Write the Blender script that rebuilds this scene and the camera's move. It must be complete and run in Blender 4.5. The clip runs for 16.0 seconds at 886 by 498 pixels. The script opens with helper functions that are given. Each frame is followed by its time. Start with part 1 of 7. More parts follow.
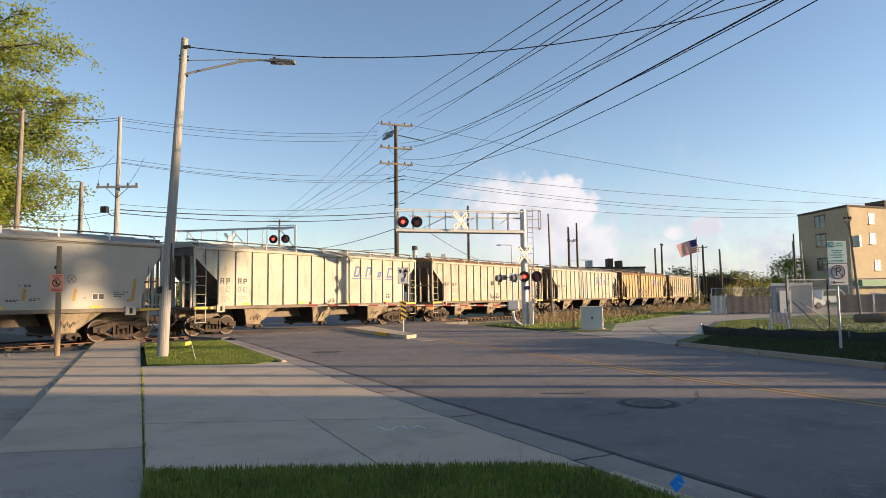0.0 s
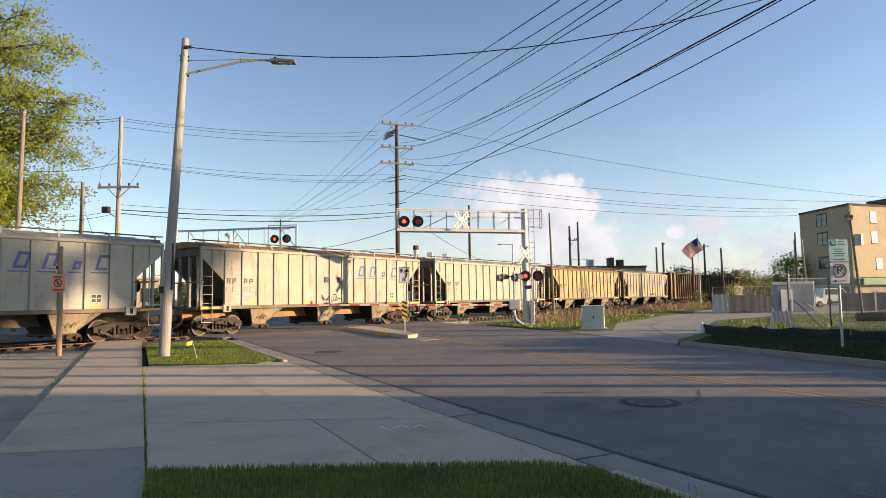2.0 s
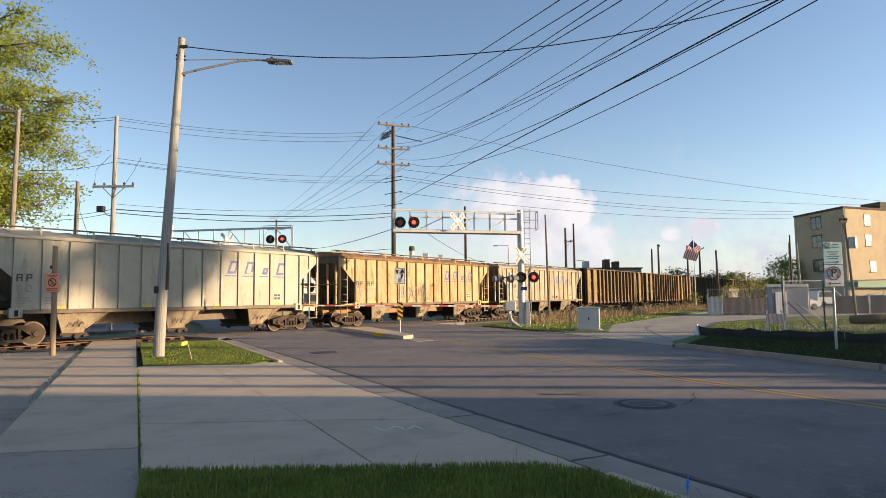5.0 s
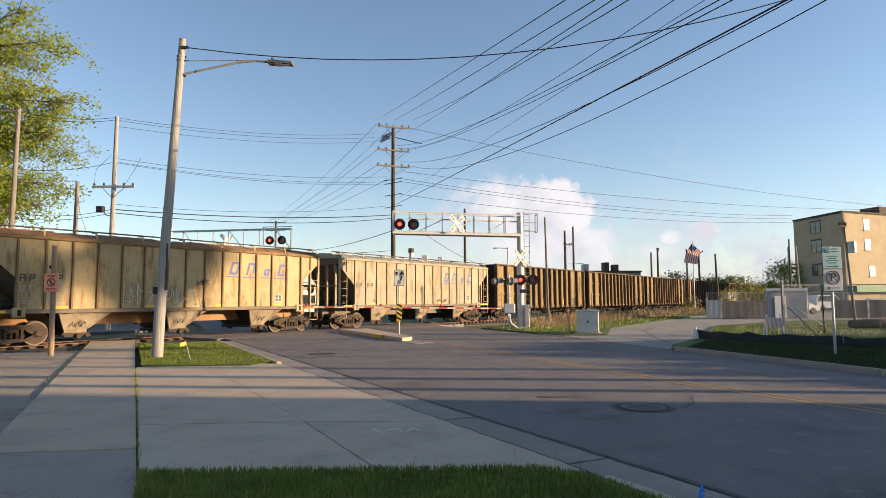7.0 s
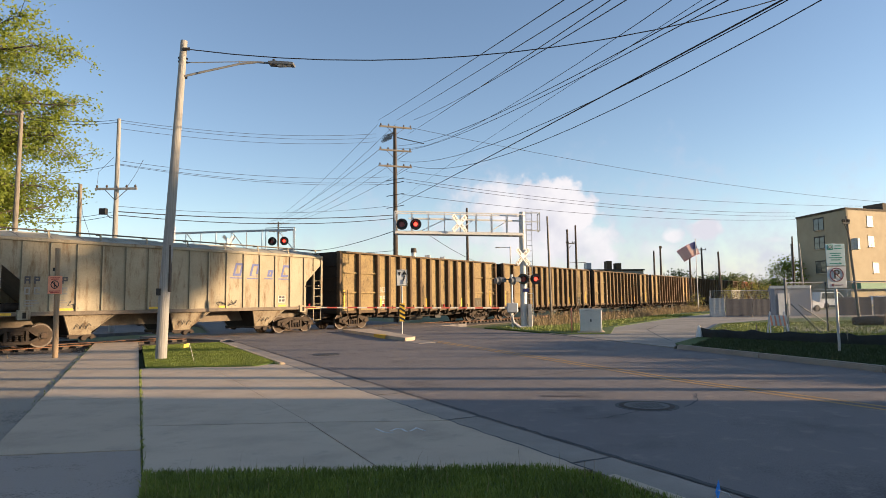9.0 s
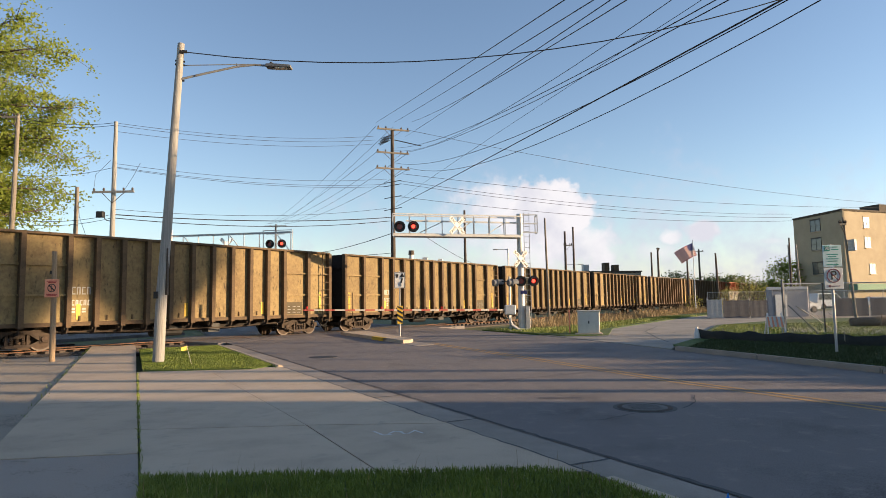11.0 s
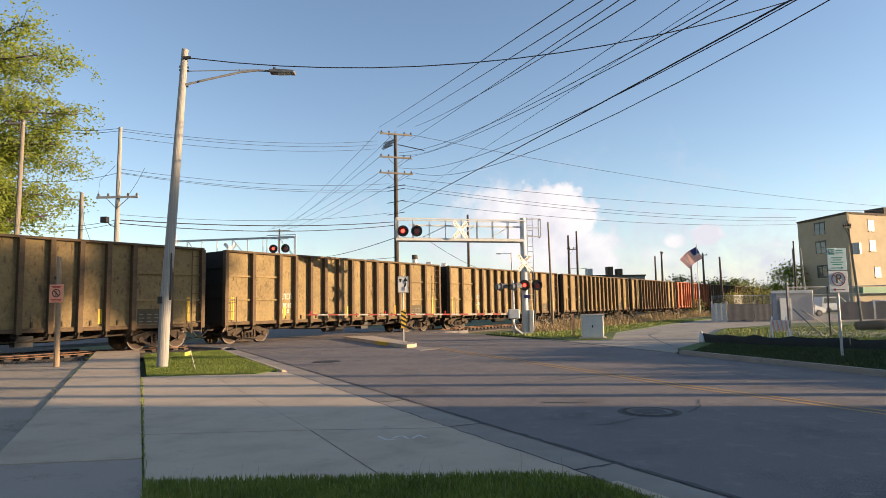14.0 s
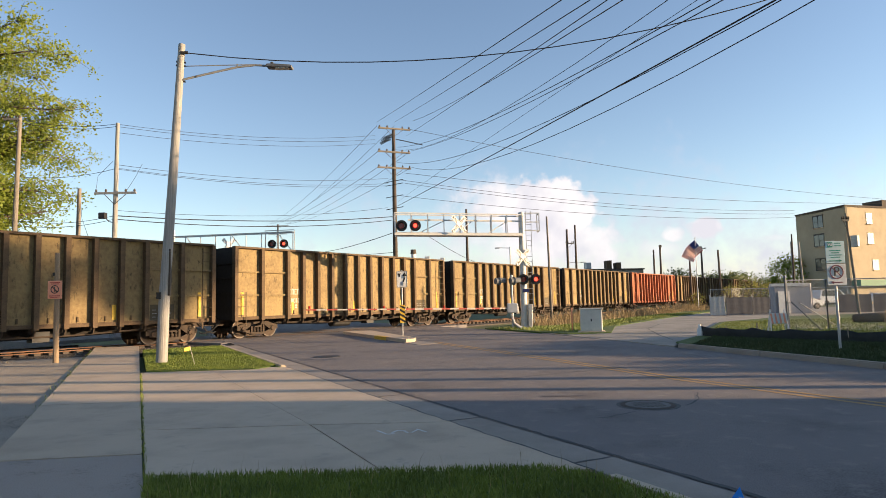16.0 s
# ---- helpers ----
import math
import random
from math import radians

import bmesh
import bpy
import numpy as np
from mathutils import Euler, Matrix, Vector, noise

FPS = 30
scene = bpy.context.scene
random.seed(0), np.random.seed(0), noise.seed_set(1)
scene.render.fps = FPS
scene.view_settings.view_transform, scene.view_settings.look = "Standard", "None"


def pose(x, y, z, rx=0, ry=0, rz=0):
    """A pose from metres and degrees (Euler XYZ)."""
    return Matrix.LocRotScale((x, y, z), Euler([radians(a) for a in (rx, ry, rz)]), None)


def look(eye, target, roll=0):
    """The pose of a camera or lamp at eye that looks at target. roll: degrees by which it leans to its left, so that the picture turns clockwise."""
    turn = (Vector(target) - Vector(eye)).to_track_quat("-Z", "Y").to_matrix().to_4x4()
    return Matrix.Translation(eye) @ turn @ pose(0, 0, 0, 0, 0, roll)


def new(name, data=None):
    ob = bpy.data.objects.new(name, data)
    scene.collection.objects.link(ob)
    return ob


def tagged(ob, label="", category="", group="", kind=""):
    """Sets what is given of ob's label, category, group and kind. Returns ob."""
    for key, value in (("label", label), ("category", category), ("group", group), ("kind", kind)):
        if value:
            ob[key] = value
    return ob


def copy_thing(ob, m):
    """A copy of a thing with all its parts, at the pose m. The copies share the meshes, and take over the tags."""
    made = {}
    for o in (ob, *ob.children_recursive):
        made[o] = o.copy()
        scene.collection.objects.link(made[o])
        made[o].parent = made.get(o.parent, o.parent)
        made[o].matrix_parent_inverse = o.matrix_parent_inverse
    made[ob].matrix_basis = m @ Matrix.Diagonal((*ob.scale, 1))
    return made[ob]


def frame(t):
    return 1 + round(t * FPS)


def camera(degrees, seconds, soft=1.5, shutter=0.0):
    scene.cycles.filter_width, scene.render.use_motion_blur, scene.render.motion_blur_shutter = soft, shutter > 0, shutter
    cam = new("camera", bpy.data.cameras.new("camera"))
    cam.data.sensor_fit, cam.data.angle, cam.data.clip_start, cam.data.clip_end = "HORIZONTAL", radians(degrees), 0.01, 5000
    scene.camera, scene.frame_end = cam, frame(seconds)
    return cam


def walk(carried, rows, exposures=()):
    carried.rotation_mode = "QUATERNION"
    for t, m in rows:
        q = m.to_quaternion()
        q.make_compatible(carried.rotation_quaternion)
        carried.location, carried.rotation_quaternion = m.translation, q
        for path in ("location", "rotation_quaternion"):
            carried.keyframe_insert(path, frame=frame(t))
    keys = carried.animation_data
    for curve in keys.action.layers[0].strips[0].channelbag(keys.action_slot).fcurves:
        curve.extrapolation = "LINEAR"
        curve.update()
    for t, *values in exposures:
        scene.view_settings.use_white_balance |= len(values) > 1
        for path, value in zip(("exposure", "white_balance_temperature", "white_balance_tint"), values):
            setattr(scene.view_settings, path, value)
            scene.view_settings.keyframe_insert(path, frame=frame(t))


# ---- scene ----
cam = camera(70.5, 16.0, soft=0.8)
EYE_Z = 1.606
TURNS = [
    (0.0, 94.467, 0.794, 0.062), (0.5, 94.389, 0.853, 0.141), (1.0, 94.386, 0.779, 0.071),
    (1.5, 94.464, 0.763, 0.116), (2.0, 94.422, 0.918, 0.174), (2.5, 94.372, 0.822, 0.192),
    (3.0, 94.357, 0.848, 0.141), (3.5, 94.458, 0.821, 0.045), (4.0, 94.384, 0.814, -0.052),
]
TURNS += [
    (6.5, 94.736, 0.518, -0.418), (7.0, 94.702, 0.369, -0.298), (7.5, 94.697, 0.550, -0.253),
    (8.0, 94.613, 0.539, -0.183), (8.5, 94.597, 0.653, -0.120), (9.0, 94.679, 0.746, -0.042),
]
TURNS += [
    (11.5, 94.879, 0.960, -0.316), (12.0, 94.778, 0.888, -0.468), (12.5, 94.859, 0.876, -0.457),
    (13.0, 94.913, 0.907, -0.295), (13.5, 95.142, 1.031, -0.070), (14.0, 95.279, 1.040, 0.080),
    (14.5, 95.186, 0.922, -0.024), (15.0, 95.075, 1.106, -0.037), (15.5, 95.009, 1.147, -0.060),
    (16.0, 94.779, 1.298, -0.020),
]
walk(cam, [(t, pose(0, 0, EYE_Z, rx, ry, rz)) for t, rx, ry, rz in TURNS],
     exposures=[(0.0, 1.18, 6400, 14), (9.0, 1.18, 6400, 14), (11.5, 1.18, 6400, 14), (14.0, 1.28, 6500, 14), (16.0, 1.30, 6550, 14)])

# ---- light: a low evening sun from the east side of the road, clear sky, one cumulus bank ----
SUN_EL, SUN_DIR = radians(8.2), Vector((0.9946, -0.1035, 0)).normalized()
world = bpy.data.worlds.new("evening_sky")
scene.world = world
world.use_nodes = True
wn, wl = world.node_tree.nodes, world.node_tree.links
wn.clear()
w_out = wn.new("ShaderNodeOutputWorld")
w_bg = wn.new("ShaderNodeBackground")
w_sky = wn.new("ShaderNodeTexSky")
w_sky.sky_type = "NISHITA"
w_sky.sun_disc = False
w_sky.sun_elevation = radians(15)
w_sky.sun_rotation = radians(96)
w_sky.air_density, w_sky.dust_density, w_sky.ozone_density = 1.0, 0.2, 1.4
w_bg.inputs["Strength"].default_value = 0.084
w_geo = wn.new("ShaderNodeTexCoord")


def wmath(op, a, b=None, c=None):
    n = wn.new("ShaderNodeMath")
    n.operation = op
    for i, v in enumerate((a, b, c)):
        if v is None:
            continue
        if isinstance(v, (int, float)):
            n.inputs[i].default_value = v
        else:
            wl.new(v, n.inputs[i])
    return n.outputs[0]


w_sep = wn.new("ShaderNodeSeparateXYZ")
wl.new(w_geo.outputs["Generated"], w_sep.inputs[0])
# tangent coordinates of the sky ahead: u to the side, v above the horizon
w_y = wmath("MAXIMUM", w_sep.outputs[1], 0.02)
w_u = wmath("DIVIDE", w_sep.outputs[0], w_y)
w_v = wmath("DIVIDE", w_sep.outputs[2], w_y)
w_noise = wn.new("ShaderNodeTexNoise")
w_noise.inputs["Scale"].default_value = 13.0
w_noise.inputs["Detail"].default_value = 8.0
w_noise.inputs["Roughness"].default_value = 0.6
wl.new(w_geo.outputs["Generated"], w_noise.inputs["Vector"])
w_fine = wn.new("ShaderNodeTexNoise")
w_fine.inputs["Scale"].default_value, w_fine.inputs["Detail"].default_value = 48.0, 6.0
wl.new(w_geo.outputs["Generated"], w_fine.inputs["Vector"])
w_puff = wmath("ADD", wmath("MULTIPLY_ADD", w_noise.outputs[0], 1.2, -0.6), wmath("MULTIPLY_ADD", w_fine.outputs[0], 0.9, -0.45))


def cloud(u, v, ru, rv, soft, amount):
    du = wmath("DIVIDE", wmath("SUBTRACT", w_u, u), ru)
    dv = wmath("DIVIDE", wmath("SUBTRACT", w_v, v), rv)
    r = wmath("SQRT", wmath("ADD", wmath("MULTIPLY", du, du), wmath("MULTIPLY", dv, dv)))
    inside = wmath("SUBTRACT", wmath("ADD", 1.0, w_puff), r)
    n = wn.new("ShaderNodeMapRange")
    n.interpolation_type = "SMOOTHSTEP"
    wl.new(inside, n.inputs["Value"])
    n.inputs["From Min"].default_value, n.inputs["From Max"].default_value = 0.0, soft
    n.inputs["To Max"].default_value = amount
    return n.outputs[0]


w_cl = cloud(0.17, 0.135, 0.085, 0.066, 0.3, 0.97)
for args in ((0.11, 0.15, 0.10, 0.05, 0.7, 0.9), (0.14, 0.085, 0.12, 0.07, 0.9, 0.85), (0.05, 0.10, 0.16, 0.08, 1.3, 0.5), (0.225, 0.085, 0.075, 0.05, 0.6, 0.85), (0.425, 0.108, 0.032, 0.022, 0.45, 0.95),
             (0.372, 0.098, 0.022, 0.014, 0.6, 0.85), (0.53, 0.09, 0.03, 0.006, 1.0, 0.35), (0.345, 0.075, 0.05, 0.02, 1.0, 0.6)):
    w_cl = wmath("MAXIMUM", w_cl, cloud(*args))
w_hz = cloud(0.5, 0.0, 1.1, 0.24, 1.2, 0.85)
for args in ((-0.12, 0.105, 0.16, 0.04, 1.2, 0.3), (0.31, 0.05, 0.3, 0.06, 1.2, 0.6), (-0.5, 0.11, 0.16, 0.02, 1.3, 0.2), (-0.5, 0.0, 0.9, 0.12, 1.2, 0.5)):
    w_hz = wmath("MAXIMUM", w_hz, cloud(*args))
w_front = wmath("GREATER_THAN", w_sep.outputs[1], 0.03)
w_cl = wmath("MULTIPLY", w_cl, w_front)
w_hz = wmath("MULTIPLY", w_hz, w_front)
# shaded body and sunlit rims of the cumulus
w_n2 = wn.new("ShaderNodeTexNoise")
w_n2.inputs["Scale"].default_value = 16.0
w_n2.inputs["Detail"].default_value = 6.0
wl.new(w_geo.outputs["Generated"], w_n2.inputs["Vector"])
w_ramp = wn.new("ShaderNodeValToRGB")
w_ramp.color_ramp.elements[0].position, w_ramp.color_ramp.elements[0].color = 0.38, (4.0, 4.0, 4.25, 1)
w_ramp.color_ramp.elements[1].position, w_ramp.color_ramp.elements[1].color = 0.60, (5.1, 4.95, 4.9, 1)
wl.new(w_n2.outputs[0], w_ramp.inputs[0])
w_mix = wn.new("ShaderNodeMix")
w_mix.data_type = "RGBA"
wl.new(w_cl, w_mix.inputs[0])
w_haze = wn.new("ShaderNodeMix")
w_haze.data_type = "RGBA"
wl.new(w_hz, w_haze.inputs[0])
wl.new(w_sky.outputs[0], w_haze.inputs[6])
w_haze.inputs[7].default_value = (3.4, 3.5, 4.05, 1)
wl.new(w_haze.outputs[2], w_mix.inputs[6])
wl.new(w_ramp.outputs[0], w_mix.inputs[7])
wl.new(w_mix.outputs[2], w_bg.inputs["Color"])
wl.new(w_bg.outputs[0], w_out.inputs[0])

sun = bpy.data.lights.new("sun", "SUN")
sun.energy, sun.angle, sun.color = 5.0, radians(0.55), (1.0, 0.725, 0.42)
new("sun", sun).matrix_world = look(Vector((0, 0, 30)) + SUN_DIR * 10 * math.cos(SUN_EL) + Vector((0, 0, 10 * math.sin(SUN_EL))), (0, 0, 30))


# ---- materials ----
def material(name, base, dark=None, rough=0.8, metal=0.0, scale=6.0, fine=60.0, bump=0.15, streak=0.0, rust=None, rust_at=0.62,
             stretch=(1, 1, 1), spec=0.4, rand=0.0, coords="Object", grain=0.45, rust_scale=2.2, through_light=0.0):
    """Colour in two scales of noise, with an optional third colour in streaks (rust, dirt), roughness and relief."""
    m = bpy.data.materials.new(name)
    m.use_nodes = True
    n, l = m.node_tree.nodes, m.node_tree.links
    b = n["Principled BSDF"]
    b.inputs["Roughness"].default_value, b.inputs["Metallic"].default_value = rough, metal
    b.inputs["Specular IOR Level"].default_value = spec
    dark = dark or tuple(c * 0.7 for c in base)
    tc = n.new("ShaderNodeTexCoord")
    mp = n.new("ShaderNodeMapping")
    mp.inputs["Scale"].default_value = stretch
    l.new(tc.outputs[coords], mp.inputs[0])
    big, small = n.new("ShaderNodeTexNoise"), n.new("ShaderNodeTexNoise")
    for t, s, d in ((big, scale, 6), (small, fine, 4)):
        t.inputs["Scale"].default_value, t.inputs["Detail"].default_value = s, d
        t.inputs["Roughness"].default_value = 0.62
        l.new(mp.outputs[0], t.inputs["Vector"])
    f = n.new("ShaderNodeMath")
    f.operation = "MULTIPLY_ADD"
    l.new(small.outputs[0], f.inputs[0])
    f.inputs[1].default_value = grain
    l.new(big.outputs[0], f.inputs[2])
    ramp = n.new("ShaderNodeValToRGB")
    e = ramp.color_ramp.elements
    mean = 0.5 + 0.5 * grain
    e[0].position, e[0].color, e[1].position, e[1].color = mean - 0.23, (*dark, 1), mean + 0.2, (*base, 1)
    l.new(f.outputs[0], ramp.inputs[0])
    col = ramp.outputs[0]
    if rust:
        mp2 = n.new("ShaderNodeMapping")
        mp2.inputs["Scale"].default_value = (1.3, 1.3, 1.3 * (1 - streak))
        l.new(tc.outputs[coords], mp2.inputs[0])
        t = n.new("ShaderNodeTexNoise")
        t.inputs["Scale"].default_value, t.inputs["Detail"].default_value, t.inputs["Roughness"].default_value = rust_scale, 9, 0.7
        l.new(mp2.outputs[0], t.inputs["Vector"])
        r2 = n.new("ShaderNodeMapRange")
        r2.inputs["From Min"].default_value, r2.inputs["From Max"].default_value = rust_at - 0.06, rust_at + 0.1
        l.new(t.outputs[0], r2.inputs["Value"])
        mx = n.new("ShaderNodeMix")
        mx.data_type = "RGBA"
        l.new(r2.outputs[0], mx.inputs[0])
        l.new(col, mx.inputs[6])
        mx.inputs[7].default_value = (*rust, 1)
        col = mx.outputs[2]
    if rand:
        oi = n.new("ShaderNodeObjectInfo")
        hs = n.new("ShaderNodeHueSaturation")
        mr = n.new("ShaderNodeMapRange")
        mr.inputs["To Min"].default_value, mr.inputs["To Max"].default_value = 1 - rand, 1 + rand
        l.new(oi.outputs["Random"], mr.inputs["Value"])
        l.new(mr.outputs[0], hs.inputs["Value"])
        l.new(col, hs.inputs["Color"])
        col = hs.outputs[0]
    l.new(col, b.inputs["Base Color"])
    if bump:
        bp = n.new("ShaderNodeBump")
        bp.inputs["Strength"].default_value, bp.inputs["Distance"].default_value = bump, 0.02
        l.new(f.outputs[0], bp.inputs["Height"])
        l.new(bp.outputs[0], b.inputs["Normal"])
    if through_light:
        # thin leaves let part of the light through
        tr, both = n.new("ShaderNodeBsdfTranslucent"), n.new("ShaderNodeMixShader")
        l.new(col, tr.inputs["Color"])
        both.inputs[0].default_value = through_light
        l.new(b.outputs[0], both.inputs[1])
        l.new(tr.outputs[0], both.inputs[2])
        l.new(both.outputs[0], n["Material Output"].inputs["Surface"])
    return m


def glow(name, color, strength):
    m = bpy.data.materials.new(name)
    m.use_nodes = True
    b = m.node_tree.nodes["Principled BSDF"]
    b.inputs["Base Color"].default_value = (*color, 1)
    b.inputs["Emission Color"].default_value = (*color, 1)
    b.inputs["Emission Strength"].default_value = strength
    return m


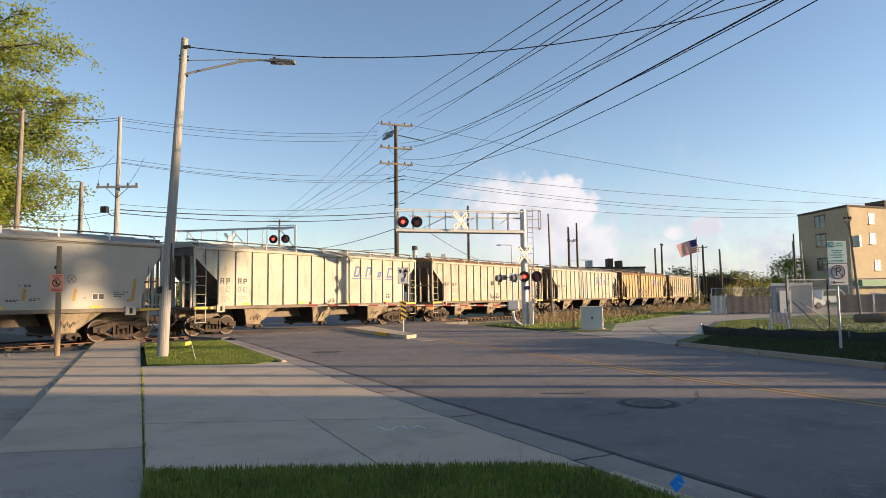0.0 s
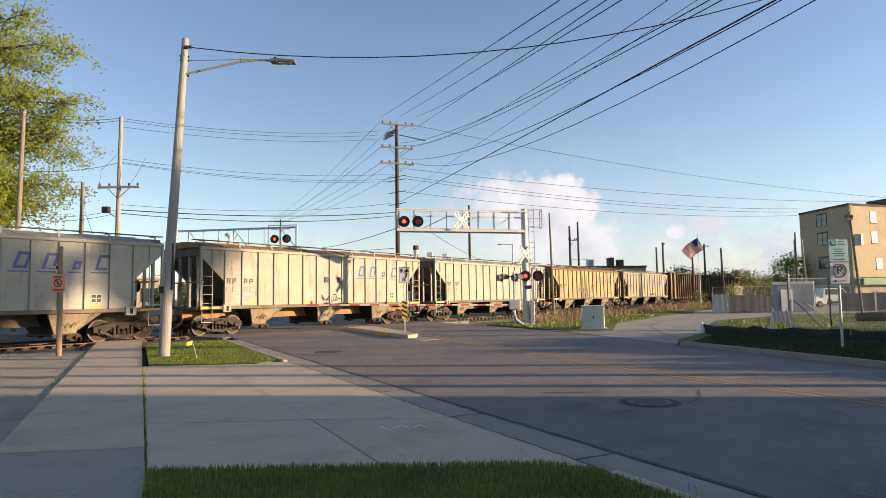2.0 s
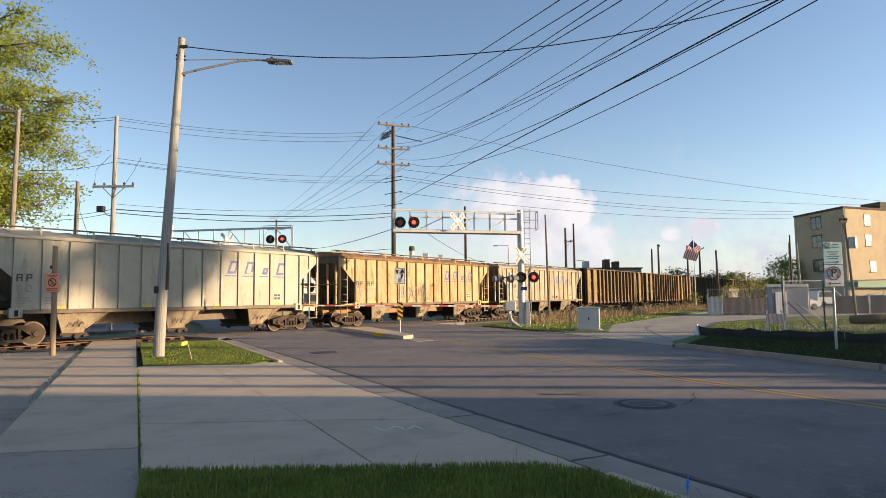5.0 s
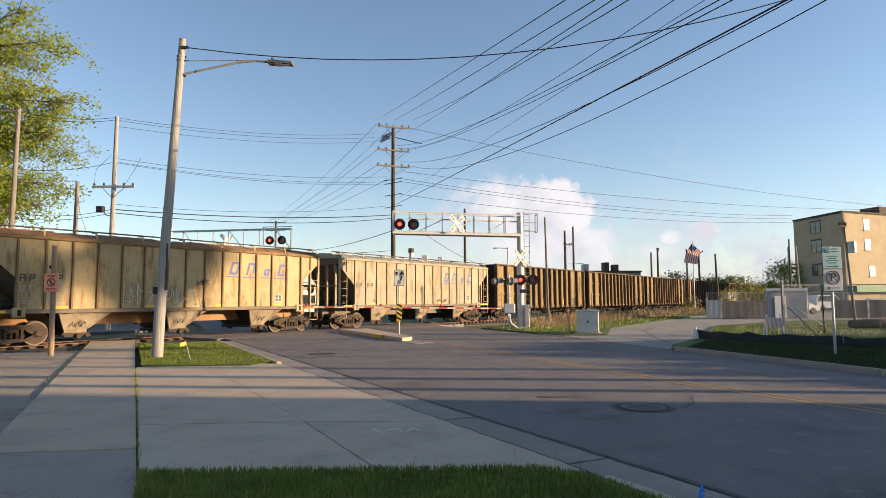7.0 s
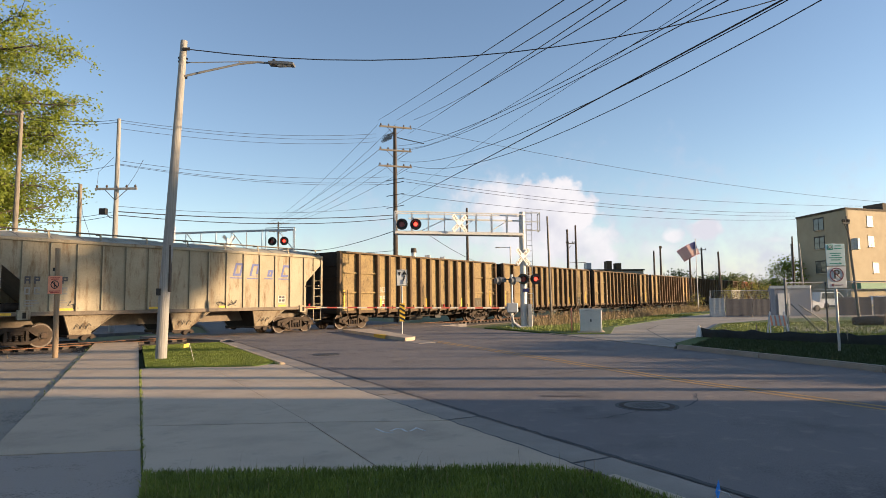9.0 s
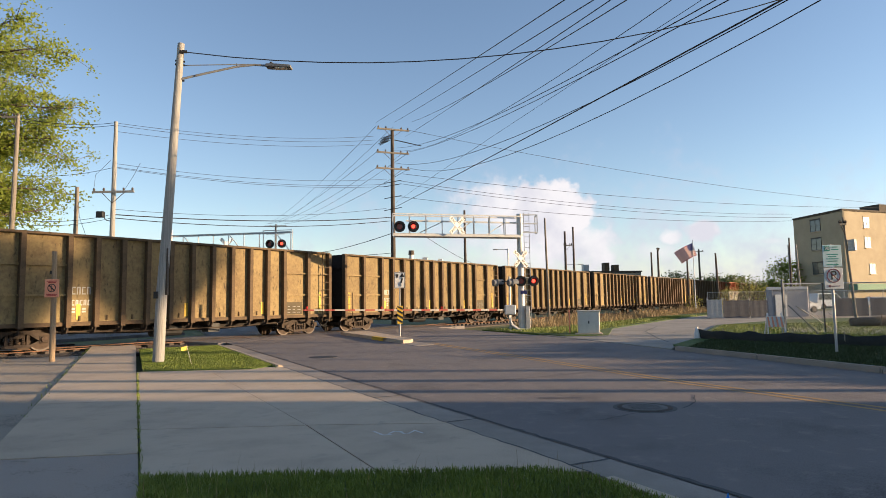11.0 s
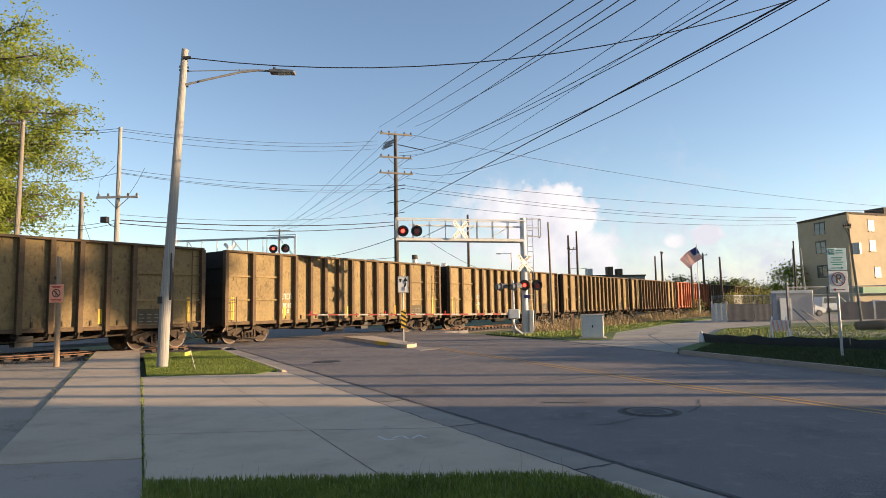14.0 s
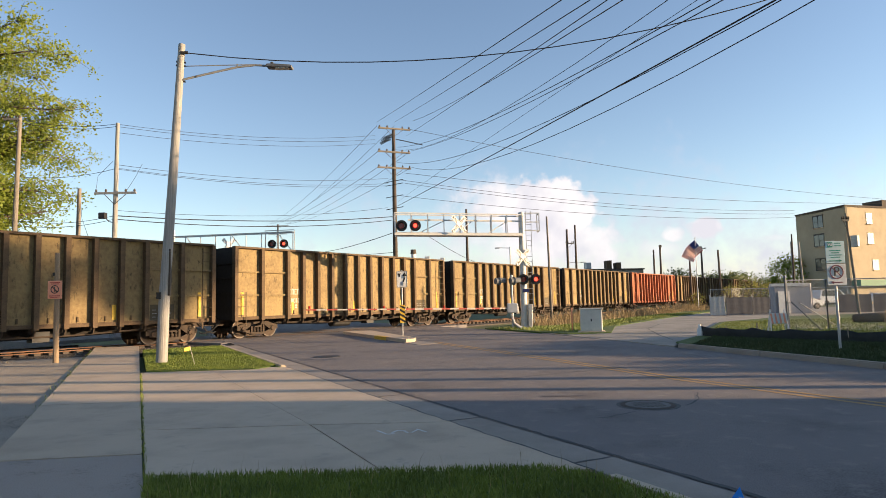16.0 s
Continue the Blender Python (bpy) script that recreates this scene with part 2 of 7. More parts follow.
M = {
    "asphalt": material("asphalt", (0.188, 0.168, 0.16), (0.11, 0.099, 0.094), 0.9, scale=0.7, fine=58, grain=1.1, bump=0.6, rust=(0.245, 0.216, 0.193), rust_at=0.6, spec=0.25),
    "tar": material("tar", (0.02, 0.02, 0.022), rough=0.6),
    "concrete": material("concrete", (0.505, 0.398, 0.288), (0.385, 0.30, 0.215), 0.85, scale=1.1, fine=80, grain=0.9, bump=0.25, rand=0.06, rust=(0.32, 0.265, 0.20), rust_at=0.64),
    "old_concrete": material("old_concrete", (0.36, 0.298, 0.25), (0.19, 0.157, 0.132), 0.9, scale=1.6, fine=55, grain=1.3, bump=0.6, rand=0.06),
    "gutter_concrete": material("gutter_concrete", (0.33, 0.282, 0.235), (0.22, 0.188, 0.157), 0.9, scale=1.3, fine=90, bump=0.4, rand=0.08),
    "chalk": material("chalk", (0.72, 0.70, 0.66), (0.5, 0.48, 0.45), 0.95, scale=20, fine=90, bump=0),
    "joint": material("joint", (0.05, 0.045, 0.04), rough=1.0),
    "dirt": material("dirt", (0.33, 0.28, 0.22), (0.16, 0.133, 0.105), 0.95, scale=0.9, fine=45, grain=1.2, bump=0.8),
    "ballast": material("ballast", (0.13, 0.108, 0.09), (0.036, 0.03, 0.026), 0.95, scale=9, fine=60, bump=1.0),
    "gravel_road": material("gravel_road", (0.35, 0.315, 0.27), (0.21, 0.19, 0.16), 0.95, scale=0.6, fine=60, bump=0.5),
    "grass": material("grass", (0.085, 0.13, 0.022), (0.04, 0.07, 0.012), 0.9, scale=2.5, fine=60, bump=0.8),
    "lawn_blade": material("lawn_blade", (0.14, 0.185, 0.022), (0.075, 0.105, 0.013), 0.6, scale=1.5, fine=8, bump=0),
    "blade": material("grass_blade", (0.20, 0.245, 0.032), (0.105, 0.135, 0.018), 0.6, scale=1.5, fine=8, bump=0),
    # darker grass copy: the verge's shade is put into the blade colour
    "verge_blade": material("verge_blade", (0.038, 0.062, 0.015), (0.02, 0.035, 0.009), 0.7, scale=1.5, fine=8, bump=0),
    "meadow_blade": material("meadow_blade", (0.21, 0.25, 0.035), (0.11, 0.145, 0.02), 0.6, scale=1.5, fine=8, bump=0),
    "dry": material("dry_grass", (0.42, 0.31, 0.16), (0.22, 0.16, 0.08), 0.9, scale=1.5, fine=12, bump=0),
    "field": material("field", (0.16, 0.17, 0.07), (0.10, 0.11, 0.045), 0.95, scale=0.12, fine=3, bump=0.3),
    "yellow_line": material("yellow_line", (0.50, 0.28, 0.07), (0.24, 0.17, 0.09), 0.8, scale=4, fine=40),
    "yellow": material("yellow_paint", (0.72, 0.46, 0.04), (0.5, 0.3, 0.03), 0.6, scale=8),
    "ochre_stripe": material("ochre_stripe", (0.36, 0.22, 0.04), (0.26, 0.155, 0.03), 0.6, scale=8),
    "black": material("black_paint", (0.02, 0.02, 0.021), (0.012, 0.012, 0.012), 0.6),
    "white": material("white_paint", (0.68, 0.67, 0.645), (0.56, 0.55, 0.53), 0.6, scale=5),
    "red_paint": material("red_paint", (0.5, 0.05, 0.04), (0.35, 0.04, 0.03), 0.6),
    "orange_sign": material("orange_sign", (0.85, 0.36, 0.22), (0.75, 0.30, 0.18), 0.6),
    "steel": material("galvanised", (0.46, 0.46, 0.45), (0.33, 0.33, 0.33), 0.55, 0.3, scale=7, fine=40, bump=0.05),
    "mast_paint": material("mast_paint", (0.58, 0.58, 0.57), (0.45, 0.45, 0.44), 0.55, 0.1, scale=3, fine=30, bump=0.05),
    "wood_pole": material("wood_pole", (0.26, 0.225, 0.18), (0.14, 0.118, 0.093), 0.9, scale=5, fine=50, bump=0.6, stretch=(6, 6, 0.35)),
    "post_wood": material("post_wood", (0.36, 0.26, 0.165), (0.2, 0.14, 0.085), 0.9, scale=5, fine=50, bump=0.5, stretch=(6, 6, 0.35)),
    "grey_pole": material("grey_pole", (0.36, 0.345, 0.32), (0.21, 0.20, 0.18), 0.9, scale=4, fine=45, bump=0.6, stretch=(6, 6, 0.3)),
    "dark_pole": material("dark_pole", (0.10, 0.078, 0.06), (0.055, 0.043, 0.034), 0.9, scale=5, fine=50, bump=0.5, stretch=(6, 6, 0.35)),
    "lamp_grey": material("lamp_grey", (0.16, 0.165, 0.17), (0.11, 0.113, 0.118), 0.6, scale=4, fine=30, bump=0.05),
    "gate_red": material("gate_red", (0.30, 0.045, 0.035), (0.2, 0.03, 0.025), 0.7),
    "gate_white": material("gate_white", (0.40, 0.38, 0.35), (0.28, 0.26, 0.24), 0.7),
    "wire": material("wire", (0.035, 0.035, 0.04), rough=0.7, bump=0),
    "hopper": material("hopper_paint", (0.365, 0.352, 0.295), (0.29, 0.272, 0.22), 0.65, scale=0.7, fine=14, bump=0.06, rust=(0.21, 0.16, 0.11), rust_at=0.62, streak=0.8, rand=0.07),
    "hopper_rust": material("hopper_rusty", (0.36, 0.335, 0.285), (0.28, 0.25, 0.195), 0.7, scale=0.7, fine=14, bump=0.06, rust=(0.20, 0.14, 0.08), rust_at=0.6, streak=0.8, rand=0.07),
    "hopper_dirty": material("hopper_dirty", (0.345, 0.305, 0.22), (0.24, 0.195, 0.125), 0.7, scale=0.6, fine=14, bump=0.06, rust=(0.15, 0.095, 0.045), rust_at=0.58, streak=0.8, rand=0.05),
    "hopper_ochre": material("hopper_ochre", (0.40, 0.318, 0.17), (0.29, 0.21, 0.098), 0.7, scale=0.6, fine=14, bump=0.06, rust=(0.185, 0.10, 0.038), rust_at=0.57, streak=0.75, rand=0.05),
    "post_rust": material("post_rust", (0.23, 0.145, 0.065), (0.12, 0.07, 0.03), 0.8, scale=2, fine=20),
    "iron": material("cast_iron", (0.13, 0.122, 0.115), (0.075, 0.07, 0.066), 0.7, scale=6, fine=40, bump=0.2),
    "hopper_smooth": material("hopper_smooth", (0.33, 0.315, 0.28), (0.28, 0.265, 0.235), 0.6, scale=0.5, fine=10, bump=0.04, rust=(0.235, 0.21, 0.165), rust_at=0.66, streak=0.7),
    "roof_rust": material("roof_rust", (0.33, 0.185, 0.085), (0.21, 0.11, 0.048), 0.8, scale=2, fine=20),
    "bay": material("bay_paint", (0.31, 0.26, 0.185), (0.185, 0.14, 0.09), 0.75, scale=1.2, fine=16, bump=0.1, rust=(0.10, 0.062, 0.034), rust_at=0.56, streak=0.6),
    # dark brown; holds the painted shade of end sheets and side sills
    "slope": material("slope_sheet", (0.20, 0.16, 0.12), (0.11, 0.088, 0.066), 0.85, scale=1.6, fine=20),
    "gondola": material("gondola_paint", (0.25, 0.179, 0.078), (0.16, 0.107, 0.049), 0.8, scale=0.5, fine=7, grain=0.8, bump=0.2, rust=(0.05, 0.036, 0.02), rust_at=0.61, streak=0.62, rand=0.12, rust_scale=5.5),
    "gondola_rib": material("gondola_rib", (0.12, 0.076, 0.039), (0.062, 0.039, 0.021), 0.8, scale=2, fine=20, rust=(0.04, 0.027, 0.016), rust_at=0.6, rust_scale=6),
    "gondola_panel": material("gondola_panel", (0.10, 0.078, 0.042), (0.06, 0.046, 0.026), 0.8, scale=2, fine=20),
    "gondola_red": material("gondola_red", (0.36, 0.115, 0.05), (0.24, 0.075, 0.035), 0.8, scale=1.2, fine=16, rust=(0.14, 0.07, 0.04), rust_at=0.62, streak=0.7),
    # near-black of end walls; also painted shade on bay slopes and under cars
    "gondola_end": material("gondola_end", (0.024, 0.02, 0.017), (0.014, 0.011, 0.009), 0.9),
    "truck": material("truck_steel", (0.062, 0.043, 0.03), (0.028, 0.02, 0.014), 0.85, scale=4, fine=40, bump=0.3),
    "wheel": material("wheel_steel", (0.07, 0.044, 0.028), (0.034, 0.023, 0.016), 0.8, 0.0, scale=5, fine=40),
    "rim": material("rim_steel", (0.10, 0.078, 0.062), (0.06, 0.047, 0.038), 0.55, 0.2, scale=5, fine=40),
    "rail_rust": material("rail_rust", (0.22, 0.105, 0.052), (0.12, 0.056, 0.03), 0.8, scale=4, fine=50),
    "blue": material("dmark_blue", (0.12, 0.14, 0.32), (0.08, 0.10, 0.22), 0.7),
    "dark_mark": material("dark_mark", (0.075, 0.075, 0.08), rough=0.7, bump=0),
    "pale_mark": material("pale_mark", (0.52, 0.50, 0.44), rough=0.7, bump=0),
    "signal_black": material("signal_black", (0.018, 0.018, 0.02), rough=0.5),
    "lens": material("red_lens", (0.38, 0.02, 0.02), (0.28, 0.015, 0.015), 0.25, spec=0.6, bump=0),
    "red_glow": glow("red_glow", (1.0, 0.06, 0.03), 1.7),
    "building": material("yellow_brick", (0.41, 0.335, 0.225), (0.33, 0.265, 0.175), 0.85, scale=0.5, fine=14, bump=0.2),
    "glass": material("dark_glass", (0.05, 0.06, 0.07), (0.03, 0.035, 0.04), 0.12, spec=0.8, bump=0),
    "pale_glass": material("pale_blind", (0.75, 0.72, 0.64), (0.6, 0.57, 0.5), 0.3, bump=0),
    "green": material("green_awning", (0.13, 0.26, 0.16), (0.09, 0.2, 0.12), 0.7),
    "cabinet": material("cabinet_paint", (0.62, 0.60, 0.53), (0.5, 0.48, 0.43), 0.6, scale=1.5, fine=15, bump=0.05),
    "shed": material("shed_wall", (0.34, 0.34, 0.36), (0.26, 0.26, 0.28), 0.8, scale=1),
    "silt": material("silt_fabric", (0.025, 0.028, 0.026), (0.014, 0.016, 0.015), 0.8, scale=3, fine=40, bump=0.4),
    "bark": material("bark", (0.16, 0.12, 0.09), (0.08, 0.06, 0.045), 0.9, scale=6, fine=40, bump=0.6),
    "leaf": material("spring_leaf", (0.235, 0.29, 0.036), (0.13, 0.165, 0.021), 0.6, scale=1.2, fine=5, bump=0, through_light=0.4),
    "bush": material("bush_leaf", (0.13, 0.16, 0.04), (0.065, 0.085, 0.022), 0.7, scale=1.2, fine=5, bump=0, through_light=0.4),
    "sallow": material("sallow_leaf", (0.27, 0.25, 0.05), (0.16, 0.14, 0.03), 0.7, scale=1.2, fine=5, bump=0, through_light=0.4),
    "flag_blue": material("flag_blue", (0.03, 0.04, 0.16), rough=0.8, bump=0),
    "marker_blue": material("marker_blue", (0.01, 0.25, 0.8), rough=0.6, bump=0),
    "sign_green": material("sign_green", (0.02, 0.28, 0.22), rough=0.5, bump=0),
    "sign_maroon": material("sign_maroon", (0.17, 0.03, 0.06), (0.13, 0.022, 0.045), 0.6, bump=0),
    "sign_aqua": material("sign_aqua", (0.55, 0.68, 0.68), (0.47, 0.60, 0.60), 0.5, bump=0),
    "screen": material("fence_fabric", (0.036, 0.042, 0.06), (0.022, 0.026, 0.04), 0.85, scale=3, fine=40, bump=0.3),
    "straw": material("straw_roll", (0.17, 0.12, 0.075), (0.08, 0.055, 0.035), 0.95, scale=6, fine=50, bump=0.8),
    "car_paint": material("car_paint", (0.45, 0.46, 0.48), (0.4, 0.41, 0.43), 0.3, 0.4, bump=0, rand=0.6),
    "tyre": material("tyre", (0.02, 0.02, 0.02), rough=0.9),
}


# ---- mesh helpers ----
def part(name, bm, mat, parent=None, label="", smooth=False):
    me = bpy.data.meshes.new(name)
    bmesh.ops.recalc_face_normals(bm, faces=bm.faces[:])
    bm.to_mesh(me)
    bm.free()
    me.materials.append(M[mat])
    if smooth:
        for p in me.polygons:
            p.use_smooth = True
    ob = new(name, me)
    ob.parent = parent
    if label:
        tagged(ob, label)
    return ob


def again(src, m, parent):
    """Another object on the same mesh."""
    ob = new(src.name.split(".")[0], src.data)
    ob.parent = parent
    ob.matrix_basis = m
    return ob


def thing(name, m, label, category, group="", kind=""):
    ob = new(name)
    ob.empty_display_size = 0.3
    ob.matrix_basis = m
    return tagged(ob, label, category, group, kind)


def box(bm, x0, x1, y0, y1, z0, z1, bevel=0.0):
    vs = [bm.verts.new((x, y, z)) for x in (x0, x1) for y in (y0, y1) for z in (z0, z1)]
    fs = [bm.faces.new([vs[i] for i in q]) for q in ((0, 1, 3, 2), (4, 6, 7, 5), (0, 4, 5, 1), (2, 3, 7, 6), (0, 2, 6, 4), (1, 5, 7, 3))]
    if bevel:
        es = list({e for f in fs for e in f.edges})
        bmesh.ops.bevel(bm, geom=es, offset=bevel, segments=1, affect="EDGES")
    return bm


def beam(bm, a, b, w, h=None):
    """A bar of w x h from a to b."""
    a, b, h = Vector(a), Vector(b), h or w
    d = (b - a).normalized()
    s = d.cross(Vector((0, 0, 1)))
    s = Vector((1, 0, 0)) if s.length < 1e-4 else s.normalized()
    u = s.cross(d).normalized()
    r = [[bm.verts.new(p + s * w * i / 2 + u * h * j / 2) for i, j in ((-1, -1), (1, -1), (1, 1), (-1, 1))] for p in (a, b)]
    for k in range(4):
        bm.faces.new((r[0][k], r[0][(k + 1) % 4], r[1][(k + 1) % 4], r[1][k]))
    bm.faces.new(r[0][::-1])
    bm.faces.new(r[1])
    return bm


def tube(bm, pts, radii, n=8, caps=True):
    """A round tapered rod through pts."""
    pts = [Vector(p) for p in pts]
    if isinstance(radii, (int, float)):
        radii = [radii] * len(pts)
    rings = []
    for i, p in enumerate(pts):
        d = (pts[min(i + 1, len(pts) - 1)] - pts[max(i - 1, 0)]).normalized()
        s = d.orthogonal().normalized() if abs(d.z) > 0.9 else d.cross(Vector((0, 0, 1))).normalized()
        if abs(d.z) > 0.9:
            s = (Vector((1, 0, 0)) - d * d.x).normalized()
        u = d.cross(s)
        rings.append([bm.verts.new(p + (s * math.cos(2 * math.pi * k / n) + u * math.sin(2 * math.pi * k / n)) * radii[i]) for k in range(n)])
    for a, b in zip(rings, rings[1:]):
        for k in range(n):
            bm.faces.new((a[k], a[(k + 1) % n], b[(k + 1) % n], b[k]))
    if caps:
        bm.faces.new(rings[0][::-1])
        bm.faces.new(rings[-1])
    return bm


def disc(bm, c, axis, r, depth, n=20, r2=None):
    c, axis = Vector(c), Vector(axis).normalized()
    return tube(bm, [c - axis * depth / 2, c + axis * depth / 2], [r, r if r2 is None else r2], n)


def prism(bm, outline, z0, z1):
    """An upright slab over an outline in plan."""
    lo, hi = [bm.verts.new((x, y, z0)) for x, y in outline], [bm.verts.new((x, y, z1)) for x, y in outline]
    k = len(outline)
    bm.faces.new(lo[::-1])
    bm.faces.new(hi)
    for i in range(k):
        bm.faces.new((lo[i], lo[(i + 1) % k], hi[(i + 1) % k], hi[i]))
    return bm


def plate(bm, outline, y0, y1):
    """A standing plate over an outline in x and z, from y0 to y1."""
    lo, hi = [bm.verts.new((x, y0, z)) for x, z in outline], [bm.verts.new((x, y1, z)) for x, z in outline]
    k = len(outline)
    bm.faces.new(lo[::-1])
    bm.faces.new(hi)
    for i in range(k):
        bm.faces.new((lo[i], lo[(i + 1) % k], hi[(i + 1) % k], hi[i]))
    return bm


B = bmesh.new


def text(name, body, size, mat, m, parent, label="", shear=0.0, depth=0.004):
    cu = bpy.data.curves.new(name, "FONT")
    cu.body, cu.size, cu.extrude, cu.shear = body, size, depth, shear
    cu.align_x, cu.align_y = "CENTER", "CENTER"
    tmp = new(name, cu)
    me = bpy.data.meshes.new_from_object(tmp.evaluated_get(bpy.context.evaluated_depsgraph_get()))
    bpy.data.objects.remove(tmp)
    me.materials.clear()
    me.materials.append(M[mat])
    ob = new(name, me)
    ob.parent = parent
    ob.matrix_basis = m
    if label:
        tagged(ob, label)
    return ob


# ---- ground and road ----
def slab(name, outline, z0, z1, mat, label="", category="", parent=None, kind="structure"):
    ob = part(name, prism(B(), outline, z0, z1), mat, parent)
    return tagged(ob, label, category, kind=kind) if parent is None else ob


def inset(outline, d):
    c = Vector((sum(p[0] for p in outline), sum(p[1] for p in outline))) / len(outline)
    out = []
    for p in outline:
        v = c - Vector(p)
        out.append(tuple(Vector(p) + v.normalized() * d))
    return out


RD, RL = Vector((-0.4635, 0.8861)), Vector((-0.8861, -0.4635))   # along the near kerb, and away from the road
SEAM = Vector((1.69, 6.49))


def kerb(k, off=0.0):
    return tuple(SEAM + RD * k + RL * off)


slab("ground", [(-2500, -1500), (2500, -1500), (2500, 2500), (-2500, 2500)], -1.2, -0.20, "field", "rough grassy ground reaching the horizon", "ground")
road_left = [kerb(k) for k in (-40, -12, 0, 10, 22)] + [(-12.4, 34.0), (-17.5, 46.0), (-34, 78), (-70, 150)]
road_right = [(30, -27), (15.5, -1.5), (10.9, 8.0), (9.1, 13.1), (7.3, 19.8), (6.0, 25.3), (4.2, 30.6), (1.9, 36.2), (-2.5, 45.5), (-19, 77), (-54, 150)]
road = slab("road", road_left + road_right[::-1], -0.6, 0.0, "asphalt", "worn grey asphalt road with patches and seams", "road")
lot = slab("dirt_lot", [(-4.9, 7.4), (-12.0, 21.8), (-15.2, 20.6), (-45.5, -20.3), (-60, -40), (20, -45)], -0.6, -0.015, "dirt", "bare gravelly dirt lot beside the sidewalk", "ground")

# yellow centre line, two stripes in worn paint
cl = [(6.25, 9.03), (4.6, 12.3), (1.95, 19.21), (0.6, 22.6), (-0.5, 25.4)]
for off in (-0.13, 0.13):
    bm = B()
    for a, b in zip(cl, cl[1:]):
        a, b = Vector(a), Vector(b)
        n = Vector((b.y - a.y, a.x - b.x)).normalized()
        q = [a + n * (off - 0.05), a + n * (off + 0.05), b + n * (off + 0.05), b + n * (off - 0.05)]
        bm.faces.new([bm.verts.new((p.x, p.y, 0.004)) for p in q])
    part("centre_line", bm, "yellow_line", road, "faded yellow centre stripe")
bm = B()
for a, b in (((6.25, 9.03), (9.6, 1.5)),):
    a, b = Vector(a), Vector(b)
    n = Vector((b.y - a.y, a.x - b.x)).normalized()
    for off in (-0.13, 0.13):
        q = [a + n * (off - 0.05), a + n * (off + 0.05), b + n * (off + 0.05), b + n * (off - 0.05)]
        bm.faces.new([bm.verts.new((p.x, p.y, 0.004)) for p in q])
part("centre_line", bm, "yellow_line", road, "faded yellow centre stripe")


def crack(pts, w, z=0.005):
    """A tarred seam or crack: a thin wavering ribbon on the asphalt."""
    bm = B()
    last = None
    for a, b in zip(pts, pts[1:]):
        a, b = Vector(a), Vector(b)
        n = Vector((b.y - a.y, a.x - b.x)).normalized()
        steps = max(2, int((b - a).length / 0.15))
        for i in range(steps + 1):
            p = a.lerp(b, i / steps) + n * random.uniform(-0.02, 0.02)
            ww = w * random.uniform(0.5, 1.3)
            now = (bm.verts.new((*(p - n * ww / 2), z)), bm.verts.new((*(p + n * ww / 2), z)))
            if last:
                bm.faces.new((last[0], now[0], now[1], last[1]))
            last = now
    part("tar_seam", bm, "tar", road)


crack([kerb(-8, -0.05), kerb(0, -0.04), kerb(8, -0.05), kerb(21.8, -0.04)], 0.065, 0.009)
crack([(2.75, 9.05), (2.2, 8.6), (1.9, 8.55)], 0.03)
crack([(3.55, 9.35), (3.95, 9.9), (4.2, 10.6)], 0.03)
crack([(1.6, 10.55), (2.3, 10.5)], 0.09)
crack([(1.2, 13.0), (4.1, 14.6)], 0.03)
crack([(-3.1, 19.2), (0.5, 22.4)], 0.04)
crack([(-5.2, 24.2), (1.2, 27.2)], 0.05)

for pts in ([(7.2, 26.8), (9.0, 25.0), (10.2, 25.3)], [(6.4, 27.6), (9.2, 29.0), (12.0, 30.2)], [(8.4, 23.2), (8.9, 26.0), (10.2, 31.5), (12.5, 36.5)], [(5.4, 27.4), (7.0, 24.6)]):
    crack(pts, 0.05, 0.018)
crack([kerb(0.0, 0.0), kerb(0.0, 0.5)], 0.035, 0.009)
crack([kerb(2.6, 0.0), kerb(2.6, 0.5)], 0.035, 0.009)
crack([kerb(5.2, 0.0), kerb(5.2, 0.5)], 0.035, 0.009)
crack([kerb(-0.3, 0.51), kerb(11.4, 0.51)], 0.022, 0.014)

# manhole
mh = thing("manhole_cover", pose(3.02, 9.49, 0.0), "round cast-iron manhole cover set in the asphalt", "manhole")
bm = B()
tube(bm, [(0, 0, -0.02), (0, 0, 0.006)], [0.40, 0.40], 32)
part("ring", bm, "truck", mh)
bm = B()
tube(bm, [(0, 0, 0), (0, 0, 0.012)], [0.33, 0.325], 32)
for i in range(-4, 5):
    for j in range(-4, 5):
        if i * i + j * j < 15:
            box(bm, i * 0.065 - 0.02, i * 0.065 + 0.02, j * 0.065 - 0.02, j * 0.065 + 0.02, 0.012, 0.018)
part("cover", bm, "iron", mh)
bm = B()
tube(bm, [(0, 0, -0.03), (0, 0, 0.003)], [0.47, 0.46], 24)
part("tar_patch", bm, "tar", mh)
dr = thing("drain_grate", pose(-3.6, 19.4, 0.0, 0, 0, 25), "dark iron drain grate in the road", "drain")
bm = B()
tube(bm, [(0, 0, -0.02), (0, 0, 0.008)], 0.42, 24)
part("grate", bm, "tar", dr)

# chalk scrawl on the apron
chalk = new("chalk_marks")
tagged(chalk, "faint white chalk strokes on the concrete apron", "chalk mark")
for x0, y0, x1, y1 in ((-0.86, 8.02, -0.72, 7.78), (-0.72, 7.78, -0.62, 7.80), (-0.66, 7.86, -0.60, 8.0), (-0.60, 8.0, -0.50, 7.96), (-0.54, 8.0, -0.46, 7.82), (-0.42, 7.84, -0.34, 8.04), (-0.36, 8.05, -0.24, 7.86)):
    part("stroke", beam(B(), (x0, y0, 0.0135), (x1, y1, 0.0135), 0.025, 0.003), "chalk", chalk)

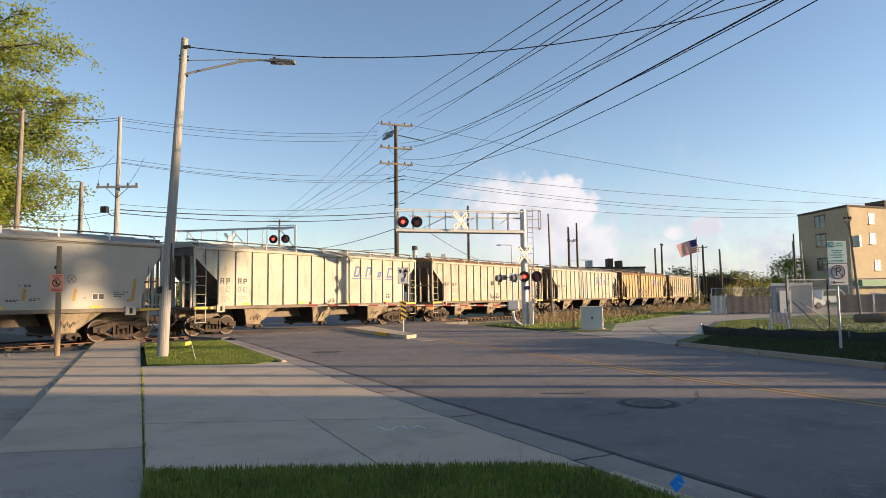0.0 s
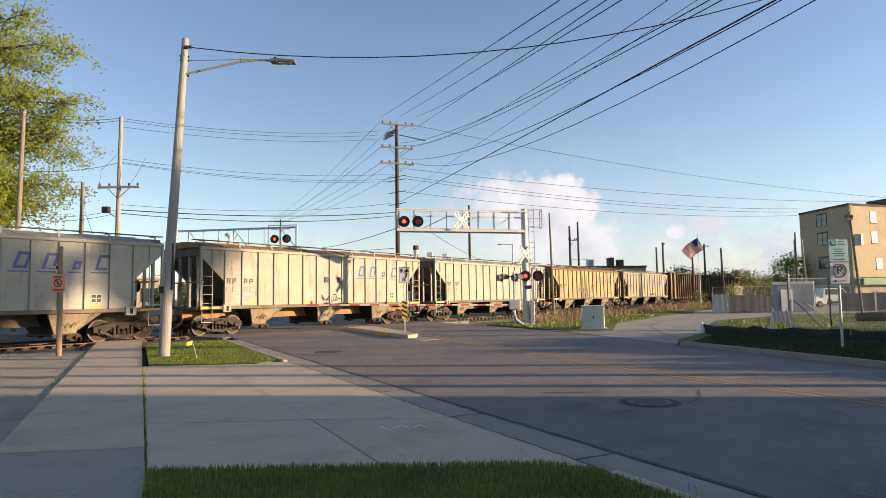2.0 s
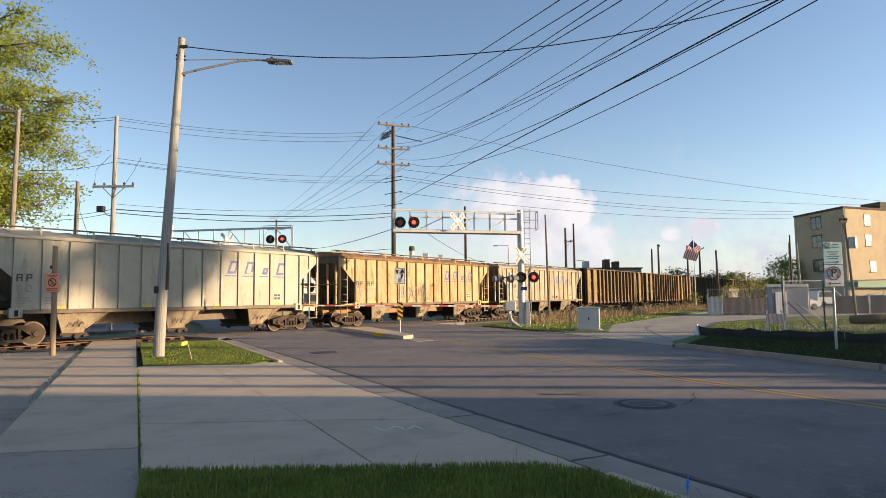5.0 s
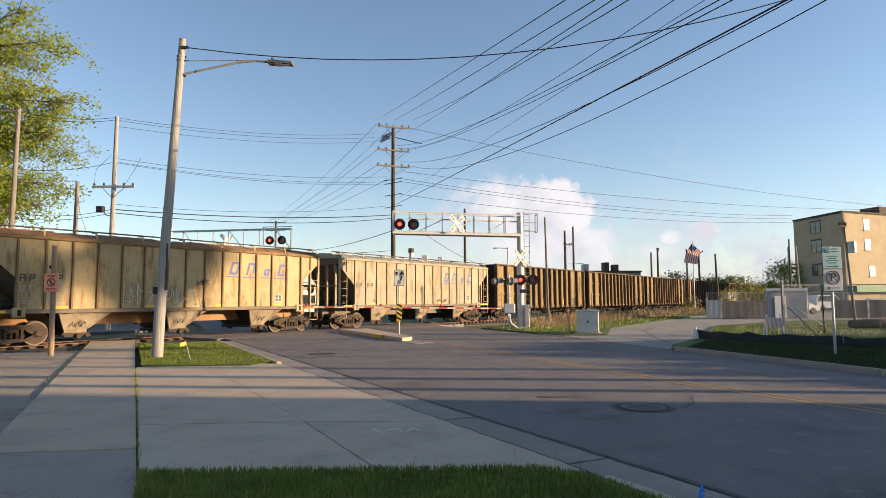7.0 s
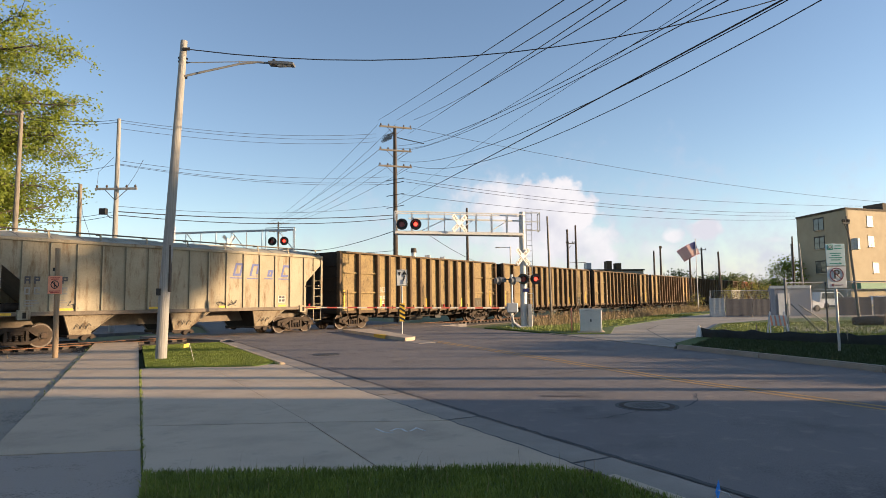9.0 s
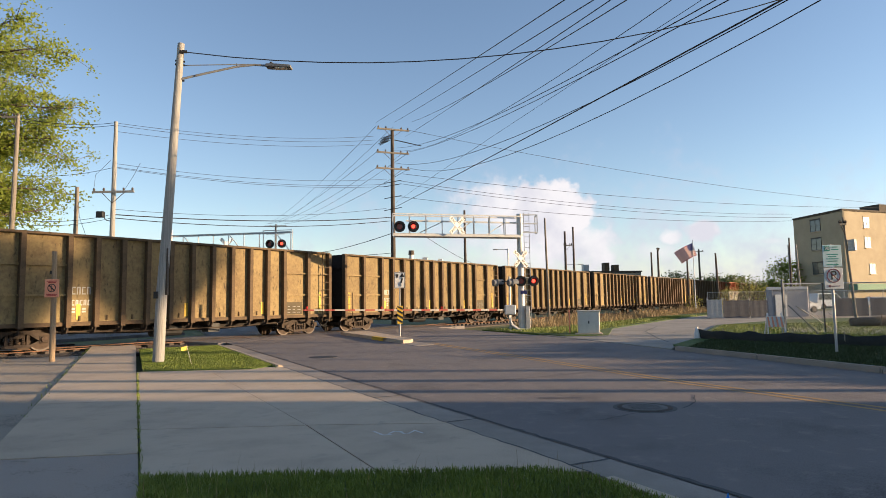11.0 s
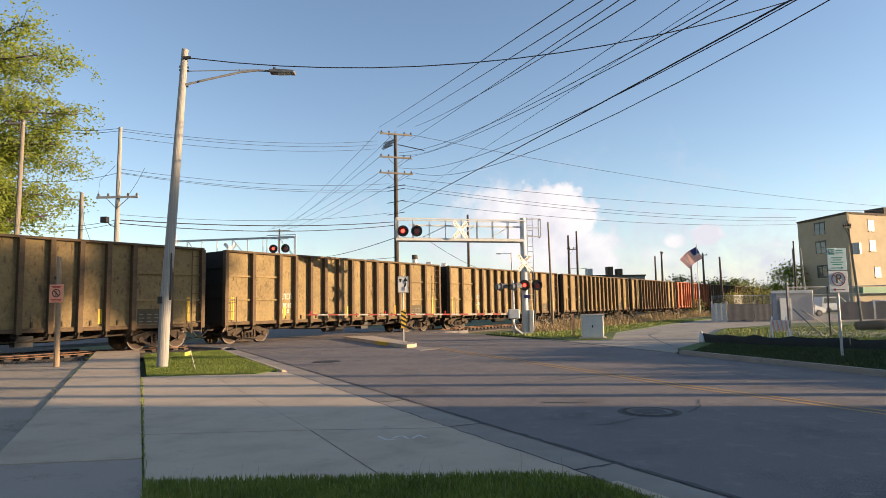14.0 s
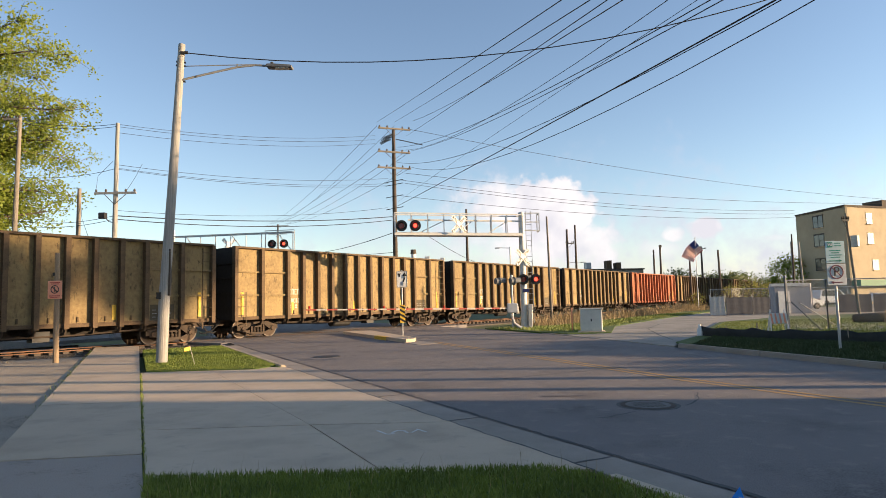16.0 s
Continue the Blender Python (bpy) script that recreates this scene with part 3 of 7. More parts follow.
# gutter pieces along the near kerb
gutter = tagged(part("gutter_bed", prism(B(), [kerb(-30, 0.0), kerb(22, 0.0), kerb(22, 0.52), kerb(-30, 0.52)], -0.3, -0.03), "joint"), "concrete gutter in jointed lengths along the road edge", "gutter", kind="structure")
cuts = [-30, -20, -12, -7, -3.5, 0, 2.6, 5.2, 8.0, 11, 14, 17, 20, 22]
for a, b in zip(cuts, cuts[1:]):
    slab("gutter_slab", [kerb(a + 0.012, 0.012), kerb(b - 0.012, 0.012), kerb(b - 0.012, 0.5), kerb(a + 0.012, 0.5)], -0.2, 0.006, "gutter_concrete", parent=gutter)
for a, b in ((-30, -20), (-20, -12), (-12, -7), (-7, -3.5), (-3.5, -0.6), (11.45, 15), (15, 18.5), (18.5, 22)):
    bm = prism(B(), [kerb(a + 0.01, 0.52), kerb(b - 0.01, 0.52), kerb(b - 0.01, 0.67), kerb(a + 0.01, 0.67)], -0.2, 0.06)
    bmesh.ops.bevel(bm, geom=bm.edges[:], offset=0.025, segments=2, affect="EDGES")
    part("kerb_stone", bm, "concrete", gutter)

# concrete apron and sidewalk
apron = slab("apron_bed", [(-2.84, 6.0), kerb(-0.29, 0.505), kerb(11.5, 0.505), (-7.5, 15.75)], -0.3, -0.02, "joint", "pale concrete driveway apron in large slabs", "pavement")
for o in ([(-2.825, 6.0), (-0.55, 6.0), (-1.8, 8.5), (-3.972, 8.39)], [(-0.55, 6.0), kerb(-0.29, 0.505), kerb(2.52, 0.505), (-1.8, 8.5)],
          [(-3.972, 8.39), (-1.8, 8.5), (-6.1, 16.4), (-7.535, 15.75)], [(-1.8, 8.5), kerb(2.52, 0.505), kerb(5.3, 0.505), kerb(11.5, 0.505), (-6.1, 16.4)]):
    slab("slab", inset(o, 0.019), -0.2, 0.012, "concrete", parent=apron)
SL0, SL1, JR0, JR1 = Vector((-5.2, 7.46)), Vector((-13.58, 24.44)), Vector((-2.84, 6.04)), Vector((-10.2, 21.24))


def side(y, right):
    a, b = (JR0, JR1) if right else (SL0, SL1)
    return a.lerp(b, (y - a.y) / (b.y - a.y))


walkway = slab("sidewalk_bed", [tuple(side(-14, 1)), tuple(side(27, 1)), tuple(side(27.2, 0)), tuple(side(-14, 0))], -0.3, -0.025, "joint", "concrete sidewalk of worn slabs leading to the tracks", "pavement")
ends = [-14, -8, -4, -1, 2.2, 4.7, 7.05, 10.95, 13.6, 16.2, 18.8, 21.4, 24.0, 26.8]
for a, b in zip(ends, ends[1:]):
    o = [tuple(side(a, 1) + Vector((-0.004, 0))), tuple(side(b, 1) + Vector((-0.004, 0))), tuple(side(b - 0.2, 0)), tuple(side(a - 0.2, 0))]
    slab("slab", inset(o, 0.016), -0.2, 0.014 if a > 7 else 0.008, "concrete" if a > 7 else "old_concrete", parent=walkway)

# grass verges
near_grass = [(-2.78, 5.98), (0.85, 6.0), (1.2, 5.8), tuple(Vector(kerb(-1.4, 0.7))), tuple(Vector(kerb(-12, 0.7))), tuple(side(-8, 1) + Vector((0.05, 0)))]
lawn = [(-11.3, 23.75), (-7.42, 15.82), (-4.75, 15.95), kerb(11.9, 0.69), kerb(21.7, 0.69)]
slab("verge", near_grass, -0.2, 0.03, "grass", "mown grass verge in the shade", "grass")
slab("lawn", lawn, -0.2, 0.035, "grass", "small wedge of mown lawn by the street light", "grass")
slab("right_verge", [(9.35, 13.0), (7.55, 19.9), (7.9, 21.5), (10.6, 25.6), (12.6, 30.0), (16.0, 36.5), (24, 43.5), (60, 52), (60, 5), (12, 5)], -0.5, 0.06, "grass", "grass verge and meadow beyond the far kerb", "grass")
slab("track_verge", [(2.35, 35.9), (4.6, 30.6), (5.6, 28.4), (7.6, 28.6), (9.5, 34.9), (16.5, 46.5), (28, 64), (60, 108), (66, 126), (8.7, 48.4)], -0.5, 0.04, "grass", "strip of grass between track and driveway", "grass")
slab("driveway", [(6.0, 25.2), (7.4, 20.3), (7.95, 21.4), (10.65, 25.5), (12.65, 29.9), (16.1, 36.4), (30, 50), (70, 75), (66, 80), (28, 63.6), (16.4, 46.3), (9.4, 34.8), (7.5, 28.4), (5.5, 28.2), (4.7, 30.2)], -0.6, 0.012, "gravel_road", "pale worn concrete and gravel driveway", "driveway")
slab("yard", [(25, 44.5), (60, 52.5), (120, 70), (120, 120), (70, 78), (30, 52)], -0.5, 0.03, "dirt", "bare yard beyond the meadow", "ground")
far_kerb = [(15.5, -1.5), (10.9, 8.0), (9.1, 13.1), (7.3, 19.8)]
fk = tagged(part("far_kerb_bed", prism(B(), [(9.2, 13.0), (7.4, 19.8), (7.5, 19.8), (9.3, 13.0)], -0.3, 0.02), "concrete"), "concrete kerb on the far side of the road", "kerb", kind="structure")
for a, b in zip(far_kerb, far_kerb[1:]):
    a, b = Vector(a), Vector(b)
    k = max(1, int((b - a).length / 2.6))
    n = Vector((b.y - a.y, a.x - b.x)).normalized()
    for i in range(k):
        p, q = a.lerp(b, i / k), a.lerp(b, (i + 1) / k)
        g = (q - p).normalized() * 0.008
        bm = prism(B(), [tuple(p + g), tuple(q - g), tuple(q - g + n * 0.18), tuple(p + g + n * 0.18)], -0.2, 0.13)
        bmesh.ops.bevel(bm, geom=bm.edges[:], offset=0.03, segments=2, affect="EDGES")
        part("kerb_stone", bm, "gutter_concrete", fk)

slab("far_lot", [(-16.4, 40.5), (-31, 15), (-90, 40), (-120, 120), (-40, 120), (-20.5, 47.5)], -0.6, -0.03, "asphalt", "worn asphalt lot on the far side of the tracks", "ground")

# ---- railway: near track along TD ----
TD, TN = Vector((0.5949, 0.8038)), Vector((0.8038, -0.5949))   # along the track away from the viewer; towards the viewer
TC = Vector((-8.4507, 32.4139)) - TN * 1.6
TRACK_TURN = math.degrees(math.atan2(TD.y, TD.x))


def along(s, off=0.0, z=0.0):
    p = TC + TD * s + TN * off
    return Vector((p.x, p.y, z))


def strip(s0, s1, o0, o1):
    return [tuple(along(s, o).xy) for s, o in ((s0, o0), (s1, o0), (s1, o1), (s0, o1))]


slab("ballast_bed", strip(-90, -4.6, -3.4, 4.7), -0.5, -0.10, "ballast", "dark stone ballast under the tracks", "ballast")
# added dark strip: imitates the deep shade seen under the cars
slab("ballast_bed", strip(-90, -7.5, -15.0, -3.41), -0.5, -0.02, "ballast", "dark ground strip added for the shade behind the train", "ballast")
slab("ballast_bed", strip(14.5, 420, -3.4, 3.0), -0.5, -0.13, "ballast", "dark stone ballast under the tracks", "ballast")
slab("crossing", strip(-4.6, 14.5, -3.4, 3.4), -0.5, 0.003, "asphalt", "asphalt level crossing flush with the rails", "crossing")
RAIL = [(-0.07, -0.17), (0.07, -0.17), (0.07, -0.155), (0.012, -0.14), (0.012, -0.045), (0.036, -0.035), (0.036, 0.006), (-0.036, 0.006), (-0.036, -0.035), (-0.012, -0.045), (-0.012, -0.14), (-0.07, -0.155)]
for off in (-0.7535, 0.7535):
    bm = B()
    rings = []
    for s in (-90, 420):
        rings.append([bm.verts.new(along(s, off + y, z)) for y, z in RAIL])
    for k in range(len(RAIL)):
        bm.faces.new((rings[0][k], rings[0][(k + 1) % len(RAIL)], rings[1][(k + 1) % len(RAIL)], rings[1][k]))
    tagged(part("rail", bm, "rail_rust"), "rusty steel rail of the railway track", "rail", "rails", "structure")
bm = B()
for s in np.arange(-40, -4.8, 0.5):
    a, b = along(s, -1.3, -0.10), along(s, 1.3, -0.10)
    beam(bm, a, b, 0.22, 0.16)
for s in np.arange(15, 110, 0.5):
    beam(bm, along(s, -1.3, -0.10), along(s, 1.3, -0.10), 0.22, 0.16)
tagged(part("sleepers", bm, "dark_pole"), "weathered wooden sleepers under the rails", "sleepers", kind="stuff")
bm = B()
for i in range(3800):
    s, o = random.uniform(-22, -4.7), random.uniform(1.0, 4.9) if i % 3 else random.uniform(0.9, 3.1)
    p = along(s, o, -0.095)
    r = random.uniform(0.018, 0.045)
    vs = [bm.verts.new(p + Vector((random.uniform(-r, r), random.uniform(-r, r), random.uniform(0, r)))) for _ in range(4)]
    for f in ((0, 1, 2), (0, 2, 3), (0, 3, 1), (1, 3, 2)):
        bm.faces.new([vs[k] for k in f])
tagged(part("ballast_stones", bm, "ballast"), "loose dark ballast stones beside the rail", "stones", kind="stuff")

# ---- the train ----
SPEED, WHEEL_R = 8.757, 0.457
CARS = []      # (thing, place along the track at the start)
WHEELSETS = []  # (wheelset, x on its car)


def make_truck(parent, x):
    for sy in (-1, 1):
        bm = B()
        y = sy * 1.02
        plate(bm, [(x - 1.22, 0.62), (x - 1.22, 0.40), (x - 0.85, 0.38), (x - 0.62, 0.47), (x - 0.42, 0.62), (x - 0.36, 0.78), (x - 0.5, 0.80)], y - 0.07, y + 0.07)
        plate(bm, [(x + 1.22, 0.62), (x + 1.22, 0.40), (x + 0.85, 0.38), (x + 0.62, 0.47), (x + 0.42, 0.62), (x + 0.36, 0.78), (x + 0.5, 0.80)], y - 0.07, y + 0.07)
        plate(bm, [(x - 0.5, 0.80), (x - 0.5, 0.66), (x + 0.5, 0.66), (x + 0.5, 0.80)], y - 0.08, y + 0.08)
        plate(bm, [(x - 0.45, 0.28), (x - 0.40, 0.16), (x + 0.40, 0.16), (x + 0.45, 0.28)], y - 0.08, y + 0.08)
        for sx in (-1, 1):
            beam(bm, (x + sx * 0.88, y, 0.42), (x + sx * 0.40, y, 0.20), 0.12, 0.10)
            beam(bm, (x + sx * 0.36, y, 0.22), (x + sx * 0.36, y, 0.72), 0.10, 0.10)
            box(bm, x + sx * 0.889 - 0.17, x + sx * 0.889 + 0.17, y - 0.09, y + 0.09, 0.32, 0.60, 0.03)
        part("side_frame", bm, "truck", parent)
        for sx in (-0.2, 0.0, 0.2):
            bm = B()
            tube(bm, [(x + sx, y, 0.28 + k * 0.035) for k in range(12)], [0.085 if k % 2 else 0.055 for k in range(12)], 8)
            part("spring", bm, "truck", parent)
    bm = B()
    box(bm, x - 0.2, x + 0.2, -1.1, 1.1, 0.52, 0.74)
    part("bolster", bm, "truck", parent)
    for dx in (-0.889, 0.889):
        bm = B()
        disc(bm, (0, 0, 0), (0, 1, 0), 0.09, 2.1, 8)
        for sy in (-1, 1):
            disc(bm, (0, sy * 0.76, 0), (0, 1, 0), WHEEL_R, 0.10, 32)
            disc(bm, (0, sy * 0.70, 0), (0, 1, 0), WHEEL_R + 0.028, 0.03, 32)
            disc(bm, (0, sy * 0.83, 0), (0, 1, 0), 0.14, 0.06, 12)
            disc(bm, (0, sy * 1.13, 0), (0, 1, 0), 0.11, 0.06, 10)
            for k in range(3):
                a = k * 2.094
                disc(bm, (0.065 * math.cos(a), sy * 1.165, 0.065 * math.sin(a)), (0, 1, 0), 0.02, 0.02, 6)
        ws = part("wheelset", bm, "wheel", parent)
        for sy in (-1, 1):
            bm = B()
            for r0, r1, yy in ((WHEEL_R - 0.055, WHEEL_R - 0.002, sy * 0.812),):
                ring = [[bm.verts.new((r * math.cos(k * math.pi / 16), yy + dy, r * math.sin(k * math.pi / 16))) for k in range(32)] for r, dy in ((r0, 0), (r0, 0.004 * sy), (r1, 0.004 * sy), (r1, 0))]
                for p, q in zip(ring, ring[1:]):
                    for k in range(32):
                        bm.faces.new((p[k], p[(k + 1) % 32], q[(k + 1) % 32], q[k]))
            part("rim", bm, "rim", ws)
        ws.matrix_basis = pose(x + dx, 0, WHEEL_R)


def ladder(bm, x0, x1, y, z0, z1, step=0.42, w=0.035):
    for x in (x0, x1):
        beam(bm, (x, y, z0), (x, y, z1), w)
    z = z0 + 0.12
    while z < z1 - 0.05:
        beam(bm, (x0, y, z), (x1, y, z), 0.025)
        z += step


def coupler(parent, x, sgn):
    bm = B()
    box(bm, min(x, x + sgn * 0.75), max(x, x + sgn * 0.75), -0.12, 0.12, 0.72, 0.98, 0.02)
    box(bm, min(x + sgn * 0.65, x + sgn * 1.02), max(x + sgn * 0.65, x + sgn * 1.02), -0.18, 0.18, 0.68, 1.0, 0.05)
    part("coupler", bm, "truck", parent)
    bm = B()
    tube(bm, [(x, -0.45, 0.85), (x + sgn * 0.4, -0.4, 0.45), (x + sgn * 0.8, -0.3, 0.32), (x + sgn * 1.0, -0.25, 0.38)], 0.035, 6)
    part("air_hose", bm, "black", parent)


LH, ZS, ZE = 16.0, 1.38, 4.10


def hopper_car(s, paint, roof, label, smooth=False, marks=True, mark_mat="blue", post="", bay="bay"):
    car = thing("hopper_car", pose(*along(s), 0, 0, TRACK_TURN), label, "freight car", "cars of the passing train")
    CARS.append((car, s))
    W2 = 1.58
    post = post or paint
    cut_x, cut_z = 1.27, 2.55
    for sy in (-1, 1):
        bm = B()
        y0, y1 = sorted((sy * W2, sy * (W2 - 0.05)))
        o = [(0.0, ZE), (0.0, 3.70), (cut_x, cut_z), (cut_x, ZS), (LH - cut_x, ZS), (LH - cut_x, cut_z), (LH, 3.70), (LH, ZE)]
        if smooth:
            o = [(0.0, ZE), (0.12, 3.55), (0.45, 3.05), (0.8, 2.45), (0.95, ZS), (LH - 0.95, ZS), (LH - 0.8, 2.45), (LH - 0.45, 3.05), (LH - 0.12, 3.55), (LH, ZE)]
        plate(bm, o, y0, y1)
        part("side_sheet", bm, paint, car)
        if not smooth:
            n = 14
            src = None
            for i in range(n + 1):
                x = cut_x + 0.03 + (LH - 2 * cut_x - 0.06) * i / n
                if src is None:
                    bm = B()
                    box(bm, -0.035, 0.035, -0.035, 0.035, ZS, ZE - 0.12)
                    src = part("side_post", bm, post, car)
                    src.matrix_basis = pose(x, sy * (W2 + 0.035), 0)
                else:
                    again(src, pose(x, sy * (W2 + 0.035), 0), car)
            for x in (0.62, LH - 0.62):
                bm = B()
                box(bm, x - 0.03, x + 0.03, sy * (W2 + 0.02) - 0.03, sy * (W2 + 0.02) + 0.03, 3.3, ZE - 0.1)
                part("side_post", bm, post, car)
        bm = B()
        box(bm, 0, LH, sy * (W2 + 0.02) - 0.07, sy * (W2 + 0.02) + 0.07, ZE - 0.10, ZE + 0.03, 0.01)
        part("top_chord", bm, post, car)
        # darker sill colour includes the shadow line along the car's lower edge
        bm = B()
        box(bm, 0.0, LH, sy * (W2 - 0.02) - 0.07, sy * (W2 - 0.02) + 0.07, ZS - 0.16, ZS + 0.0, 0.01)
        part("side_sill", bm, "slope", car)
        for x0, x1 in ((0.05, 1.0), (LH - 1.0, LH - 0.05)):
            bm = B()
            box(bm, x0, x1, sy * (W2 + 0.055), sy * (W2 + 0.06), ZS - 0.13, ZS - 0.03)
            part("reflector_stripe", bm, "yellow", car, "yellow reflective stripe")
        for x in np.linspace(2.6, LH - 3.0, 4):
            bm = B()
            box(bm, x, x + 0.5, sy * (W2 + 0.012), sy * (W2 + 0.016), ZS + 0.02, ZS + 0.11)
            part("reflector_stripe", bm, "yellow", car, "yellow reflective stripe")
        # ladders and corner posts
        for x0, x1, xc in ((0.10, 0.62, 0.04), (LH - 0.62, LH - 0.10, LH - 0.04)):
            bm = B()
            ladder(bm, x0, x1, sy * (W2 + 0.03), ZS, 3.15)
            part("ladder", bm, paint, car)
            bm = B()
            box(bm, xc - 0.05, xc + 0.05, sy * W2 - 0.05, sy * W2 + 0.05, ZS, ZE)
            part("corner_post", bm, paint, car)
            bm = B()
            beam(bm, (x0, sy * (W2 + 0.02), ZS), (x0, sy * (W2 + 0.02), 0.62), 0.03)
            beam(bm, (x1, sy * (W2 + 0.02), ZS), (x1, sy * (W2 + 0.02), 0.62), 0.03)
            beam(bm, (x0, sy * (W2 + 0.02), 0.63), (x1, sy * (W2 + 0.02), 0.63), 0.03)
            part("step", bm, paint, car)
    # ends: slope sheets, end posts, platform
    for e, sgn in ((0.0, 1), (LH, -1)):
        # shade under the roof ends is put into the sheet's dark colour
        bm = B()
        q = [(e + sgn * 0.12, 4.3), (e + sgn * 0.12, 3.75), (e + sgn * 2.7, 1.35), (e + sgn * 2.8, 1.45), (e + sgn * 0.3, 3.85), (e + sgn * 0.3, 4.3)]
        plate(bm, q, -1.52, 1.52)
        part("slope_sheet", bm, "slope", car, "end slope sheet painted dark for shade")
        bm = B()
        for y in (-1.1, -0.4, 0.4, 1.1):
            box(bm, e + sgn * 0.2 - 0.06, e + sgn * 0.2 + 0.06, y - 0.05, y + 0.05, ZS - 0.1, 3.8)
        beam(bm, (e + sgn * 0.2, -1.55, 2.5), (e + sgn * 0.2, 1.55, 2.5), 0.07)
        part("end_post", bm, paint, car)
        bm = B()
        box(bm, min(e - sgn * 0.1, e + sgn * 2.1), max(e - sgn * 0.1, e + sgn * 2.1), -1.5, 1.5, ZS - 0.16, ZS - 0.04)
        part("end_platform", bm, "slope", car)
        for sy in (-1, 1):
            bm = box(B(), e + sgn * 1.4 - 0.22, e + sgn * 1.4 + 0.22, sy * 1.60 - 0.07, sy * 1.60 + 0.07, ZS - 0.30, ZS + 0.06, 0.015)
            part("bolster_end", bm, paint, car)
            # thin dark plate stands in for the shaded slot
            bm = box(B(), e + sgn * 1.4 - 0.05, e + sgn * 1.4 + 0.07, sy * 1.675 - 0.006, sy * 1.675 + 0.006, ZS - 0.24, ZS - 0.02)
            part("jacking_slot", bm, "gondola_end", car, "dark slot in the bolster end")
        bm = B()
        tube(bm, [(e + sgn * 0.9, -0.9, 1.55), (e + sgn * 1.5, -0.9, 1.55)], 0.18, 10)
        part("brake_valve", box(B(), e + sgn * 1.1 - 0.2, e + sgn * 1.1 + 0.2, 0.3, 0.8, 1.2, 1.7), "truck", car)
        part("air_cylinder", bm, "truck", car)
        bm = B()
        disc(bm, (e - sgn * 0.06, 0.7, 2.35), (1, 0, 0), 0.28, 0.03, 16)
        part("brake_wheel", bm, "truck", car)
        coupler(car, e, -sgn)
    # roof
    bm = B()
    prof = [(-1.60, ZE + 0.02), (-1.3, 4.24), (-0.8, 4.38), (0, 4.44), (0.8, 4.38), (1.3, 4.24), (1.60, ZE + 0.02)]
    ra, rb = [bm.verts.new((0, y, z)) for y, z in prof], [bm.verts.new((LH, y, z)) for y, z in prof]
    for k in range(6):
        bm.faces.new((ra[k], ra[k + 1], rb[k + 1], rb[k]))
    bm.faces.new(ra)
    bm.faces.new(rb)
    for x in np.arange(1.2, LH, 1.15):
        for a, b in zip(prof, prof[1:]):
            beam(bm, (x, a[0], a[1]), (x, b[0], b[1]), 0.06, 0.04)
    part("roof", bm, roof, car)
    for sy in (-1, 1):
        bm = B()
        y = sy * 1.22
        for dy in (-0.12, -0.04, 0.04, 0.12):
            beam(bm, (-0.15, y + dy, 4.47), (LH + 0.15, y + dy, 4.47), 0.035, 0.03)
        part("running_board", bm, "slope", car, "dark steel running board")
        src = None
        for x in np.linspace(0.3, LH - 0.3, 9):
            if src is None:
                bm = B()
                beam(bm, (0, 0.25 * sy, -0.38), (0, 0.14 * sy, 0), 0.07, 0.03)
                beam(bm, (0, -0.2 * sy, -0.02), (0, 0.2 * sy, -0.02), 0.05)
                src = part("roof_bracket", bm, "white" if smooth else paint, car)
                src.matrix_basis = pose(x, y, 4.46)
            else:
                again(src, pose(x, y, 4.46), car)
    for x in np.linspace(1.8, LH - 1.8, 4):
        part("roof_hatch", box(B(), x - 1.2, x + 1.2, -0.35, 0.35, 4.38, 4.47, 0.02), roof, car)
    # hopper bays and centre sill
    for xc in (3.6, 7.95, 12.3):
        zt, zb = ZS - 0.10, 0.42
        for sy in (-1, 1):
            # side sheet of the bay: steep on one edge, long slope on the other, leaning inwards
            bm = B()
            q = [(xc - 0.80, zt), (xc + 1.25, zt), (xc + 0.42, zb + 0.16), (xc + 0.40, zb), (xc - 0.40, zb)]
            lo = [bm.verts.new((x, sy * (1.50 - 0.36 * (zt - z) / (zt - zb)), z)) for x, z in q]
            hi = [bm.verts.new((x, sy * (1.46 - 0.36 * (zt - z) / (zt - zb)), z)) for x, z in q]
            bm.faces.new(lo)
            bm.faces.new(hi[::-1])
            for k in range(5):
                bm.faces.new((lo[k], lo[(k + 1) % 5], hi[(k + 1) % 5], hi[k]))
            part("bay_side", bm, bay, car)
            part("bay_flange", beam(B(), (xc + 1.25, sy * 1.51, zt), (xc + 0.42, sy * 1.21, zb + 0.16), 0.05, 0.05), bay, car)
            part("bay_flange", beam(B(), (xc - 0.80, sy * 1.51, zt), (xc - 0.40, sy * 1.15, zb), 0.04, 0.04), bay, car)
            scrawl_path = [(xc - 0.30 + 0.075 * k, sy * (1.50 - 0.36 * (zt - (0.72 + 0.11 * (k % 3))) / (zt - zb)) + sy * 0.012, 0.66 + 0.12 * ((k * 2) % 3)) for k in range(9)]
            part("sprayed_mark", tube(B(), scrawl_path, 0.016, 4), "dark_mark", car, "black sprayed mark")
        # bay slopes are coloured near-black in place of the shade between bays
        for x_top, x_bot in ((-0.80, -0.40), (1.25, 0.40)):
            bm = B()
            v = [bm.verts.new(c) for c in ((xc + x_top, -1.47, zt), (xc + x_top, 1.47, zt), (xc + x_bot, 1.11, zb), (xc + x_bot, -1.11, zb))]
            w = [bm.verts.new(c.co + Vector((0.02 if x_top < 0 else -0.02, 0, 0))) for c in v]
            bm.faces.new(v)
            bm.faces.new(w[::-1])
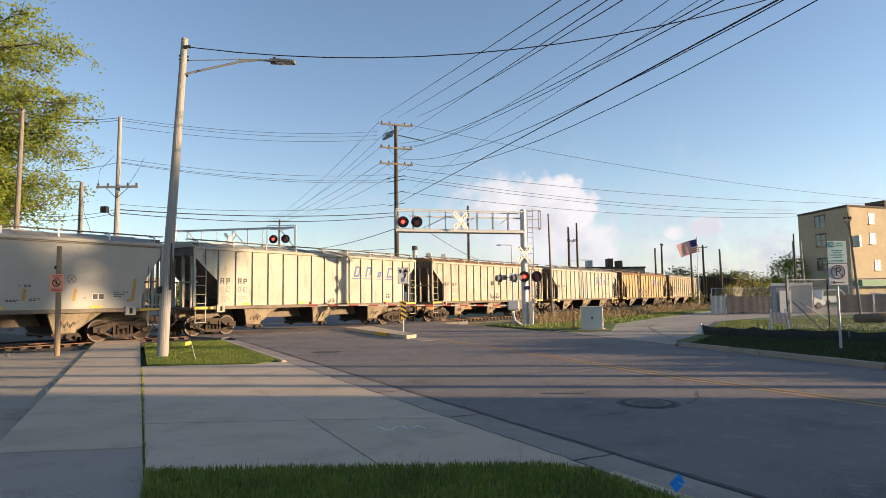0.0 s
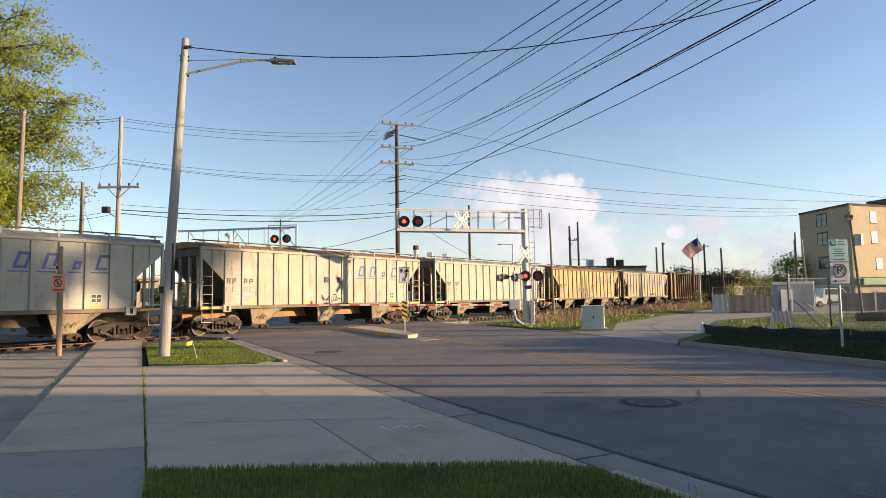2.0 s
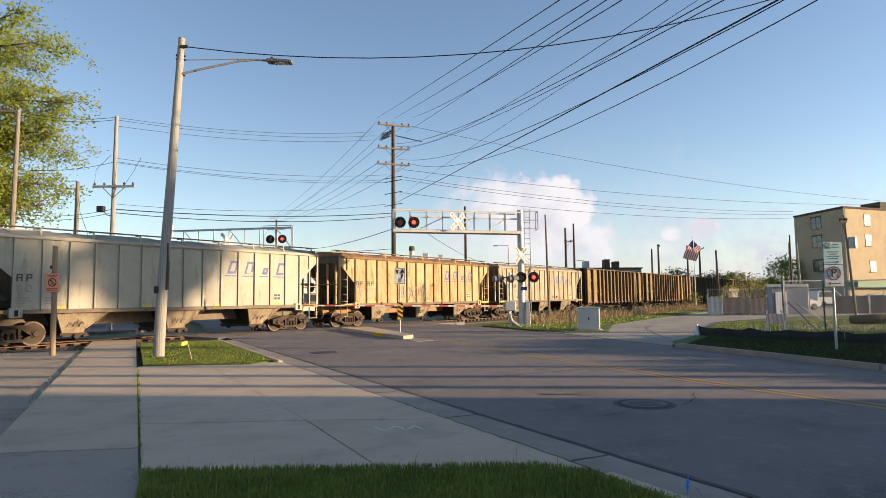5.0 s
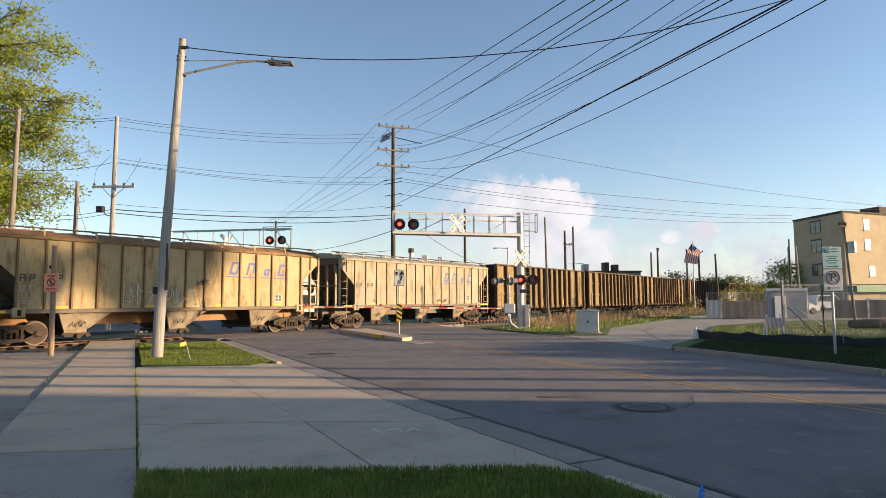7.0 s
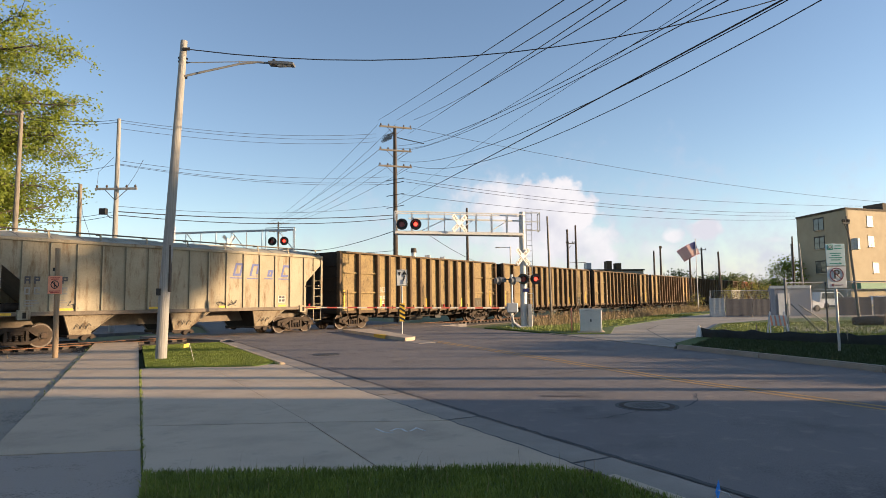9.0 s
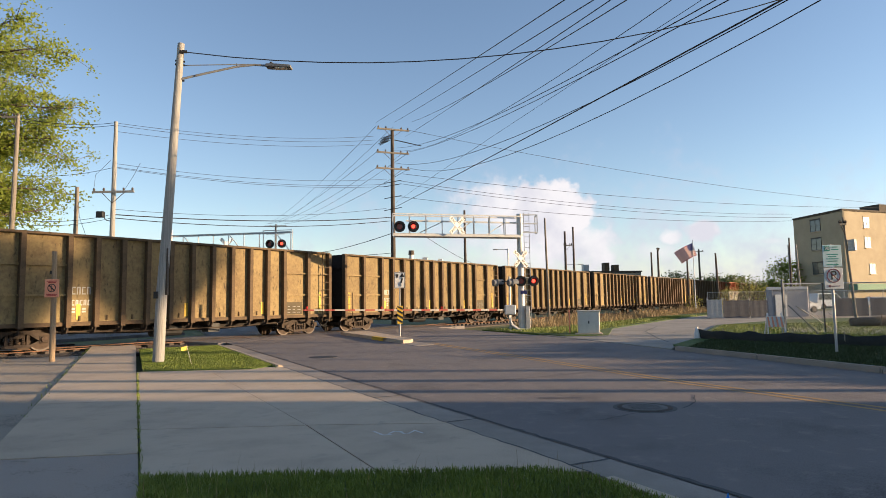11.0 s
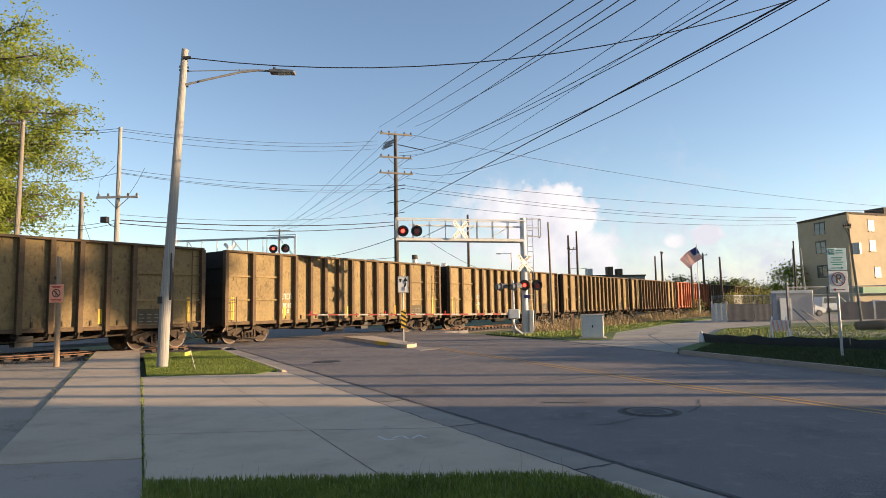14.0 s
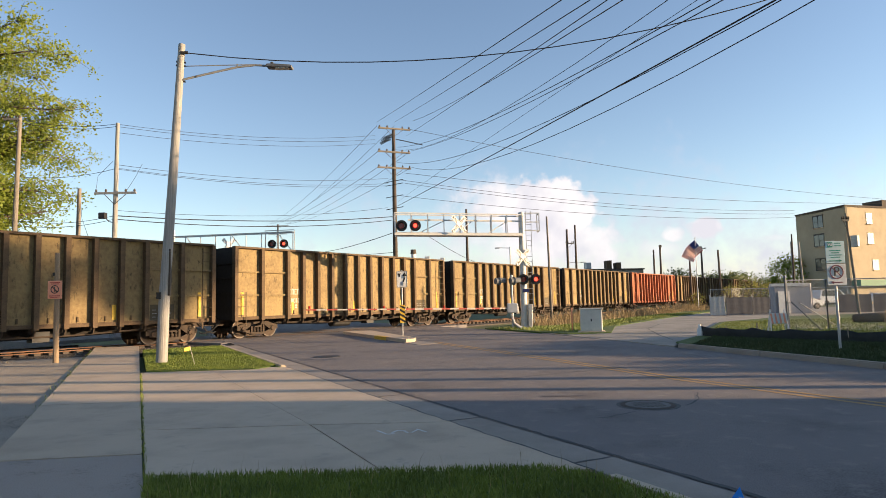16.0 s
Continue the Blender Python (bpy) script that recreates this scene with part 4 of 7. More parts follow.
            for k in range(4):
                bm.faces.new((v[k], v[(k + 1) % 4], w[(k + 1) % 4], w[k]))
            part("bay_slope", bm, "gondola_end", car, "hopper bay slope painted black for shade")
        bm = B()
        box(bm, xc - 0.5, xc + 0.5, -1.2, 1.2, 0.34, 0.43)
        for sy in (-1, 1):
            tube(bm, [(xc + 0.05, sy * 1.15, 0.30), (xc + 0.05, sy * 1.36, 0.30)], 0.10, 12)
            box(bm, xc - 0.45, xc + 0.55, sy * 1.2 - 0.03, sy * 1.2 + 0.03, 0.28, 0.36)
            tube(bm, [(xc + 0.35, sy * 1.2, 0.30), (xc + 0.35, sy * 1.34, 0.30)], 0.05, 8)
        part("outlet_gate", bm, "truck", car)
    bm = B()
    box(bm, -0.1, LH + 0.1, -0.33, 0.33, 0.72, 1.2)
    part("centre_sill", bm, "roof_rust" if roof == "roof_rust" else "slope", car)
    make_truck(car, 1.4)
    make_truck(car, LH - 1.4)
    if smooth:
        # seam under the eaves, data panels, yellow stripes and a round emblem on the plain side
        for sy in (-1, 1):
            part("eaves_seam", box(B(), 0.1, LH - 0.1, sy * (W2 + 0.006) - 0.006, sy * (W2 + 0.006) + 0.006, 3.93, 3.96), "slope", car)
        yf = -(W2 + 0.006)
        for x, z0, z1, w, lean in ((10.66, 1.71, 2.15, 0.11, 0.05), (12.40, 1.69, 2.16, 0.11, 0.07), (14.70, 1.66, 2.58, 0.13, 0.10), (5.2, 1.70, 2.15, 0.11, 0.05), (3.4, 1.66, 2.5, 0.12, 0.08)):
            part("reflector_stripe", plate(B(), [(x - w / 2, z0), (x + w / 2, z0), (x + w / 2 + lean, z1), (x - w / 2 + lean, z1)], yf - 0.004, yf), "ochre_stripe", car, "ochre reflective stripe")
        part("reflector_stripe", box(B(), 14.48, 14.64, yf - 0.004, yf, 1.64, 1.75), "ochre_stripe", car, "ochre reflective stripe")
        part("placard", box(B(), 13.08, 13.55, yf - 0.004, yf, 1.71, 1.99), "pale_mark", car)
        for x in (13.11, 13.35):
            part("placard", box(B(), x, x + 0.18, yf - 0.008, yf - 0.004, 1.75, 1.95), "dark_mark", car)
        bm = B()
        ring = [[bm.verts.new((12.3 + q * math.cos(k * math.pi / 14), yf + dy, 2.54 + q * math.sin(k * math.pi / 14))) for k in range(28)] for q, dy in ((0.17, 0), (0.17, -0.004), (0.15, -0.004), (0.15, 0))]
        for p, q in zip(ring, ring[1:]):
            for k in range(28):
                bm.faces.new((p[k], p[(k + 1) % 28], q[(k + 1) % 28], q[k]))
        part("emblem_ring", bm, "dark_mark", car, "round dark emblem")
        for a, b in (((12.22, 2.44), (12.38, 2.64)), ((12.38, 2.44), (12.25, 2.60))):
            part("emblem_stroke", beam(B(), (a[0], yf - 0.004, a[1]), (b[0], yf - 0.004, b[1]), 0.004, 0.02), "dark_mark", car)
        for x, z, w in ((13.92, 2.03, 0.62), (13.92, 1.94, 0.58), (13.92, 1.85, 0.34), (10.1, 1.74, 0.45), (10.1, 1.69, 0.5), (10.85, 1.78, 0.4), (10.85, 1.72, 0.4), (12.6, 1.80, 0.3), (10.5, 2.27, 0.13), (10.68, 2.29, 0.26), (10.68, 2.24, 0.24)):
            n = max(2, int(w / 0.11))
            for k in range(n):
                if (k * 7 + int(z * 50)) % 5:
                    part("stencil_bar", box(B(), x + w * k / n, x + w * (k + 0.78) / n, yf - 0.004, yf, z - 0.018, z + 0.018), "dark_mark", car)
    if marks:
        yf = -(W2 + 0.008)
        # reporting marks and numerals as plain bars in their panels, road initials as slanted bars
        step = (LH - 2 * cut_x) / 14
        for i, widths in ((0, (0.26, 0.26)), (1, (0.26, 0.26))):
            for row, z in ((0, 2.42), (1, 2.02)):
                for k, w in enumerate(widths):
                    x = cut_x + step * i + 0.13 + k * 0.32
                    bm = B()
                    h = 0.27
                    box(bm, x, x + 0.055, yf - 0.004, yf, z, z + h)
                    box(bm, x + 0.055, x + 0.2, yf - 0.004, yf, z + h - 0.055, z + h)
                    box(bm, x + 0.15, x + 0.2, yf - 0.004, yf, z + (h / 2 if k else 0.0), z + h - 0.055)
                    box(bm, x + 0.055, x + 0.2, yf - 0.004, yf, z + (h / 2 - 0.03 if row == 0 else 0), z + (h / 2 + 0.025 if row == 0 else 0.05))
                    part("stencil_bar", bm, "dark_mark" if row == 0 else "pale_dark", car)
        for z, w in ((1.78, 0.42), (1.68, 0.5), (1.58, 0.3)):
            for i in (0, 1):
                bm = B()
                x = cut_x + step * i + 0.15
                box(bm, x, x + w, yf - 0.004, yf, z, z + 0.04)
                part("stencil_bar", bm, "pale_dark", car)
        xm = cut_x + step * 9.35
        for k in range(4):
            x = xm + k * step + (0.1 if k == 2 else 0)
            bm = B()
            hh = 0.34 if k == 2 else 0.62
            zz = 2.92
            sl = 0.18 * hh / 0.62
            ww = 0.30 if k == 2 else 0.46
            for x0, x1, z0, z1 in ((0, 0.11, 0, hh), (0.11, ww, hh - 0.11, hh), (ww - 0.11, ww, 0.11 if k != 3 else hh - 0.14, hh - 0.11), (0.11, ww, 0, 0.11 if k != 1 else 0.03)):
                if x1 <= x0 or z1 <= z0:
                    continue
                plate(bm, [(x + x0 + sl * z0 / hh, zz + z0), (x + x1 + sl * z0 / hh, zz + z0), (x + x1 + sl * z1 / hh, zz + z1), (x + x0 + sl * z1 / hh, zz + z1)], yf - 0.004, yf)
            box(bm, x - 0.15, x + ww + 0.05, yf - 0.004, yf, zz - 0.13, zz - 0.08)
            part("initial_mark", bm, mark_mat, car, "slanted blue mark")
        bm = B()
        box(bm, LH - cut_x - step * 2 + 0.2, LH - cut_x - step * 2 + 0.65, yf - 0.004, yf, 1.6, 1.95)
        part("stencil_panel", bm, "pale_mark", car)
        bm = B()
        for k in range(4):
            box(bm, LH - cut_x - step * 2 + 0.24 + (k % 2) * 0.2, LH - cut_x - step * 2 + 0.4 + (k % 2) * 0.2, yf - 0.008, yf - 0.004, 1.65 + (k // 2) * 0.16, 1.77 + (k // 2) * 0.16)
        part("stencil_bar", bm, "dark_mark", car)
    return car


M["pale_dark"] = material("worn_stencil", (0.28, 0.27, 0.25), rough=0.7, bump=0)
LG, GZ0, GZ1 = 17.0, 0.92, 4.48


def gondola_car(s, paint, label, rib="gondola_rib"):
    car = thing("gondola_car", pose(*along(s), 0, 0, TRACK_TURN), label, "freight car", "cars of the passing train")
    CARS.append((car, s))
    W2 = 1.45
    xs = [0.06, 1.62, 3.25] + [3.25 + 1.05 * i for i in range(1, 11)] + [LG - 1.62, LG - 0.06]
    for sy in (-1, 1):
        bm = B()
        box(bm, 0, LG, min(sy * W2, sy * (W2 - 0.04)), max(sy * W2, sy * (W2 - 0.04)), GZ0 + 0.1, GZ1)
        part("side_sheet", bm, paint, car)
        src = None
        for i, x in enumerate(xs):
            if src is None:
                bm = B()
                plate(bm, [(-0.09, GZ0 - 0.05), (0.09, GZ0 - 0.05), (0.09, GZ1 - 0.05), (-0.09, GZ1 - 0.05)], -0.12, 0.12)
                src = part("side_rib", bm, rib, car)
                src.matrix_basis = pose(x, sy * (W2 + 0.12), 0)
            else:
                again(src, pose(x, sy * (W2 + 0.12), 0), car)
        for z in (GZ1 - 1.2, GZ1 - 2.35):
            for x0, x1 in ((0.15, 3.16), (LG - 3.2, LG - 0.15)):
                bm = B()
                box(bm, x0, x1, sy * (W2 + 0.05) - 0.05, sy * (W2 + 0.05) + 0.05, z - 0.04, z + 0.04)
                part("stiffener", bm, paint, car)
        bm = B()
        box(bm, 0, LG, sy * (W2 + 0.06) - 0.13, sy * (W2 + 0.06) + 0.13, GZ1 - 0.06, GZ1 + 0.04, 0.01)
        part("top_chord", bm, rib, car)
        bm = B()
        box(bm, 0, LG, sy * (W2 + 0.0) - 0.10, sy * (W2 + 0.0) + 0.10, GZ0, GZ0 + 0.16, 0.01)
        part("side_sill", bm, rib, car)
        for x in (0.45, LG - 0.75, 3.6, LG - 4.6, 8.2):
            bm = B()
            box(bm, x, x + 0.16, sy * (W2 + 0.008) - 0.004, sy * (W2 + 0.008) + 0.004, GZ0 + 0.25, GZ0 + (1.35 if x < 1 or x > 16 else 0.85))
            part("reflector_stripe", bm, "yellow", car, "yellow reflective stripe")
        src = None
        for x in xs[1:-1]:
            if src is None:
                bm = B()
                beam(bm, (0, 0, 0.0), (0, -sy * 0.10, -0.22), 0.05, 0.16)
                beam(bm, (0, -sy * 0.08, -0.20), (0, -sy * 0.42, -0.26), 0.05, 0.10)
                src = part("rib_foot", bm, "truck", car)
                src.matrix_basis = pose(x, sy * (W2 + 0.10), GZ0 - 0.02)
            else:
                again(src, pose(x, sy * (W2 + 0.10), GZ0 - 0.02), car)
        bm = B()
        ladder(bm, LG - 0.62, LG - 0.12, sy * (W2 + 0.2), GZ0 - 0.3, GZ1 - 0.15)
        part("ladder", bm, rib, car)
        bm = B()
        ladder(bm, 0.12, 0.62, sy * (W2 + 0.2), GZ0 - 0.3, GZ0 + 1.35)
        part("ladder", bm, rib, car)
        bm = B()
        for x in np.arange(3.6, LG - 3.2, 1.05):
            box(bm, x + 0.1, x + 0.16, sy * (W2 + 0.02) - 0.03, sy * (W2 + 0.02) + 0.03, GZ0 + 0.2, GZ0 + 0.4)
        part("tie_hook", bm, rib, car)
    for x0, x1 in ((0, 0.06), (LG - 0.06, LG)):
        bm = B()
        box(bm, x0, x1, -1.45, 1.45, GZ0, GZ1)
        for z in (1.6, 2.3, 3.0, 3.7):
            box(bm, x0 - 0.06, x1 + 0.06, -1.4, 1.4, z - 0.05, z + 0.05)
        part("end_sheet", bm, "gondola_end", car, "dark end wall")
    bm = B()
    box(bm, 0.1, LG - 0.1, -1.4, 1.4, GZ0, GZ0 + 0.08)
    part("floor", bm, "gondola_end", car)
    bm = B()
    box(bm, -0.3, LG + 0.3, -0.33, 0.33, 0.66, 1.0)
    for x in np.arange(3.2, LG - 3, 1.05):
        box(bm, x - 0.08, x + 0.08, -1.35, 1.35, 0.74, 0.95)
    part("centre_sill", bm, "truck", car)
    # near-black box added below the floor, its colour standing in for shade
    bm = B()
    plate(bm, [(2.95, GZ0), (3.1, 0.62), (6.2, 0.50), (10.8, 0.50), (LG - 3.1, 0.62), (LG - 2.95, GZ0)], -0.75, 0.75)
    part("underframe", bm, "gondola_end", car, "black underframe box added for the shade under the car")
    bm = B()
    tube(bm, [(2.9, -1.25, 0.72), (6.5, -1.22, 0.60), (11.0, -1.22, 0.60), (LG - 2.9, -1.25, 0.72)], 0.035, 6)
    part("brake_pipe", bm, "truck", car)
    bm = B()
    tube(bm, [(7.0, -0.8, 0.55), (8.4, -0.8, 0.55)], 0.24, 12)
    part("air_cylinder", bm, "black", car)
    part("brake_valve", box(B(), 9.6, 10.2, -1.2, -0.7, 0.4, 0.8), "black", car)
    coupler(car, 0, -1)
    coupler(car, LG, 1)
    make_truck(car, 1.75)
    make_truck(car, LG - 1.75)
    yf = -(W2 + 0.004)
    for row, (z, h, n, w) in enumerate(((2.15, 0.30, 4, 0.19), (1.72, 0.22, 5, 0.15), (1.55, 0.07, 3, 0.2), (1.44, 0.07, 3, 0.2))):
        for k in range(n):
            bm = B()
            x = 3.42 + k * w
            ww = w * 0.72
            box(bm, x, x + 0.04, yf - 0.004, yf, z, z + h)
            if h > 0.1:
                box(bm, x + 0.04, x + ww, yf - 0.004, yf, z + h - 0.045, z + h)
                if k % 2 == 0:
                    box(bm, x + 0.04, x + ww, yf - 0.004, yf, z, z + 0.045)
                else:
                    box(bm, x + ww - 0.045, x + ww, yf - 0.004, yf, z, z + h - 0.045)
            else:
                box(bm, x + 0.04, x + ww, yf - 0.004, yf, z, z + h)
            part("stencil_bar", bm, "pale_mark", car)
    bm = B()
    box(bm, LG - 3.0, LG - 1.9, yf - 0.002, yf, 1.1, 1.75)
    part("stencil_panel", bm, "gondola_panel", car)
    for k in range(9):
        bm = B()
        x = LG - 2.9 + (k % 3) * 0.33
        box(bm, x, x + 0.16 + 0.05 * (k % 2), yf - 0.006, yf - 0.002, 1.2 + 0.15 * (k // 3), 1.23 + 0.15 * (k // 3))
        part("stencil_bar", bm, "pale_dark", car)
    return car


def more(car, s, label=""):
    c = copy_thing(car, pose(*along(s), 0, 0, TRACK_TURN))
    if label:
        tagged(c, label)
    CARS.append((c, s))
    return c


hopper_car(-22.35, "hopper_smooth", "hopper_smooth", "smooth-sided pale grey covered hopper car on the track", smooth=True, marks=False)
h_grey = hopper_car(-4.88, "hopper", "hopper", "pale grey ribbed covered hopper car with blue marks")
h_rust = hopper_car(12.9, "hopper_rust", "roof_rust", "cream ribbed covered hopper car with rusty roof and dirt streaks")
more(h_grey, 30.6)
hopper_car(48.25, "hopper_ochre", "roof_rust", "ochre ribbed covered hopper car with rust streaks and pale graffiti", post="post_rust")
hopper_car(65.8, "hopper_dirty", "hopper", "dirt-streaked cream ribbed covered hopper car ahead of the gondolas")
# sprayed scrawls and placards on single cars


def scrawl(car, x0, z0, w, h, mat, seed, loops=7, y=-1.626):
    rng = random.Random(seed)
    bm = B()
    path = []
    for k in range(loops):
        cx = x0 + w * (k + 0.5) / loops
        path += [Vector((cx + rng.uniform(-0.6, 0.6) * w / loops, y, z0 + rng.uniform(0.0, 1.0) * h)) for _ in range(4)]
    tube(bm, path, 0.016, 4)
    part("graffiti", bm, mat, car, "sprayed scrawl")


hoppers = {round(s): c for c, s in CARS}
scrawl(hoppers[13], 7.4, 1.45, 1.4, 0.5, "dark_mark", 3, 6)
for x in (7.75, 8.75):
    part("placard", box(B(), x - 0.13, x + 0.13, -1.64, -1.62, 2.55, 2.85), "dark_mark", hoppers[13])
scrawl(hoppers[48], 5.2, 1.4, 3.6, 1.05, "chalk", 8, 14)
scrawl(hoppers[48], 8.6, 2.35, 0.6, 0.3, "dark_mark", 4, 3)
scrawl(hoppers[66], 2.9, 1.4, 0.4, 0.4, "dark_mark", 5, 3)
scrawl(hoppers[66], 9.4, 1.4, 1.1, 0.35, "dark_mark", 6, 6)
scrawl(hoppers[-5], 8.2, 1.4, 0.6, 0.3, "hopper_rust", 7, 4)
g_brown = gondola_car(83.1, "gondola", "brown high-sided gondola car with ribbed weathered sides")
for s in (101.23, 119.35, 137.47, 155.59, 173.71):
    more(g_brown, s)
gondola_car(191.83, "gondola_red", "rust-red high-sided gondola car with ribbed sides", "gondola_red")
for s in (209.95, 228.07, 246.2):
    more(g_brown, s)


# ---- crossing signals ----
def signal_head(parent, x, y, z, r=0.30, ry=0.0, shell="signal_black"):
    """A round black target with a hood and a red lens, facing the viewer (-y)."""
    h = new("signal_head")
    h.parent = parent
    h.matrix_basis = pose(x, y, z, 0, 0, ry)
    bm = B()
    disc(bm, (0, 0, 0), (0, 1, 0), r, 0.03, 28)
    disc(bm, (0, 0.12, 0), (0, 1, 0), 0.17, 0.22, 16)
    part("target_plate", bm, shell, h)
    bm = B()
    n = 18
    ring = [[bm.verts.new((rr * math.cos(a), yy, rr * math.sin(a))) for a in (math.pi * (-0.15 + 1.3 * k / n) for k in range(n + 1))] for rr, yy in ((0.185, -0.01), (0.185, -0.34), (0.175, -0.34), (0.175, -0.01))]
    for p, q in zip(ring, ring[1:]):
        for k in range(n):
            bm.faces.new((p[k], p[k + 1], q[k + 1], q[k]))
    part("hood", bm, shell, h)
    bm = B()
    disc(bm, (0, -0.03, 0), (0, 1, 0), 0.155, 0.04, 20)
    part("lens", bm, "lens", h, "round red signal lens")
    return h


GLOWS = []   # (glowing disc, left place, right place) of each flashing pair


def flasher(parent, left, right, r):
    bm = B()
    disc(bm, (0, 0, 0), (0, 1, 0), r, 0.012, 16)
    ob = part("lamp_glow", bm, "red_glow", parent, "bright red light that flashes from side to side")
    ob.matrix_basis = pose(*left)
    GLOWS.append((ob, left, right))


def crossbuck(parent, x, y, z, turn=0.0):
    cb = new("crossbuck")
    cb.parent = parent
    cb.matrix_basis = pose(x, y, z, 0, 0, turn)
    for sgn, words in ((1, "RAIL ROAD"), (-1, "CROSSING")):
        bm = B()
        box(bm, -0.61, 0.61, -0.008, 0.008, -0.115, 0.115)
        blade = part("blade", bm, "white", cb)
        blade.matrix_basis = pose(0, -0.02 if sgn > 0 else 0.0, 0, 0, 45 if sgn > 0 else -45, 0)
        if sgn > 0:
            text("lettering", "RAIL", 0.2, "black", pose(-0.37, -0.012, 0, 90, 0, 0), blade)
            text("lettering", "ROAD", 0.2, "black", pose(0.37, -0.012, 0, 90, 0, 0), blade)
        else:
            text("lettering", "CROS", 0.2, "black", pose(-0.37, -0.012, 0, 90, 0, 0), blade)
            text("lettering", "SING", 0.2, "black", pose(0.37, -0.012, 0, 90, 0, 0), blade)
    return cb


MX, MY = 4.52, 35.03
gan = thing("signal_gantry", pose(MX, MY, 0), "grey steel cantilever signal gantry over the road with red flashing lights", "railway signal", "crossing signals")
bm = B()
tube(bm, [(0, 0, -0.2), (0, 0, 6.5)], [0.19, 0.165], 16)
box(bm, -0.35, 0.35, -0.35, 0.35, -0.2, 0.12, 0.03)
part("mast", bm, "mast_paint", gan)
bm = B()
box(bm, 0.18, 0.42, -0.3, -0.05, 0.1, 1.35, 0.02)
part("junction_box", bm, "steel", gan)
bm = B()
box(bm, -0.06, 0.28, -0.24, -0.2, 2.0, 2.2)
part("number_plate", bm, "flag_blue", gan, "small blue plate")
bm = B()
ladder(bm, 0.26, 0.56, 0.15, 0.3, 6.6, 0.3, 0.03)
part("ladder", bm, "steel", gan)
AX, AY = -6.98, -1.9       # where the arm ends, from the mast
for z, w in ((5.2, 0.13), (6.32, 0.06)):
    for dy in (-0.35, 0.35):
        bm = B()
        beam(bm, (0.0, dy, z), (AX, AY + dy, z), w)
        part("arm_chord", bm, "mast_paint", gan)
bm = B()
beam(bm, (-0.1, 0.0, 6.0), (AX * 0.9, AY * 0.9, 6.0), 0.08)
part("arm_chord", bm, "mast_paint", gan)
for k in range(9):
    f = k / 8
    for dy in (-0.35, 0.35):
        bm = B()
        beam(bm, (AX * f, AY * f + dy, 5.2), (AX * f, AY * f + dy, 6.32), 0.05)
        part("railing_post", bm, "mast_paint", gan)
for f0, f1 in ((0.12, 0.3), (0.62, 0.85), (0.4, 0.55)):
    bm = B()
    beam(bm, (AX * f0, AY * f0 + 0.1, 6.0), (AX * f1, AY * f1 + 0.1, 5.2), 0.045)
    part("brace", bm, "mast_paint", gan)
bm = B()
for dy in (-0.25, 0, 0.25):
    beam(bm, (0, dy, 5.28), (AX, AY + dy, 5.28), 0.2, 0.03)
part("walkway_grating", bm, "steel", gan)
for a, b in (((0.1, -0.4, 5.42), (0.95, -0.3, 5.42)), ((0.1, -0.4, 6.4), (0.95, -0.3, 6.4)), ((0.95, -0.3, 5.42), (0.95, -0.3, 6.4)), ((0.95, -0.3, 5.42), (0.95, 0.5, 5.42)), ((0.95, -0.3, 6.4), (0.95, 0.5, 6.4)), ((0.95, 0.5, 5.42), (0.95, 0.5, 6.4)), ((0.1, -0.4, 5.9), (0.95, -0.3, 5.9))):
    part("cage_rail", beam(B(), a, b, 0.05), "mast_paint", gan)
signal_head(gan, -6.60, -2.3, 5.62)
signal_head(gan, -5.88, -2.2, 5.62)
flasher(gan, (-6.60, -2.365, 5.62), (-5.88, -2.265, 5.62), 0.10)
crossbuck(gan, -3.55, -1.45, 5.72, 32)
crossbuck(gan, -0.02, -0.3, 3.95, 30)
signal_head(gan, -0.05, -0.35, 2.72)
signal_head(gan, 0.66, -0.25, 2.72)
flasher(gan, (-0.05, -0.415, 2.72), (0.66, -0.315, 2.72), 0.10)
bm = B()
beam(bm, (-0.1, -0.2, 2.9), (0.7, -0.1, 2.9), 0.05)
part("signal_bracket", bm, "mast_paint", gan)

gate = thing("crossing_gate", pose(3.75, 33.9, 0), "lowered crossing gate with a red and white arm", "railway gate")
bm = B()
tube(bm, [(0, 0, -0.1), (0, 0, 2.95)], 0.055, 10)
part("post", bm, "mast_paint", gate)
bm = B()
box(bm, -0.3, 0.28, -0.3, 0.1, 0.9, 1.42, 0.04)
part("gate_mechanism", bm, "mast_paint", gate)
bm = B()
tube(bm, [(-0.1, -0.1, 0.9), (0.05, -0.1, 0.35), (0.45, -0.1, 0.05), (0.6, 0, -0.05)], 0.09, 8)
part("counterweight", bm, "steel", gate)
tip = Vector((-10.0, -5.2, 1.36))
root = Vector((-0.3, -0.2, 1.16))
for k in range(22):
    a, b = root.lerp(tip, k / 22), root.lerp(tip, (k + 1) / 22)
    bm = B()
    beam(bm, a, b, 0.03, 0.08 - 0.02 * k / 22)
    part("gate_arm_band", bm, "gate_red" if k % 2 else "gate_white", gate)
for f in (0.35, 0.65, 0.985):
    p = root.lerp(tip, f)
    bm = B()
    tube(bm, [p + Vector((0, 0, 0.05)), p + Vector((0, 0, 0.17))], 0.05, 8)
    part("gate_lamp", bm, "lens", gate)
bm = B()
beam(bm, (-0.75, -0.05, 2.68), (0.2, -0.05, 2.68), 0.045)
part("signal_bracket", bm, "black", gate)
for x in (-0.68, 0.12):
    signal_head(gate, x, -0.0, 2.62, 0.22, 115, "lamp_grey")

